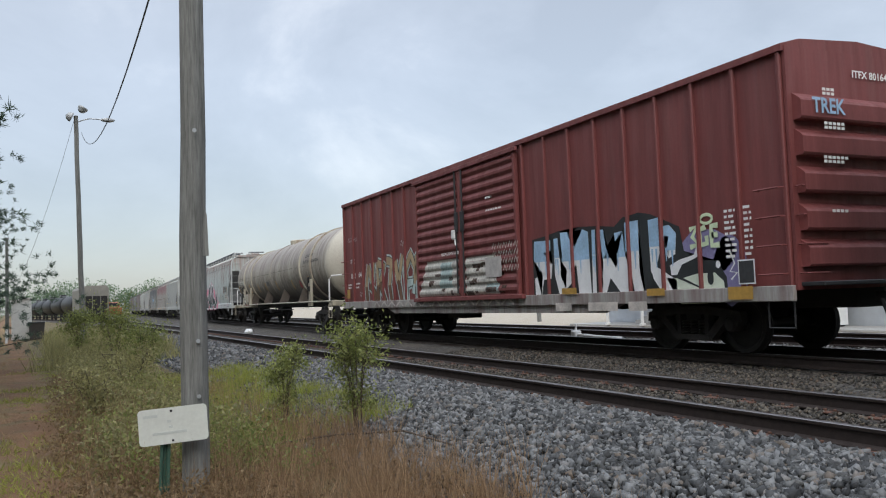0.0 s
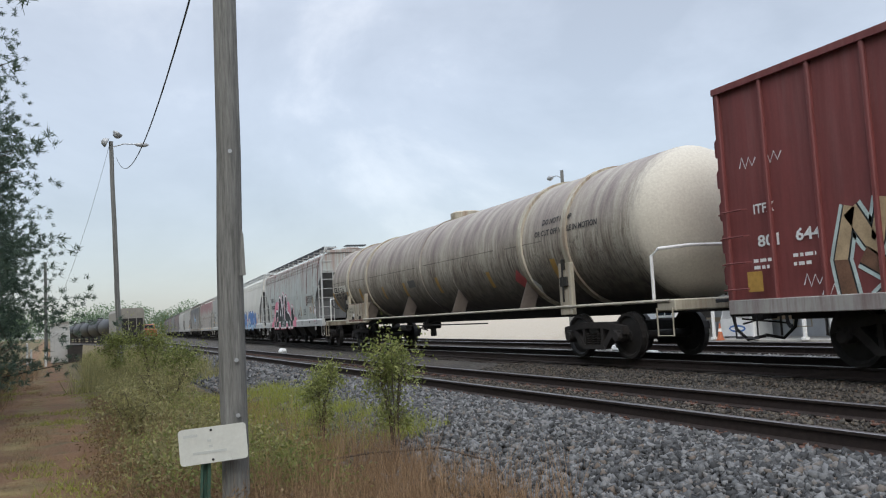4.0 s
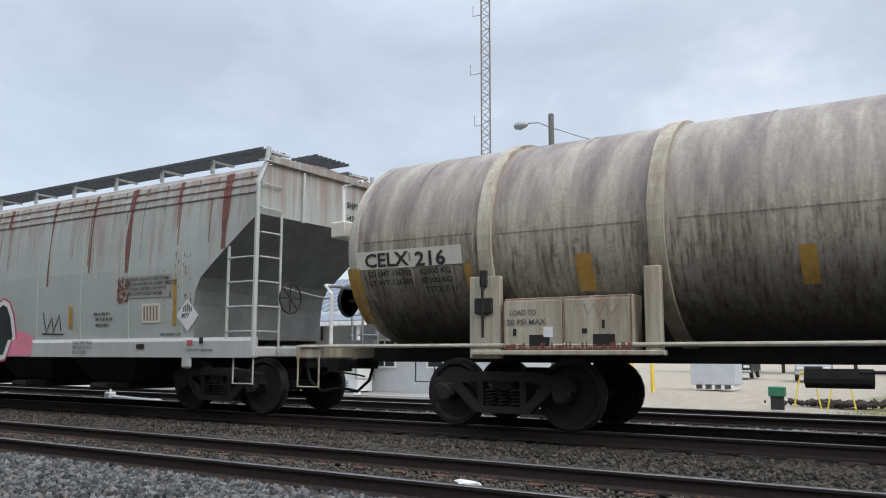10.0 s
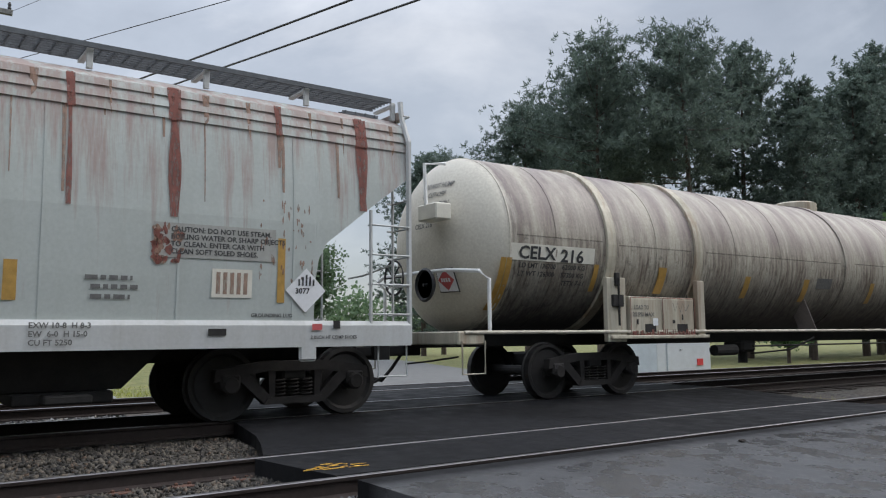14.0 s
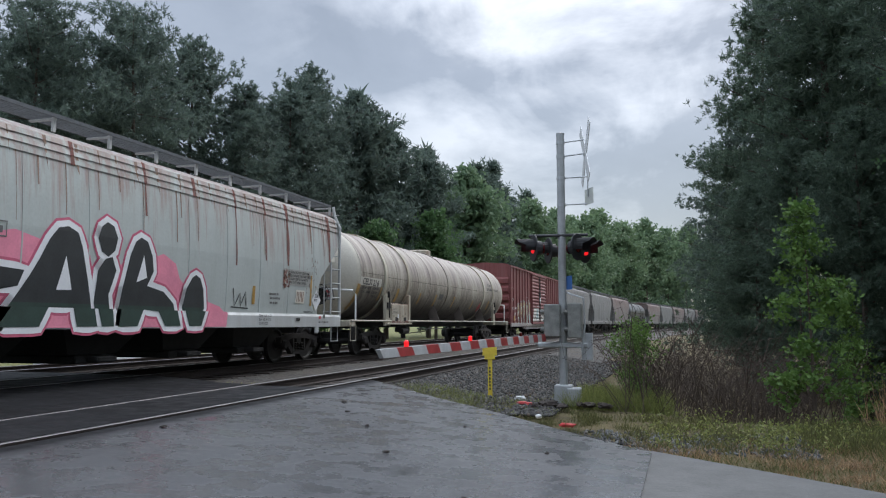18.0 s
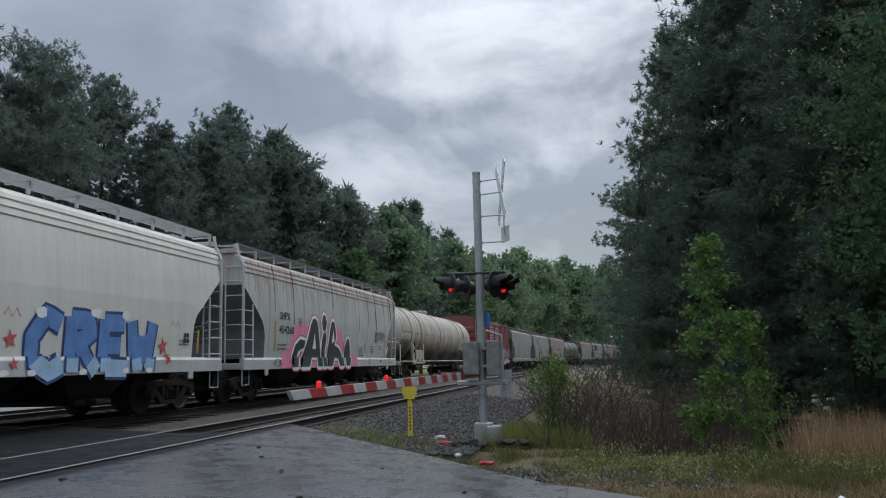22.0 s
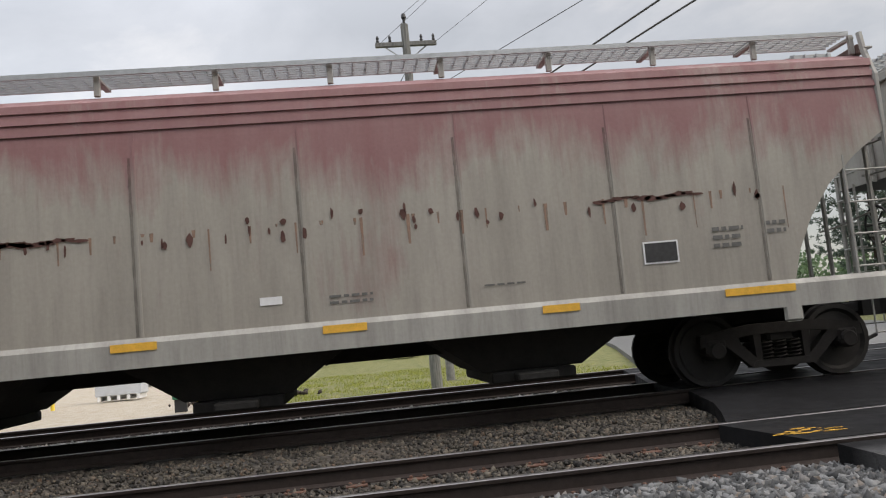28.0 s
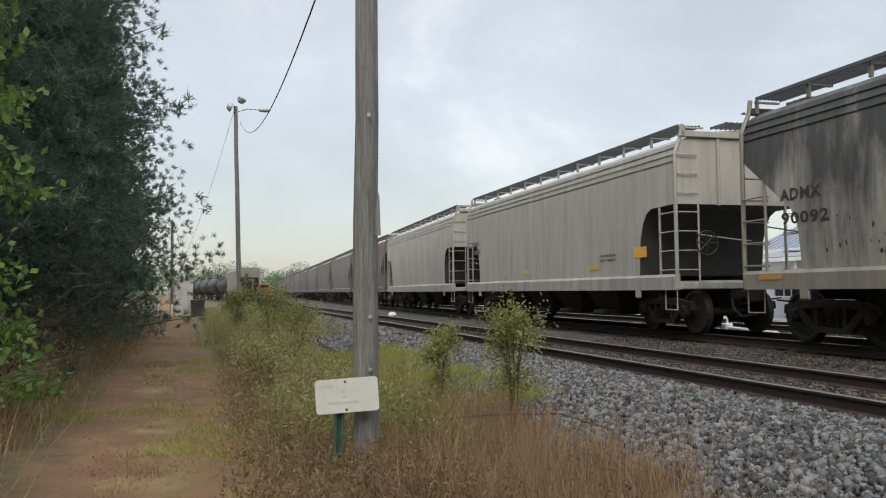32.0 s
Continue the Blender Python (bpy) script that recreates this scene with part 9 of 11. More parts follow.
# - the tank car -
Y = yc_of(C_TK)
TKX = lambda z: math.sqrt(max(0.01, TR * TR - (z - TZ) ** 2))
decal_mesh("number_panel", [bar(50.62, 2.22, 1.84, 0.26)], CREAM, C_TK, TKX, Y, 0.010)
decal_text("CELX", 50.46, 2.25, 0.28, M["mark_black"], C_TK, TKX, Y, 0.016, width=0.80)
decal_text("216", 49.56, 2.23, 0.28, M["mark_black"], C_TK, TKX, Y, 0.016, width=0.52)
for k, (a, b_) in enumerate((("LD LMT 136700", "62000 KG"), ("LT WT 126300", "57300 KG"), ("", "TETX 7-11"))):
    if a:
        decal_text(a, 50.42, 2.11 - 0.125 * k, 0.105, M["mark_black"], C_TK, TKX, Y, 0.014, width=0.78)
    decal_text(b_, 49.50 - (0.05 if k == 2 else 0), 2.11 - 0.125 * k, 0.105, M["mark_black"], C_TK, TKX, Y, 0.014, width=0.52)


def tall(y, z, w, h):
    return [bar(y, z + h * k / 6, w, h / 6) for k in range(6)]


def diamond(y, z, ry, rz):
    """A placard cut in thin rows, so that it lies on a curved side."""
    out = []
    for k_ in range(10):
        ua, ub = -1 + k_ / 5, -1 + (k_ + 1) / 5
        wa, wb = ry * (1 - abs(ua)), ry * (1 - abs(ub))
        out.append([(y - wa, z + rz * ua), (y + wa, z + rz * ua), (y + wb, z + rz * ub), (y - wb, z + rz * ub)])
    return out


for q_ in (tall(50.80, 1.45, 0.11, 0.80), tall(50.68, 1.45, 0.11, 0.80), tall(48.76, 1.78, 0.11, 0.44), tall(47.12, 1.78, 0.22, 0.46), tall(42.4, 1.72, 0.20, 0.46), tall(39.62, 1.72, 0.18, 0.46), tall(36.25, 1.70, 0.18, 0.40), tall(33.0, 1.72, 0.2, 0.44), tall(44.5, 1.75, 0.18, 0.42)):
    decal_mesh("reflector", q_, M["reflector"], C_TK, TKX, Y, 0.010)
decal_text("DO NOT HUMP", 33.2, 2.92, 0.17, M["mark_black"], C_TK, TKX, Y, 0.012)
decal_text("OR CUT OFF WHILE IN MOTION", 33.5, 2.68, 0.17, M["mark_black"], C_TK, TKX, Y, 0.012)
decal_mesh("stencil_box", [bar(41.9, 2.0, 0.6, 0.22)], M["mark_grey"], C_TK, TKX, Y, 0.010)
decal_mesh("placard", diamond(34.62, 1.80, 0.27, 0.25), STAR, C_TK, TKX, Y, 0.016, "red diamond hazard placard")
decal_mesh("placard", diamond(34.16, 1.62, 0.27, 0.26), CHALK, C_TK, TKX, Y, 0.022, "white diamond hazard placard")
for y0_, y1_, z in ((50.5, 48.6, 2.60), (48.2, 46.25, 2.56), (45.8, 41.0, 2.56), (40.4, 35.6, 2.58), (35.0, 33.2, 2.56)):
    decal_mesh("lap_seam", [bar(y0_, z, y0_ - y1_, 0.022)], M["seam"], C_TK, TKX, Y, 0.010)
# saddle plates and the valve cabinet over the trailing truck
for y0_, w_ in ((48.60, 0.46), (32.45, 0.46)):
    bm = BM()
    box(bm, (-1.50, y0_ - w_ / 2 - Y, 1.47), (0.10, w_, 1.08), 0.01)
    part("saddle_plate", bm, M["tank_trim"], C_TK)
    bm = BM()
    box(bm, (-1.57, y0_ - w_ / 2 - Y, 1.62), (0.06, 0.26, 0.20), 0.01)
    box(bm, (-1.57, y0_ - w_ / 2 - Y, 1.98), (0.06, 0.10, 0.22), 0.01)
    tube(bm, [(-1.60, y0_ - w_ / 2 - Y, 1.2), (-1.60, y0_ - w_ / 2 - Y, 2.0)], 0.02, 6)
    part("latch", fix(bm), M["under"], C_TK)
bm = BM()
box(bm, (-1.40, 47.20 - Y, 1.36), (0.30, 1.74, 0.68), 0.015)
cab = part("cabinet", bm, M["tank_trim"], C_TK, "cream steel cabinet with rust")
for y in (47.66, 46.80):
    bm = BM()
    box(bm, (-1.562, y - Y, 1.36), (0.02, 0.82, 0.60), 0.006)
    part("cabinet_door", bm, M["tank_trim"], cab)
    bm = BM()
    box(bm, (-1.574, y - Y - 0.1, 1.16), (0.012, 0.28, 0.14))
    part("vent", bm, M["under"], cab)
bm = BM()
box(bm, (-1.55, 47.25 - Y, 1.005), (0.10, 2.6, 0.06), 0.01)
part("cabinet_sill", bm, M["tank_trim"], C_TK)
CABX = lambda z: 1.575
decal_text("LOAD TO", 47.98, 1.48, 0.10, M["mark_grey"], C_TK, CABX, Y, 0.006, width=0.38)
decal_text("20 PSI MAX", 48.02, 1.36, 0.10, M["mark_grey"], C_TK, CABX, Y, 0.006, width=0.56)
decal_mesh("label", [bar(47.50, 1.20, 0.13, 0.13)], CHALK, C_TK, CABX, Y, 0.006)
rc_ = random.Random(72)
for k_ in range(34):
    y_, h_ = 48.06 - 1.72 * k_ / 34 + rc_.uniform(-0.02, 0.02), rc_.uniform(0.02, 0.10)
    decal_mesh("rust_run", [bar(y_, 1.04, rc_.uniform(0.02, 0.07), h_)], M["rust"], C_TK, CABX, Y, 0.009 + 0.0003 * (k_ % 5))
for y_, w_ in ((48.07, 1.74),):
    decal_mesh("rust_edge", [bar(y_, 1.675, w_, 0.018), bar(y_, 1.04, w_, 0.014)], M["rust"], C_TK, CABX, Y, 0.008, "", 1)
for y_ in (48.07, 47.24, 46.36):
    decal_mesh("rust_edge", [bar(y_, 1.04, 0.016, 0.64)], M["rust"], C_TK, CABX, Y, 0.0085)
decal_mesh("keyhole", [bar(47.93, 1.22, 0.05, 0.09), bar(46.98, 1.24, 0.07, 0.06), bar(46.72, 1.30, 0.04, 0.10)], M["under"], C_TK, CABX, Y, 0.010, "", 1)
decal_mesh("scratch_tag", stroke([(46.95, 1.60), (46.90, 1.45), (46.82, 1.60), (46.75, 1.44), (46.68, 1.60), (46.6, 1.46), (46.5, 1.58)], 0.012), M["mark_grey"], C_TK, CABX, Y, 0.006)
bm = BM()
box(bm, (-1.50, 46.10 - Y, 1.50), (0.10, 0.20, 1.05), 0.01)
part("saddle_plate", bm, M["tank_trim"], C_TK)
# fittings on the trailing head
bm = BM()
tube(bm, [(-0.6, 11.07, 2.95), (-0.6, 11.37, 2.95), (-0.6, 11.40, 3.75), (-0.6, 11.00, 3.80)], 0.03, 7)
part("grab_rail", fix(bm), M["white"], C_TK)
bm = BM()
box(bm, (-0.65, 11.25, 2.98), (0.5, 0.30, 0.26), 0.02)
part("head_box", bm, CREAM, C_TK)
bm = BM()
lathe(bm, [(11.30, 0.24), (11.34, 0.27), (11.37, 0.24), (11.34, 0.21), (11.30, 0.24)], 18, "y", (-0.5, 0, 1.85))
tube(bm, [(-0.5, 11.15, 1.85), (-0.5, 11.37, 1.85)], 0.03, 6)
part("brake_wheel", fix(bm), M["black"], C_TK)

# - the boxcar -
Y = yc_of(C_BX)
BXX = lambda z: 1.60
BXP = lambda z: 1.495
# big letters: white bodies with pale blue tops on a black ground, broken by the side posts
GLYPHS = [
    [(15.02, 2.16), (14.40, 2.14), (14.42, 1.92), (14.68, 1.90), (14.36, 1.64), (14.42, 1.36), (14.70, 1.34), (14.80, 0.98), (15.04, 0.98), (15.04, 1.38), (14.74, 1.48), (15.06, 1.76)],
    [(14.28, 2.16), (14.14, 2.16), (14.10, 1.76), (13.86, 1.52), (13.92, 1.02), (14.12, 0.98), (14.28, 1.40)],
    [(14.04, 2.26), (13.78, 2.26), (13.66, 1.96), (13.54, 1.96), (13.28, 2.26), (13.10, 2.20), (13.06, 1.00), (13.46, 1.00), (13.52, 1.58), (13.72, 1.52), (13.68, 1.26), (13.90, 1.12), (14.08, 1.40), (14.00, 1.82)],
    [(12.98, 2.22), (12.88, 2.22), (12.90, 1.00), (13.02, 1.00)],
    [(12.74, 2.20), (12.62, 2.20), (12.56, 1.84), (12.30, 1.48), (12.24, 1.56), (12.30, 2.10), (12.06, 2.12), (12.02, 1.72), (11.92, 1.40), (11.76, 0.90), (12.06, 0.90), (12.46, 1.30), (12.60, 1.02), (12.74, 1.02), (12.66, 1.60)],
    [(12.00, 2.26), (11.62, 2.27), (11.64, 1.38), (11.50, 0.86), (11.84, 0.86), (11.90, 1.38), (12.00, 1.70)],
    [(11.36, 2.24), (11.10, 2.26), (11.10, 1.66), (11.20, 1.44), (10.72, 1.20), (10.72, 0.98), (11.08, 1.00), (11.34, 1.30)],
    [(11.04, 2.10), (10.84, 2.11), (10.68, 1.96), (10.72, 1.62), (10.88, 1.56), (10.94, 1.64), (10.86, 1.92), (10.96, 1.94), (11.02, 1.66)],
    [(10.86, 1.44), (10.64, 1.52), (10.30, 1.58), (10.20, 1.76), (10.14, 1.70), (10.22, 1.54), (10.58, 1.44), (10.70, 1.28), (10.84, 1.28)],
    [(10.96, 1.24), (10.58, 1.22), (10.24, 1.28), (9.86, 1.28), (9.68, 1.14), (9.66, 0.82), (10.64, 0.80), (10.82, 1.04)],
]
FRAY = [0.00, 0.05, -0.04, 0.03, -0.06, 0.02, 0.06, -0.03]


ground_ = [(15.10, 0.84), (15.10, 2.20), (14.60, 2.24), (14.10, 2.30), (13.72, 2.20), (13.40, 2.32), (12.80, 2.28), (12.30, 2.22), (12.05, 2.36), (11.60, 2.40), (11.30, 2.34), (10.95, 2.20), (10.60, 2.06), (10.52, 1.66), (10.20, 1.50), (9.80, 1.46), (9.62, 1.20), (9.60, 0.84)]
decal_mesh("graffiti_haze", blob(10.05, 1.60, 0.62, 0.38, 16, 4) + blob(9.55, 1.30, 0.36, 0.52, 16, 6), MAUVE, C_BX, BXP, Y, 0.003)
decal_mesh("graffiti_ground", [ground_], INK, C_BX, BXP, Y, 0.005)
for k_, g_ in enumerate(GLYPHS):
    decal_mesh("graffiti_body", [g_], LIME_W if k_ == 9 else CHALK, C_BX, BXP, Y, 0.008, "white graffiti letter with a pale blue top")
    cut_ = clip_z(g_, 1.72 + FRAY[k_ % 8])
    if len(cut_) > 2 and k_ < 8:
        decal_mesh("graffiti_blue", [cut_], SKY_P, C_BX, BXP, Y, 0.011)
        for j_ in range(2):
            ys_ = sorted(p_[0] for p_ in cut_)
            q_ = ys_[0] + (ys_[-1] - ys_[0]) * (0.3 + 0.4 * j_)
            decal_mesh("paint_drip", [[(q_ - 0.03, 1.74), (q_ + 0.03, 1.74), (q_ + 0.008, 1.42 + 0.1 * j_), (q_ - 0.008, 1.42 + 0.1 * j_)]], SKY_P, C_BX, BXP, Y, 0.0125)
decal_mesh("graffiti_slash", stroke([(10.72, 1.26), (10.45, 1.16), (10.08, 1.02)], 0.05, 0.02), INK, C_BX, BXP, Y, 0.013)
decal_mesh("graffiti_dot", blob(9.78, 1.40, 0.05, 0.06, 10, 3, 0), CHALK, C_BX, BXP, Y, 0.013)
for y_ in (12.75, 11.35, 9.95):
    decal_mesh("graffiti_eye", blob(y_, 1.22, 0.07, 0.14, 10, int(y_), 0.1), INK, C_BX, BXP, Y, 0.014)
for pts_ in ([(10.36, 1.98), (10.20, 2.02), (10.30, 1.86), (10.18, 1.74), (10.36, 1.70)], [(10.00, 2.00), (10.14, 1.96), (10.12, 1.72), (9.98, 1.74), (9.99, 1.86)], [(9.74, 2.00), (9.88, 2.00), (9.88, 1.70), (9.72, 1.70)], [(9.88, 1.86), (9.75, 1.86)]):
    decal_mesh("graffiti_tag", stroke(pts_, 0.09), LIME, C_BX, BXP, Y, 0.016)
decal_mesh("graffiti_ring", stroke([(9.98 + 0.13 * math.cos(a_), 2.12 + 0.07 * math.sin(a_)) for a_ in np.linspace(0, math.tau, 12)], 0.05), LIME, C_BX, BXP, Y, 0.016)
decal_mesh("graffiti_tag", stroke([(9.52, 1.58), (9.44, 1.40), (9.54, 1.28), (9.40, 1.26), (9.52, 1.16)], 0.03), CHALK, C_BX, BXP, Y, 0.016)
decal_mesh("graffiti_foot", [[(9.58, 0.86), (9.58, 1.00), (9.10, 0.98), (8.90, 0.86)]], LIME_W, C_BX, BXP, Y, 0.016)
for y_, w_ in ((14.2, 0.55), (13.1, 0.9), (11.9, 0.5)):
    decal_mesh("graffiti_spill", [bar(y_, 0.70, w_, 0.16)], GHOST, C_BX, lambda z: 1.57, Y, 0.003)
# worn older paint on the doors and the trailing half
r_ = random.Random(33)
old, dark_ = [], []
AQUA = simple("pale_aqua_spray", (0.46, 0.56, 0.54), 0.7, 0, 0.25, 4, 0)
TAN = simple("tan_spray", (0.40, 0.30, 0.18), 0.7, 0, 0.3, 4, 0)
UMBER = simple("brown_spray", (0.16, 0.085, 0.050), 0.8, 0, 0.35, 5, 0)
BXD = lambda z: 1.632
# the doors' old panel: a pale film over the ribs, chipped to red and rust
FILM = simple("worn_cream_film", (0.56, 0.55, 0.50), 0.75, 0, 0.3, 4, 0)
thin_out(FILM, 0.95)
FILM_A = simple("worn_aqua_film", (0.40, 0.52, 0.52), 0.75, 0, 0.3, 4, 0)
thin_out(FILM_A, 0.85)
FILM_D = simple("burnt_brown_film", (0.075, 0.045, 0.032), 0.85, 0, 0.3, 6, 0)
thin_out(FILM_D, 0.92)


def rib_x(z):
    """Where the door's ribbed face stands at a height."""
    d_ = abs((z - 1.20 + 0.11) % 0.22 - 0.11)
    return 1.58 + max(0.0, min(0.045, 0.045 * (0.10 - d_) / 0.07))


def ribbed(name, y_at, z0, z1, mat, out):
    """Paint on the ribs between two slanting edges: y_at(z) gives both."""
    zs = [z0 + (z1 - z0) * k_ / max(2, int((z1 - z0) / 0.032)) for k_ in range(max(2, int((z1 - z0) / 0.032)) + 1)]
    rows_ = []
    for za, zb in zip(zs, zs[1:]):
        (a0, a1), (b0, b1) = y_at(za), y_at(zb)
        rows_.append([(a0, za), (a1, za), (b1, zb), (b0, zb)])
    decal_mesh(name, rows_, mat, C_BX, rib_x, Y, out)


ribbed("worn_panel", lambda z: (20.85 - 0.62 * (z - 1.08), 18.42), 1.10, 2.02, FILM, 0.004)
ribbed("worn_panel", lambda z: (18.02, 16.40 + 0.25 * (z - 1.1)), 1.10, 2.00, FILM, 0.004)
ribbed("worn_panel", lambda z: (19.55 - 0.2 * (z - 1.1), 18.75), 1.30, 1.95, FILM_A, 0.006)
ribbed("worn_panel", lambda z: (17.0, 16.4), 1.12, 1.34, FILM_A, 0.006)
for k in range(26):
    y, z, w_ = r_.uniform(15.7, 20.3), 1.08 + 0.85 * r_.random() ** 1.6, r_.uniform(0.10, 0.55)
    if 18.05 < y < 18.40 + w_ or y - w_ < 15.62:
        continue
    ribbed("rust_patch", lambda q, y=y, w_=w_: (y, y - w_), z, z + r_.uniform(0.05, 0.13), FILM_D, 0.008 + 0.0004 * (k % 6))
decal_text("SECURE BOTH HASPS", 19.28, 2.12, 0.10, M["mark_white"], C_BX, BXD, Y, 0.010, width=1.0)
# tan letters with pale aqua edges on the trailing panels
TAGS = [
    [(25.15, 0.95), (25.25, 1.5), (25.05, 2.2)], [(25.05, 2.15), (24.7, 1.6), (24.55, 2.25)], [(24.9, 1.55), (24.35, 1.2), (24.75, 0.92)],
    [(24.2, 0.92), (24.25, 2.25)], [(24.2, 2.2), (23.65, 2.1), (24.05, 1.6)], [(24.05, 1.6), (23.55, 0.95)],
    [(23.45, 2.25), (23.05, 2.2), (23.25, 1.5), (23.1, 0.95)],
    [(22.75, 2.2), (22.55, 1.5), (22.2, 2.35)], [(22.5, 1.5), (22.3, 0.95)],
    [(21.95, 0.95), (22.0, 1.9), (21.6, 2.35), (21.3, 1.9), (21.45, 1.2)], [(21.9, 1.5), (21.4, 1.55)],
    [(21.15, 0.95), (21.2, 2.2), (20.8, 2.4), (20.65, 1.8), (20.9, 1.5), (20.6, 0.95)],
]
for ln in TAGS:
    decal_mesh("graffiti_outline", stroke(ln, 0.40, 0.32), AQUA, C_BX, BXP, Y, 0.003)
for ln in TAGS:
    decal_mesh("graffiti_outline", stroke(ln, 0.29, 0.22), INK, C_BX, BXP, Y, 0.006)
for ln in TAGS:
    st_ = stroke(ln, 0.24, 0.17)
    hi_, lo_ = [q for q in st_ if min(p[1] for p in q) > 1.45], [q for q in st_ if min(p[1] for p in q) <= 1.45]
    if hi_:
        decal_mesh("graffiti_letter", hi_, TAN, C_BX, BXP, Y, 0.009)
    if lo_:
        decal_mesh("graffiti_letter", lo_, UMBER if ln[0][0] > 22 else AQUA, C_BX, BXP, Y, 0.009)
for y, z in ((26.95, 3.05), (26.45, 3.05), (22.3, 2.62), (25.9, 1.2), (25.6, 1.05)):
    decal_mesh("scribble", stroke([(y, z), (y - 0.06, z + 0.16), (y - 0.12, z - 0.02), (y - 0.2, z + 0.14), (y - 0.26, z), (y - 0.34, z + 0.12)], 0.022), CHALK, C_BX, BXP, Y, 0.004)
zig = []
y = 24.4
while y > 16.0:
    zig += stroke([(y, 0.86), (y - 0.28, 1.0), (y - 0.55, 0.86)], 0.05)
    y -= 0.62
decal_mesh("chalk_zigzag", zig, GHOST, C_BX, BXX, Y, 0.004)
decal_text("ITFX", 26.74, 2.32, 0.20, M["mark_white"], C_BX, BXP, Y, 0.010, width=0.42)
decal_text("801", 26.70, 1.82, 0.24, M["mark_white"], C_BX, BXP, Y, 0.010, width=0.42)
decal_text("644", 25.98, 1.84, 0.24, M["mark_white"], C_BX, BXP, Y, 0.010, width=0.46)
tg = []
for k in range(4):
    for j in range(5):
        y, z = 16.6 - 0.24 * j, 2.12 - 0.17 * k
        tg += stroke([(y, z), (y - 0.07, z + 0.12), (y - 0.13, z - 0.02), (y - 0.18, z + 0.1)], 0.028)
decal_mesh("scribble", tg, GHOST, C_BX, BXD, Y, 0.010)
decal_mesh("patch_plate", [bar(16.95, 1.48, 0.75, 0.46)], M["box_pale"], C_BX, BXD, Y, 0.012)
bars("small_print", [(16.9, 3.30, 0.30, 0.06), (16.9, 3.15, 0.75, 0.06), (16.9, 2.99, 0.75, 0.06), (26.7, 1.58, 0.35, 0.05), (26.7, 1.48, 0.3, 0.05), (25.95, 1.6, 0.4, 0.05), (25.95, 1.48, 0.35, 0.05)] + [(9.50, 2.16 - 0.085 * k, 0.22, 0.04) for k in range(9)] + [(9.12, 2.18 - 0.085 * k, 0.15, 0.04) for k in range(9)], M["mark_white"], C_BX, BXX, 0.012)
decal_mesh("data_plate", [bar(9.28, 1.08, 0.32, 0.36)], CHALK, C_BX, BXX, Y, 0.010)
decal_mesh("data_plate", [bar(9.26, 1.10, 0.28, 0.32)], M["mark_black"], C_BX, BXX, Y, 0.013)
decal_mesh("reflector", [bar(9.50, 0.86, 0.48, 0.19), bar(13.9, 1.03, 0.5, 0.12), bar(11.35, 0.95, 0.45, 0.12), bar(26.85, 1.15, 0.3, 0.3)], M["reflector"], C_BX, BXX, Y, 0.012, "", 1)
bm = BM()
box(bm, (-1.70, 18.45 - Y, 2.60), (0.05, 0.20, 0.24), 0.03)
tube(bm, [(-1.68, 18.4 - Y, 2.48), (-1.70, 18.34 - Y, 2.34)], 0.02, 5)
part("hanging_bag", fix(bm), M["white"], C_BX, "white bag tied to the door bar")
# writing on the leading end wall
def end_bars(items):
    for y, z, w, h in items:
        bm = BM()
        a = 0.0
        while a < w:
            box(bm, (-y + a, -9.5 - 0.19, z), (0.06, 0.006, h))
            a += 0.085
        part("small_print", bm, M["mark_white"], C_BX)
end_bars([(0.95, 3.76, 0.2, 0.04), (0.95, 3.70, 0.2, 0.04), (0.95, 3.28, 0.35, 0.04), (0.95, 3.22, 0.35, 0.04), (1.0, 2.8, 0.5, 0.04), (1.0, 2.74, 0.4, 0.04), (0.9, 2.05, 0.3, 0.04)])


# writing on end walls and on the tank's head
def end_text(car, half, text, x, z, size, width, mat):
    vs, fs = letters(text, size)
    k = width / max(v[0] for v in vs)
    bm = BM()
    bv = [bm.verts.new((x + a * k, -half - 0.012, z + b_)) for a, b_ in vs]
    for f in fs:
        bm.faces.new([bv[i] for i in f])
    return part("lettering", fix(bm), mat, car)


end_text(C_AIR, 8.275, "SHPX", 0.62, 3.68, 0.15, 0.40, M["mark_black"])
end_text(C_AIR, 8.275, "454260", 0.50, 3.45, 0.13, 0.52, M["mark_black"])
end_text(C_BX, 9.70, "TREK", -1.22, 3.42, 0.30, 0.66, SKY_P)
end_text(C_BX, 9.56, "ITFX 801644", -0.20, 4.02, 0.15, 0.85, M["mark_white"])
end_text(C_SR, 9.7, "26185", 0.50, 3.45, 0.13, 0.46, M["mark_grey"])


def head_y(x, z):
    """How far the tank's head stands out at a place on it."""
    q_ = math.hypot(x, z - TZ)
    return 11.125 - float(np.interp(q_, [0.02, 0.50, 0.88, 1.18, TR * 0.955, TR], [0, 0.05, 0.16, 0.34, 0.56, 0.72])) + 0.014


def head_decal(name, text, x, z, size, width, mat):
    vs, fs = letters(text, size)
    k = width / max(v[0] for v in vs)
    bm = BM()
    bv = [bm.verts.new((x - a * k, head_y(x - a * k, z + b_), z + b_)) for a, b_ in vs]
    for f in fs:
        bm.faces.new([bv[i] for i in f])
    return part(name, fix(bm), mat, C_TK)


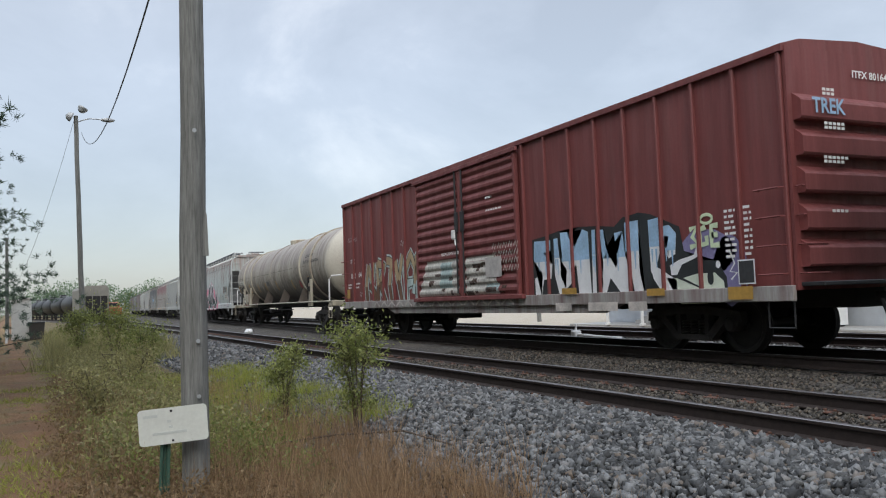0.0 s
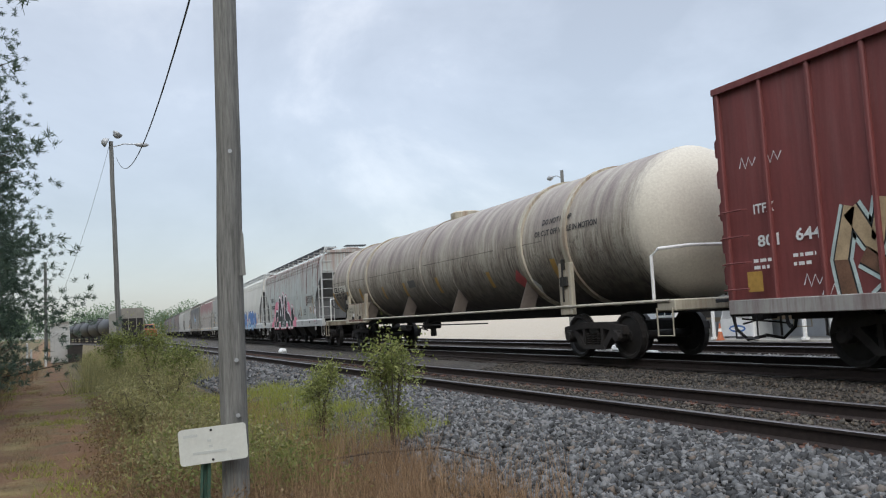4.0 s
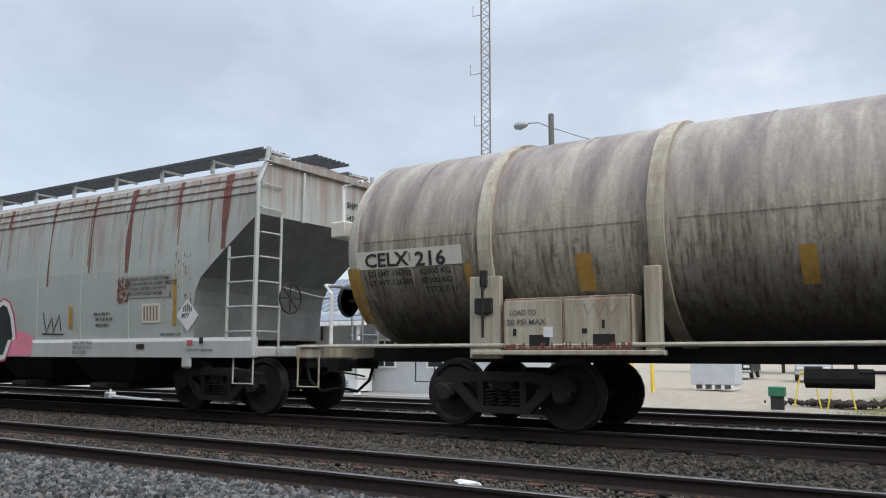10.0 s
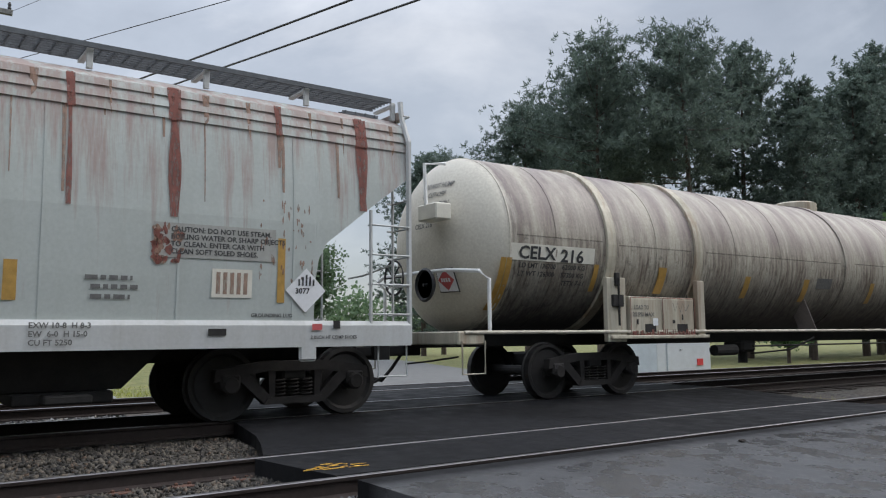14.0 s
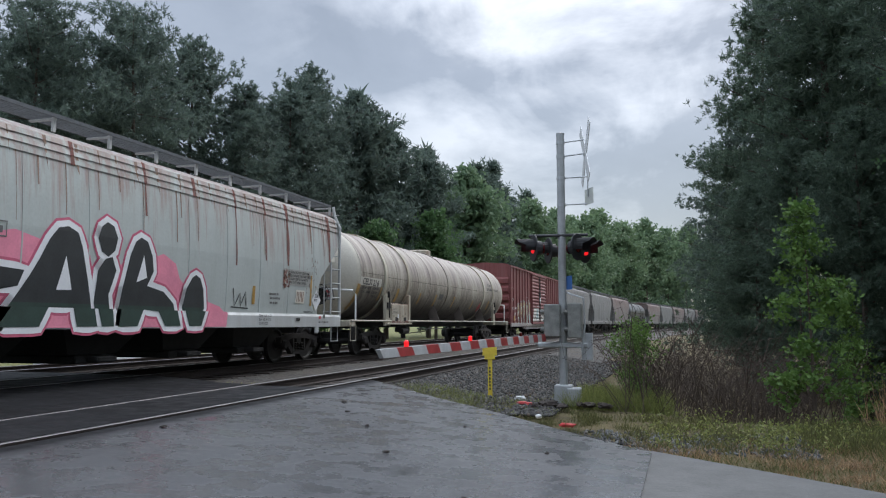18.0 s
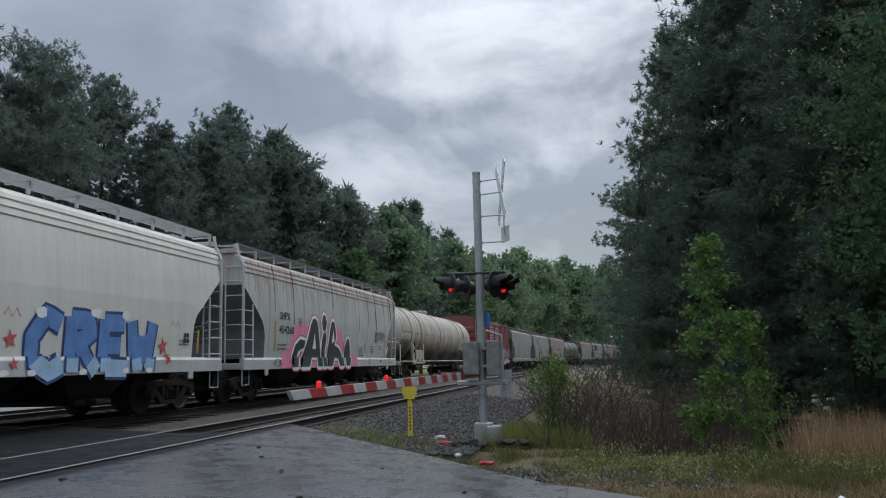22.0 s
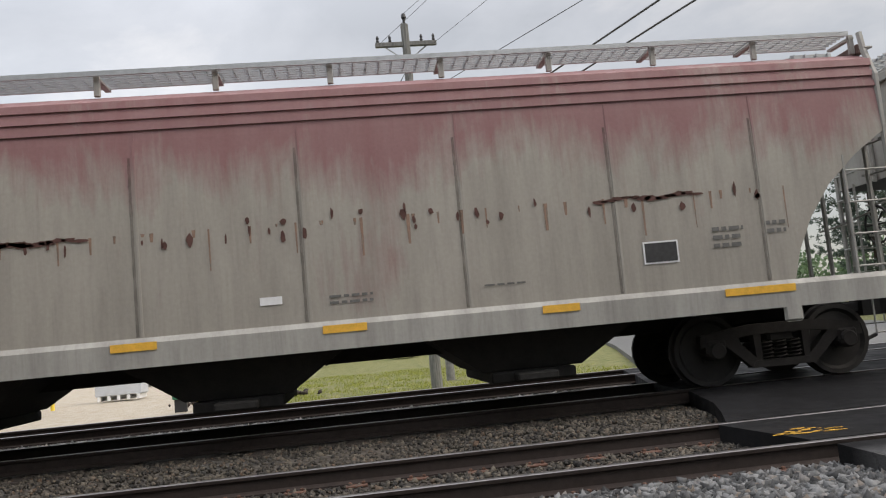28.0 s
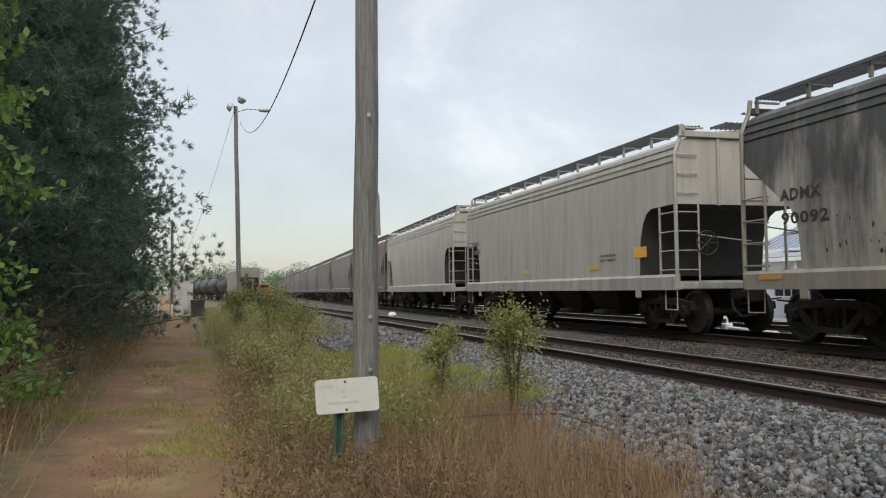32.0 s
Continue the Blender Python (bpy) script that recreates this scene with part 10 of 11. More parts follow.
head_decal("lettering", "DO NOT HUMP", 0.0, 3.46, 0.12, 0.62, M["mark_grey"])
head_decal("lettering", "OR CUT-OFF", 0.02, 3.30, 0.12, 0.55, M["mark_grey"])
head_decal("lettering", "WHILE IN MOTION", 0.08, 3.13, 0.12, 0.72, M["mark_grey"])
head_decal("lettering", "CELX 216", 0.10, 2.80, 0.11, 0.46, M["mark_grey"])


def head_patch(name, pts, out, mat, label=""):
    bm = BM()
    bm.faces.new([bm.verts.new((x, head_y(x, z) + out, z)) for x, z in pts])
    return part(name, fix(bm), mat, C_TK, label)


cx_, cz_ = -0.60, 1.93
head_patch("placard", [(cx_ - 0.18, cz_ - 0.19), (cx_ + 0.18, cz_ - 0.19), (cx_ + 0.18, cz_ + 0.19), (cx_ - 0.18, cz_ + 0.19)], 0.030, M["mark_black"])
pc_ = head_patch("placard", [(cx_ - 0.165, cz_ - 0.175), (cx_ + 0.165, cz_ - 0.175), (cx_ + 0.165, cz_ + 0.175), (cx_ - 0.165, cz_ + 0.175)], 0.036, CHALK, "square white hazard placard with a red diamond")
head_patch("diamond", [(cx_ - 0.15, cz_), (cx_, cz_ - 0.16), (cx_ + 0.15, cz_), (cx_, cz_ + 0.16)], 0.042, STAR)
for k in range(4):
    xx = cx_ + 0.075 - 0.045 * k
    head_patch("placard_bar", [(xx, cz_ - 0.03), (xx - 0.03, cz_ - 0.03), (xx - 0.03, cz_ + 0.03), (xx, cz_ + 0.03)], 0.048, CHALK)


# ---- the depot building past the tracks ----
M["siding_white"] = simple("white_metal_siding", (0.50, 0.53, 0.56), 0.5, 0.0, 0.10, 3, 0.05)
M["roof_slate"] = simple("blue_grey_roof", (0.20, 0.235, 0.28), 0.6, 0.0, 0.2, 4, 0.1)
M["door_dark"] = simple("dark_brown_door", (0.045, 0.038, 0.035), 0.5, 0.0, 0.3, 5, 0.05)
M["pane"] = simple("window_glass", (0.03, 0.04, 0.05), 0.06, 0.0, 0.2, 2, 0)
M["concrete"] = simple("pale_concrete", (0.36, 0.355, 0.335), 0.9, 0.0, 0.2, 5, 0.3)
M["orange"] = simple("orange_paint", (0.40, 0.12, 0.05), 0.5, 0.0, 0.2, 6, 0.05)
M["green_paint"] = simple("green_paint", (0.03, 0.16, 0.09), 0.5, 0.0, 0.2, 6, 0.05)
M["yard_yellow"] = simple("dull_yellow_hopper", (0.22, 0.21, 0.18), 0.6, 0.0, 0.2, 3, 0.1)
M["tank_black"] = simple("black_tank_paint", (0.014, 0.014, 0.015), 0.5, 0.0, 0.3, 3, 0.05)

depot = thing("depot_building", pose(0, 0, -0.45), "long low white building with a blue-grey roof", "building")
DX0, DX1, DY0, DY1, DE, DR = 25.7, 33.5, 14.6, 34.0, 3.15, 4.85
bm = BM()
# front wall in pieces round its openings
OPEN = [(28.9, 30.0, 0.05, 2.15), (16.2, 17.6, 0.95, 2.05), (19.0, 20.2, 0.95, 2.05), (23.2, 24.2, 0.95, 2.05), (31.6, 32.9, 0.95, 2.05)]
OPEN.sort()
y = DY0
for a, c_, z0, z1 in OPEN:
    box(bm, (DX0 + 0.1, (y + a) / 2, DE / 2), (0.2, a - y, DE))
    box(bm, (DX0 + 0.1, (a + c_) / 2, (z1 + DE) / 2), (0.2, c_ - a, DE - z1))
    box(bm, (DX0 + 0.1, (a + c_) / 2, z0 / 2), (0.2, c_ - a, z0))
    y = c_
box(bm, (DX0 + 0.1, (y + DY1) / 2, DE / 2), (0.2, DY1 - y, DE))
part("front_wall", bm, M["siding_white"], depot)
bm = BM()
box(bm, (DX1 - 0.1, (DY0 + DY1) / 2, DE / 2), (0.2, DY1 - DY0, DE))
part("rear_wall", bm, M["siding_white"], depot)
for y in (DY0 + 0.1, DY1 - 0.1):
    bm = BM()
    plate(bm, [(DX0 + 0.2, 0), (DX1 - 0.2, 0), (DX1 - 0.2, DE), ((DX0 + DX1) / 2, DR - 0.1), (DX0 + 0.2, DE)], y - 0.1, y + 0.1, "xz")
    part("gable_wall", fix(bm), M["siding_white"], depot)
for s in (-1, 1):
    bm = BM()
    xe = (DX0 - 0.45) if s < 0 else (DX1 + 0.45)
    xm = (DX0 + DX1) / 2
    plate(bm, [(xe, DE - 0.12), (xm, DR), (xm, DR + 0.10), (xe, DE - 0.02)], DY0 - 0.5, DY1 + 0.5, "xz")
    roof_p = part("roof_slope", fix(bm), M["roof_slate"], depot)
    k = 0
    while DY0 - 0.4 + k * 0.45 < DY1 + 0.4:
        bm = BM()
        yy = DY0 - 0.4 + k * 0.45
        plate(bm, [(xe, DE - 0.02), (xm, DR + 0.10), (xm, DR + 0.13), (xe, DE + 0.015)], yy, yy + 0.03, "xz")
        part("roof_seam", fix(bm), M["roof_slate"], roof_p)
        k += 1
bm = BM()
box(bm, (DX0 - 0.47, (DY0 + DY1) / 2, DE - 0.10), (0.05, DY1 - DY0 + 1.0, 0.20), 0.01)
part("fascia", bm, M["white"], depot)
for a, c_, z0, z1 in OPEN:
    door = z0 < 0.5
    w_ = part("door" if door else "window", (lambda q: box(q, (DX0 + 0.10, (a + c_) / 2, (z0 + z1) / 2), (0.05, c_ - a - 0.08, z1 - z0 - 0.06)))(BM()), M["door_dark"] if door else M["pane"], depot)
    bm = BM()
    for yy in (a + 0.03, c_ - 0.03):
        box(bm, (DX0 - 0.01, yy, (z0 + z1) / 2), (0.06, 0.07, z1 - z0))
    box(bm, (DX0 - 0.01, (a + c_) / 2, z1 - 0.03), (0.06, c_ - a - 0.15, 0.06))
    if not door:
        box(bm, (DX0 - 0.02, (a + c_) / 2, z0 + 0.03), (0.09, c_ - a - 0.15, 0.06))
        box(bm, (DX0 + 0.05, (a + c_) / 2, (z0 + z1) / 2), (0.04, 0.04, z1 - z0 - 0.14))
    part("frame", bm, M["white"], w_)
# canopy on posts along the front
bm = BM()
plate(bm, [(23.3, 2.62), (25.25, 2.98), (25.25, 3.04), (23.3, 2.70)], 18.6, 31.6, "xz")
part("canopy_roof", fix(bm), M["roof_slate"], depot)
bm = BM()
box(bm, (23.32, 25.1, 2.58), (0.07, 13.0, 0.16), 0.01)
part("canopy_beam", bm, M["white"], depot)
for y in (31.1, 28.65, 26.4, 24.2, 21.8, 19.1):
    bm = BM()
    box(bm, (23.5, y, 1.27), (0.11, 0.11, 2.5), 0.012)
    box(bm, (23.5, y, 0.06), (0.2, 0.2, 0.1), 0.01)
    part("canopy_post", bm, M["white"], depot)
slab = thing("concrete_walk", pose(24.6, 24.3, -0.47), "pale concrete walk before the white building", "walkway", kind="structure")
bm = BM()
box(bm, (0, 0, 0.0), (2.1, 20.0, 0.10), 0.02)
part("slab", bm, M["concrete"], slab)


def ice_box(y, w, text, label):
    """A chest with two hatches on its slanted upper front and a mark below them."""
    d, h, z1, s0 = 0.95, 1.75, 0.72, 0.36
    t = thing("ice_box", pose(24.3 + d / 2, y, -0.42), label, "ice box")
    bm = BM()
    plate(bm, [(-d / 2, 0.06), (d / 2, 0.06), (d / 2, h), (-d / 2 + s0, h), (-d / 2, z1)], -w / 2, w / 2, "xz")
    part("cabinet", fix(bm), M["chest_white"], t)
    sl = Vector((s0, 0, h - z1)).normalized()
    out_ = Vector((-sl.z, 0, sl.x))
    for s in (-1, 1):
        bm = BM()
        p0, p1 = Vector((-d / 2, 0, z1)) + sl * 0.08, Vector((-d / 2, 0, z1)) + sl * 1.0
        ring = [(p.x + out_.x * e, p.z + out_.z * e) for p, e in ((p0, 0.004), (p1, 0.004), (p1, 0.045), (p0, 0.045))]
        plate(bm, ring, s * w * 0.035, s * w * 0.43, "xz")
        dr = part("hatch", fix(bm), M["hatch_grey"], t, "greyish insulated hatch")
        bm = BM()
        p = p0 + sl * 0.35 + out_ * 0.06
        box(bm, (p.x, s * w * 0.07, p.z), (0.05, 0.06, 0.14), 0.008)
        part("latch", bm, M["black"], dr)
        bm = BM()
        box(bm, (0, s * w * 0.42, 0.03), (d * 0.8, 0.1, 0.06))
        part("foot", bm, M["black"], t)
    if text:
        for k, ch in enumerate("ICE"):
            vs, fs = letters(ch, 0.30)
            mx = max(v[0] for v in vs)
            bm = BM()
            bv = [bm.verts.new((-d / 2 - 0.006, 0.38 - k * 0.38 + mx / 2 - a, 0.24 + b_)) for a, b_ in vs]
            for f in fs:
                bm.faces.new([bv[i] for i in f])
            part("letter", bm, M["blue_sign"], t, "blue letter " + ch)
    else:
        for nm, rx, rz, o, mt in (("oval_mark", 0.46, 0.15, 0.010, M["blue_sign"]), ("oval_centre", 0.36, 0.075, 0.014, M["chest_white"])):
            bm = BM()
            plate(bm, [(rx * math.cos(k * math.tau / 28), 0.37 + rz * math.sin(k * math.tau / 28)) for k in range(28)], -d / 2 - o, -d / 2 - 0.003, "yz")
            part(nm, fix(bm), mt, t, "plain blue oval" if nm == "oval_mark" else "pale middle of the oval")
    return t


M["chest_white"] = simple("chest_white_enamel", (0.74, 0.76, 0.76), 0.4, 0.0, 0.10, 4, 0.03)
M["hatch_grey"] = simple("hatch_grey_enamel", (0.46, 0.47, 0.47), 0.45, 0.0, 0.12, 4, 0.03)
M["shed_white"] = simple("shed_white_boards", (0.66, 0.66, 0.62), 0.7, 0.0, 0.12, 3, 0.05)
M["tan_stripe"] = simple("tan_wall_stripe", (0.48, 0.38, 0.26), 0.7, 0.0, 0.15, 4, 0.05)
ice_box(20.62, 1.62, True, "white ice box with blue letters by the wall")
ice_box(25.95, 1.85, False, "white slant-topped ice box with a blue oval")
bm = BM()
plate(bm, [(23.0, 0.79), (23.35, 0.70), (29.3, 0.64), (29.3, 0.84), (23.35, 0.88)], DX0 - 0.008, DX0 - 0.002, "yz")
part("wall_stripe", fix(bm), M["tan_stripe"], depot, "tan painted stripe with a pointed end")
for y in (22.75, 24.95, 27.9):
    bm = BM()
    tube(bm, [(DX0 - 0.06, y, 0.05), (DX0 - 0.06, y, DE - 0.3)], 0.045, 8)
    part("downpipe", fix(bm), M["door_dark"], depot)
st_ = thing("concrete_steps", pose(24.75, 28.9, -0.42), "grey concrete steps beside the wall", "steps")
for k in range(4):
    bm = BM()
    box(bm, (0, 0.9 - k * 0.42, 0.1 + 0.09 * k), (1.1, 0.42, 0.18 * (k + 1) + 0.02), 0.012)
    part("step", bm, M["concrete"], st_)

tc_ = thing("traffic_cone", pose(23.0, 25.5, -0.44), "orange traffic cone with a white band", "traffic cone")
for nm, prof, mt in (("base", [(0.0, 0.17), (0.03, 0.17)], M["orange"]), ("cone", [(0.03, 0.13), (0.32, 0.075), (0.33, 0.074), (0.5, 0.045), (0.68, 0.02)], M["orange"]), ("band", [(0.34, 0.078), (0.46, 0.056)], M["white"])):
    part(nm, fix(lathe(BM(), prof, 16, "z")), mt, tc_)
hr = thing("hose_coil", pose(25.58, 24.35, 0.36), "coiled black hose hanging on a wall hook", "hose")
for k in range(6):
    bm = BM()
    e = 0.16 + 0.018 * k
    tube(bm, [(-0.015 * (k % 3), e * math.sin(a_), (0.34 + 0.015 * k) * math.cos(a_) - 0.012 * k) for a_ in np.linspace(0, math.tau, 17)], 0.022, 6)
    part("loop", fix(bm), M["black"], hr)
bm = BM()
box(bm, (0.05, 0, 0.36), (0.16, 0.06, 0.05), 0.01)
part("hook", bm, M["galv"], hr)

# yard beside the building: tank block, pallet box, cars, bins, barriers
wt = thing("storage_tank", pose(36.0, 17.2, -0.48), "large white storage tank with a rusty foot", "tank")
bm = BM()
lathe(bm, [(0.0, 2.4), (0.12, 2.45), (0.2, 2.4), (3.0, 2.4), (3.1, 2.2), (3.3, 0.1)], 32, "z")
part("shell", fix(bm), M["siding_white"], wt)
bm = BM()
lathe(bm, [(0.20, 2.405), (0.42, 2.404)], 32, "z")
part("rust_band", fix(bm), M["rust_thin"], wt, "rusty stained foot")
pl = thing("pallet_box", pose(36.8, 9.9, -0.45), "white boxed load on a pallet", "crate")
bm = BM()
box(bm, (0, 0, 0.75), (1.2, 1.9, 1.1), 0.03)
part("load", bm, M["siding_white"], pl)
for y in (-0.8, -0.4, 0.0, 0.4, 0.8):
    bm = BM()
    box(bm, (0, y, 0.10), (1.2, 0.12, 0.2))
    part("block", bm, M["white"], pl)


def road_car(x, y, turn, body_mat, label, pickup=False, category="car"):
    """A parked car: rounded lower body, glass house, wheels, lamps."""
    t = thing("parked_car", pose(x, y, -0.45, 0, 0, turn), label, category, "parked cars in the yard")
    ln, wd, top = (5.4, 1.95, 1.85) if pickup else (4.6, 1.8, 1.45)
    bm = BM()
    box(bm, (0, 0, 0.68), (wd, ln, 0.62), 0.10)
    part("body", bm, body_mat, t)
    bm = BM()
    c0, c1 = (-0.2, 1.3) if pickup else (-1.5, 1.1)
    vs = [bm.verts.new(p) for p in ((-wd / 2 + 0.08, c0, 0.98), (wd / 2 - 0.08, c0, 0.98), (wd / 2 - 0.08, c1, 0.98), (-wd / 2 + 0.08, c1, 0.98), (-wd / 2 + 0.25, c0 + 0.3, top), (wd / 2 - 0.25, c0 + 0.3, top), (wd / 2 - 0.25, c1 - 0.55, top), (-wd / 2 + 0.25, c1 - 0.55, top))]
    for f in ((0, 1, 5, 4), (1, 2, 6, 5), (2, 3, 7, 6), (3, 0, 4, 7), (4, 5, 6, 7)):
        bm.faces.new([vs[i] for i in f])
    part("glass_house", fix(bm), M["pane"], t)
    bm = BM()
    box(bm, (0, (c0 + c1) / 2 - 0.12, top + 0.01), (wd - 0.46, c1 - c0 - 0.85, 0.05), 0.02)
    part("roof", bm, body_mat, t)
    for sx_ in (-1, 1):
        for sy_ in (-1, 1):
            w_ = part("wheel", fix(lathe(BM(), [(-0.11, 0.2), (-0.11, 0.31), (-0.07, 0.35), (0.07, 0.35), (0.11, 0.31), (0.11, 0.2)], 18, "x")), M["black"], t)
            w_.location = (sx_ * (wd / 2 - 0.1), sy_ * ln * 0.31, 0.35)
            part("rim", fix(lathe(BM(), [(-0.115, 0.05), (-0.115, 0.19), (0.115, 0.19), (0.115, 0.05)], 12, "x")), M["galv"], w_)
        bm = BM()
        box(bm, (sx_ * (wd / 2 - 0.28), ln / 2 - 0.005, 0.76), (0.36, 0.05, 0.16), 0.02)
        part("headlight", bm, M["white"], t)
    bm = BM()
    box(bm, (0, ln / 2 - 0.01, 0.74), (wd - 1.0, 0.05, 0.24), 0.02)
    part("grille", bm, M["black"], t)
    bm = BM()
    box(bm, (0, ln / 2 + 0.02, 0.46), (wd - 0.05, 0.14, 0.16), 0.03)
    part("bumper", bm, M["galv"], t)
    return t


road_car(53.5, 8.7, 100, M["silver"], "silver pickup truck parked in the yard", True, "pickup truck")
road_car(57.0, 13.6, 95, M["tank_black"], "dark green car parked in the yard")
road_car(60.0, 3.0, 80, M["tank_black"], "dark car parked in the yard")
road_car(46.0, 31.0, 85, M["red"], "red car parked beyond the building")
road_car(64.0, -4.0, 75, M["silver"], "pale car on the road's far side")
gb = thing("green_box", pose(24.0, 4.9, -0.46), "small green box on a stake in the gravel", "marker")
bm = BM()
box(bm, (0, 0, 0.48), (0.28, 0.42, 0.26), 0.02)
part("box", bm, M["green_paint"], gb)
bm = BM()
box(bm, (0, 0, 0.17), (0.12, 0.34, 0.36), 0.01)
part("stake", bm, M["black"], gb)
for y0_, y1_ in ((4.6, 3.9), (3.6, 3.2)):
    yb = thing("trestle", pose(24.6, (y0_ + y1_) / 2, -0.46), "thin yellow pipe trestle", "barrier", "trestles in the yard")
    for s in (-1, 1):
        bm = BM()
        tube(bm, [(0, s * 0.35, 0), (0.1, s * 0.15, 1.0)], 0.02, 6)
        part("leg", fix(bm), M["yellow"], yb)
    bm = BM()
    tube(bm, [(0.1, -0.16, 1.0), (0.1, 0.16, 1.0)], 0.02, 6)
    part("bar", fix(bm), M["yellow"], yb)
r = np.random.default_rng(77)
n_ = 260
stones("soil_pile", 26.5 + r.normal(size=n_) * 0.35, 3.5 + r.normal(size=n_) * 0.8, -0.42 + 0.08 * r.random(n_), 0.09, M["tie"], 78, "low heap of dark soil in the yard")
for x, y in ((26.13, -4.57), (27.4, -3.16)):
    p_ = thing("bollard_post", pose(x, y, -0.5), "short grey wooden post on the grass", "post", "short posts by the road")
    bm = BM()
    lathe(bm, [(-0.2, 0.15), (1.15, 0.14), (1.2, 0.11)], 14, "z")
    part("post", fix(bm), M["wood_pole"], p_)
# yellow bollards by the tank
for x, y in ((33.8, 12.6), (34.3, 11.9)):
    p_ = thing("bollard", pose(x, y, -0.48), "yellow steel bollard beside the tank", "bollard", "bollards by the tank")
    bm = BM()
    lathe(bm, [(-0.1, 0.08), (1.1, 0.08), (1.17, 0.03)], 12, "z")
    part("tube", fix(bm), M["yellow"], p_)

# relay cabin by the line
rc = thing("relay_cabin", pose(21.2, -26.0, -0.50), "small white relay cabin beside the far track", "cabin")
bm = BM()
box(bm, (0, 0, 1.1), (2.2, 3.2, 2.2), 0.03)
part("wall", bm, M["siding_white"], rc)
bm = BM()
plate(bm, [(-1.3, 2.18), (0, 2.75), (1.3, 2.18), (1.3, 2.24), (0, 2.84), (-1.3, 2.24)], -1.8, 1.8, "xz")
part("roof", fix(bm), M["galv"], rc)
bm = BM()
box(bm, (-1.12, 0.6, 1.05), (0.05, 0.9, 1.9), 0.01)
dr = part("door", bm, M["siding_white"], rc)
bm = BM()
box(bm, (-1.17, 0.28, 1.0), (0.05, 0.10, 0.04))
part("handle", bm, M["galv"], dr)
bm = BM()
box(bm, (-1.115, -0.9, 0.5), (0.03, 0.35, 0.25))
part("notice_plate", bm, M["red"], rc)

# shed, bin and small posts down the lane
sh = thing("shed", pose(-1.33, 58.0, -0.55), "small white shed at the end of the lane", "shed")
bm = BM()
plate(bm, [(-0.55, 0.0), (0.55, 0.0), (0.55, 2.55), (-0.55, 2.40)], 0, 1.6, "xz")
part("wall", fix(bm), M["shed_white"], sh)
bm = BM()
plate(bm, [(-0.62, 2.40), (0.62, 2.56), (0.62, 2.62), (-0.62, 2.46)], -0.08, 1.7, "xz")
part("roof", fix(bm), M["shed_white"], sh)
bm = BM()
box(bm, (0.05, -0.025, 1.0), (0.7, 0.04, 1.9), 0.005)
part("door", bm, M["shed_white"], sh)
bn = thing("waste_bin", pose(-0.45, 57.6, -0.55), "dark square bin beside the shed", "bin")
bm = BM()
plate(bm, [(-0.38, 0.0), (0.38, 0.0), (0.45, 1.0), (-0.45, 1.0)], -0.4, 0.4, "xz")
part("body", fix(bm), M["door_dark"], bn)
bm = BM()
box(bm, (0, 0, 1.03), (0.96, 0.9, 0.07), 0.02)
part("lid", bm, M["black"], bn)
for x, y, h in ((-3.05, 55.5, 1.35), (-2.85, 55.6, 0.95), (-1.9, 52.0, 0.9)):
    p_ = thing("marker_post", pose(x, y, -0.58), "short white post by the shed", "post", "white posts by the shed")
    bm = BM()
    box(bm, (0, 0, h / 2), (0.12, 0.12, h), 0.015)
    part("post", bm, M["white"], p_)

# cars standing on the diverging track
sd = [(5.75, 115.0, 4), (3.95, 140.5, 5), (2.45, 157.5, 5), (0.95, 174.5, 5), (-0.55, 191.5, 5), (-2.05, 208.5, 5)]


def line_bed(name, pts):
    """A low ballast ridge with two rails along a line of points."""
    for off, w_, z0, z1, mt, nm in ((0, 3.0, -0.62, -0.42, M["bed"], "ballast_bed"), (-0.7525, 0.07, -0.42, -0.25, M["rail"], "rail"), (0.7525, 0.07, -0.42, -0.25, M["rail"], "rail")):
        bm = BM()
        prev = None
        for i, p in enumerate(pts):
            a, b_ = Vector(pts[max(i - 1, 0)]), Vector(pts[min(i + 1, len(pts) - 1)])
            d = (b_ - a).normalized()
            nrm = Vector((d.y, -d.x))
            q = Vector(p) + nrm * off
            ring = [bm.verts.new((q.x + nrm.x * s * w_ / 2 * (1.25 if z == z0 else 1), q.y + nrm.y * s * w_ / 2 * (1.25 if z == z0 else 1), z)) for s, z in ((-1, z0), (-1, z1), (1, z1), (1, z0))]
            if prev:
                for k in range(4):
                    bm.faces.new((prev[k], prev[(k + 1) % 4], ring[(k + 1) % 4], ring[k]))
            prev = ring
        tagged(part(nm, fix(bm), mt, None), "old siding curving off beside the lane" if nm == "rail" else "low stone bed of the siding", nm.replace("_", " "), kind="structure")


line_bed("siding", [(6.6, 98), (6.2, 108), (5.75, 115), (4.65, 131), (3.95, 140.5), (2.45, 157.5), (0.95, 174.5), (-0.55, 191.5), (-2.05, 208.5), (-4.0, 230)])
hp = thing("standing_hopper_car", pose(5.75, 115.0, -0.25, 0, 0, 4), "dull yellow-grey hopper car standing on the siding", "freight car", "standing freight cars")
bm = BM()
plate(bm, [(-1.5, 1.3), (1.5, 1.3), (1.52, 4.25), (1.25, 4.65), (-1.25, 4.65), (-1.52, 4.25)], 0.5, 15.0, "xz")
part("body", fix(bm), M["yard_yellow"], hp)
bm = BM()
plate(bm, [(-0.6, 0.6), (0.6, 0.6), (1.3, 1.9), (1.3, 3.3), (-1.3, 3.3), (-1.3, 1.9)], 0.3, 0.5, "xz")
part("end_slope_sheet", fix(bm), M["under"], hp)
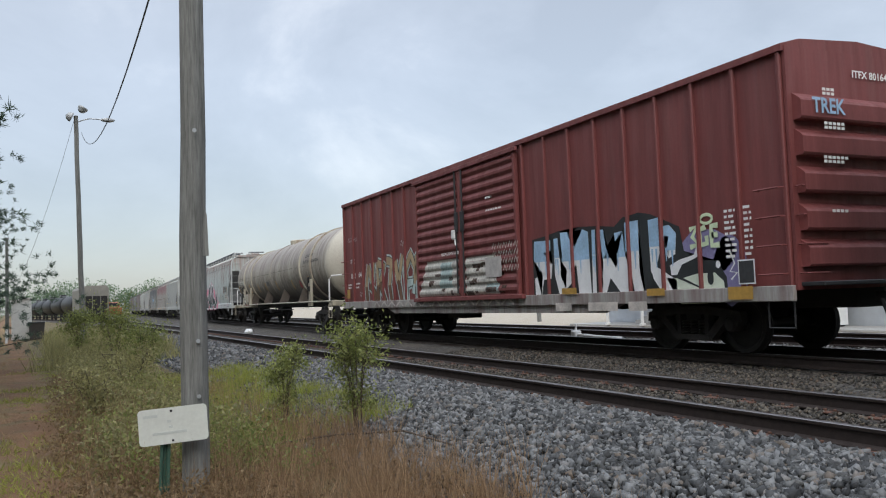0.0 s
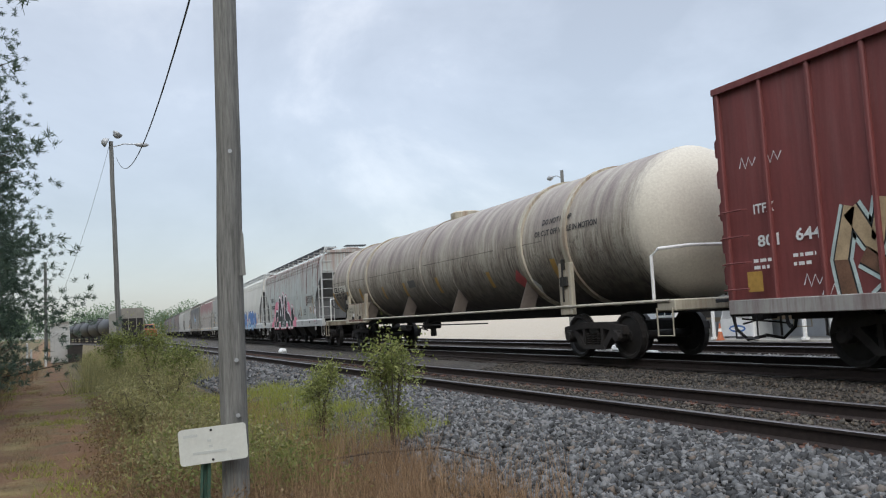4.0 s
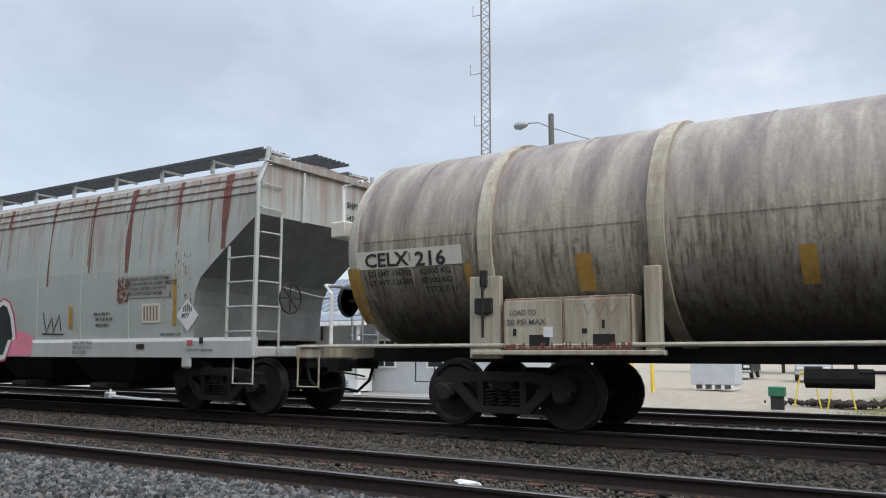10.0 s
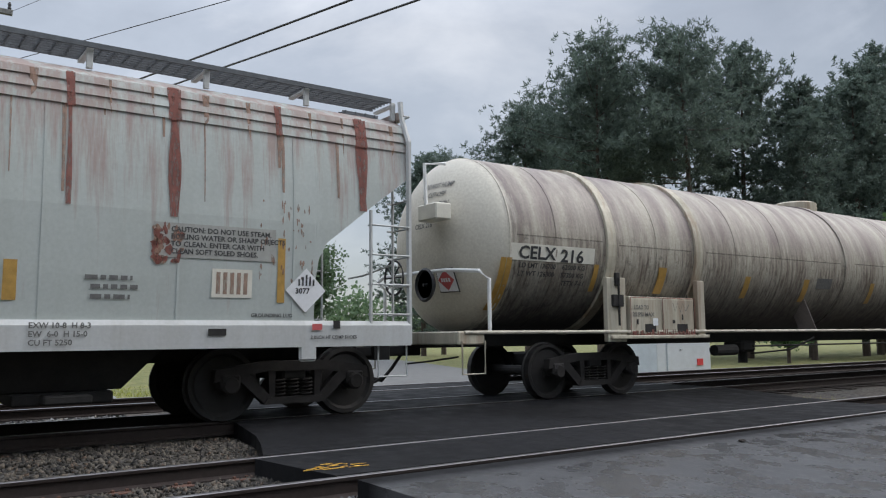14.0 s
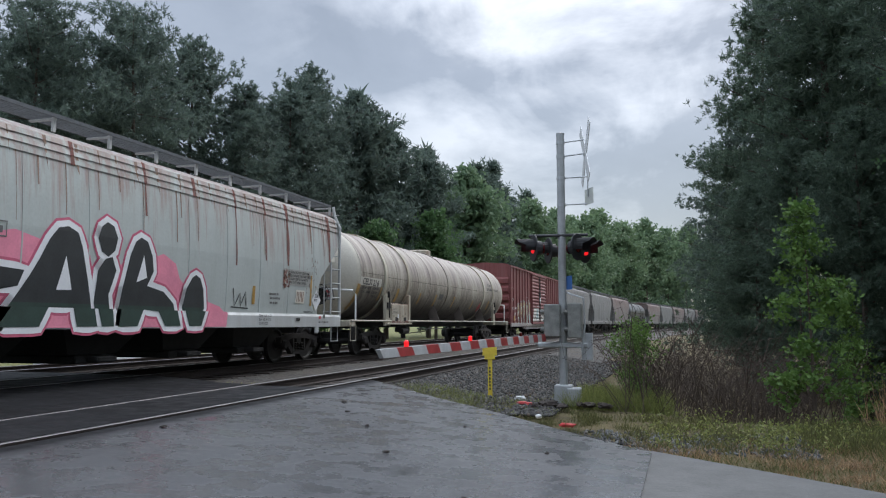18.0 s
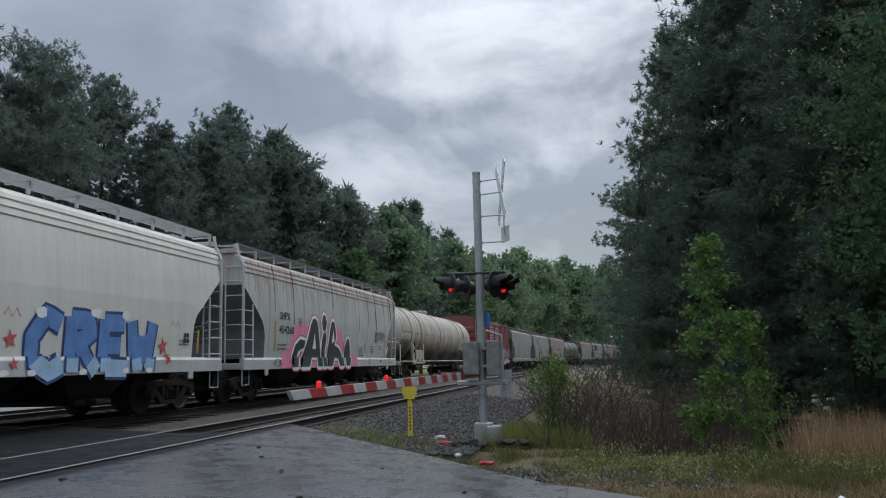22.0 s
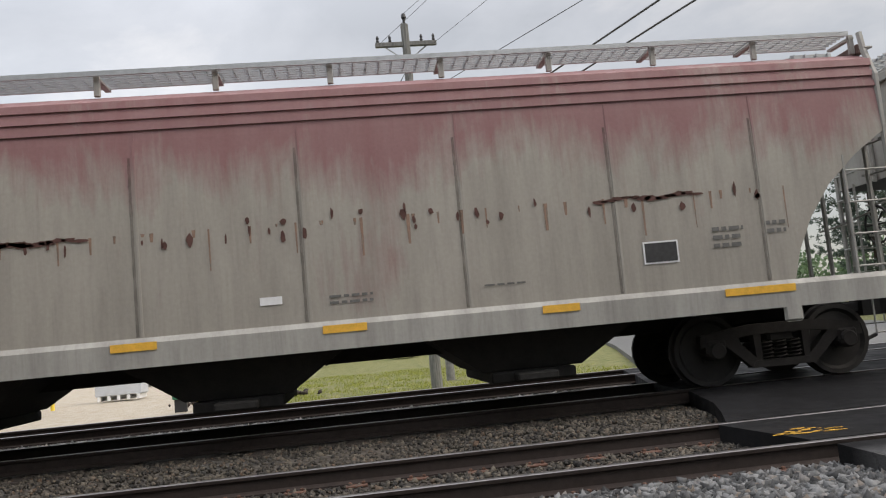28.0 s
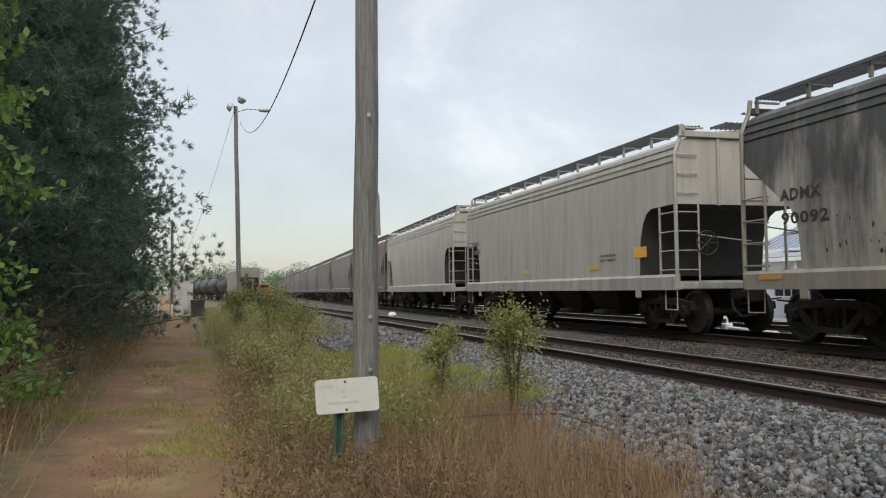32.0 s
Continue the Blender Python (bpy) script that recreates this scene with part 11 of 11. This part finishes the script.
for x in (-1.45, -0.5, 0.5, 1.45):
    bm = BM()
    tube(bm, [(x, 0.2, 0.9), (x, 0.2, 4.3)], 0.05, 6)
    part("end_post", fix(bm), M["yard_yellow"], hp)
bm = BM()
box(bm, (0, 7.4, 1.0), (2.9, 14.8, 0.3), 0.03)
part("sill", bm, M["under"], hp)
for y in (2.0, 12.8):
    for dy in (-0.9, 0.9):
        w_ = new("wheelset", ME_WHEEL)
        w_.parent, w_.location = hp, (0, y + dy, 0.457)
for (x, y, a) in sd[1:]:
    tk = thing("standing_tank_car", pose(x, y, -0.25, 0, 0, a), "black tank car standing on the siding", "freight car", "standing freight cars")
    bm = BM()
    lathe(bm, [(-7.6, 0.3), (-7.45, 0.9), (-7.1, 1.3), (-6.6, 1.48), (6.6, 1.48), (7.1, 1.3), (7.45, 0.9), (7.6, 0.3)], 24, "y", (0, 0, 2.45))
    part("shell", fix(bm), M["tank_black"], tk, smooth=True)
    bm = BM()
    lathe(bm, [(3.85, 0.5), (4.3, 0.5), (4.4, 0.3)], 14, "z")
    part("dome", fix(bm), M["tank_black"], tk)
    bm = BM()
    box(bm, (0, 0, 4.05), (1.3, 2.4, 0.06))
    for s in (-1, 1):
        tube(bm, [(s * 0.65, -1.2, 4.05), (s * 0.65, -1.2, 4.9), (s * 0.65, 1.2, 4.9), (s * 0.65, 1.2, 4.05)], 0.02, 5)
    part("platform", fix(bm), M["galv"], tk)
    bm = BM()
    box(bm, (0, 0, 1.0), (0.6, 15.6, 0.3), 0.02)
    for s in (-1, 1):
        box(bm, (0, s * 7.5, 1.02), (2.8, 0.5, 0.2), 0.02)
    part("sill", bm, M["under"], tk)
    for yy in (-6.2, -4.4, 4.4, 6.2):
        w_ = new("wheelset", ME_WHEEL)
        w_.parent, w_.location = tk, (0, yy, 0.457)
# orange machine and a red vehicle between the tracks far off
om = thing("track_machine", pose(8.0, 122, -0.25, 0, 0, 5), "orange track machine standing between the lines", "machine")
bm = BM()
box(bm, (0, 0, 1.3), (1.9, 4.5, 1.0), 0.1)
part("hull", bm, M["orange"], om)
bm = BM()
box(bm, (0, -1.0, 2.1), (1.5, 1.4, 0.7), 0.1)
part("cab", bm, M["orange"], om)
bm = BM()
box(bm, (0, -1.72, 2.15), (1.2, 0.06, 0.4), 0.02)
part("windscreen", bm, M["pane"], om)
for s in (-1, 1):
    for y in (-1.5, 1.5):
        w_ = part("wheel", fix(lathe(BM(), [(-0.15, 0.2), (-0.15, 0.45), (0.15, 0.45), (0.15, 0.2)], 16, "x")), M["black"], om)
        w_.location = (s * 0.85, y, 0.45)

slab = thing("concrete_slab", pose(-2.35, -7.75, -0.515, 0, 0, 35), "pale concrete slab at the road's edge", "slab", kind="structure")
bm = BM()
box(bm, (0, 0, 0), (1.25, 0.8, 0.10), 0.015)
part("slab", bm, M["concrete"], slab)


# ---- what moves ----
def motions():
    times_ = [0.0] + [2.0 * k for k in range(1, 16)] + [32.0]
    for car, y0 in CARS:
        rows_ = []
        for t in times_:
            x, y, a = line_at(CT, settled(y0) - travelled(t))
            rows_.append((t, pose(x, y, 0, 0, 0, math.degrees(a))))
        walk(car, rows_)
    # the wheels roll without slip
    steps = [0.125 * k for k in range(257)]
    for o in WHEELS:
        base = o.location.copy()
        walk(o, [(t, pose(base.x, base.y, base.z, math.degrees(travelled(t) / 0.457), 0, 0)) for t in steps])


motions()
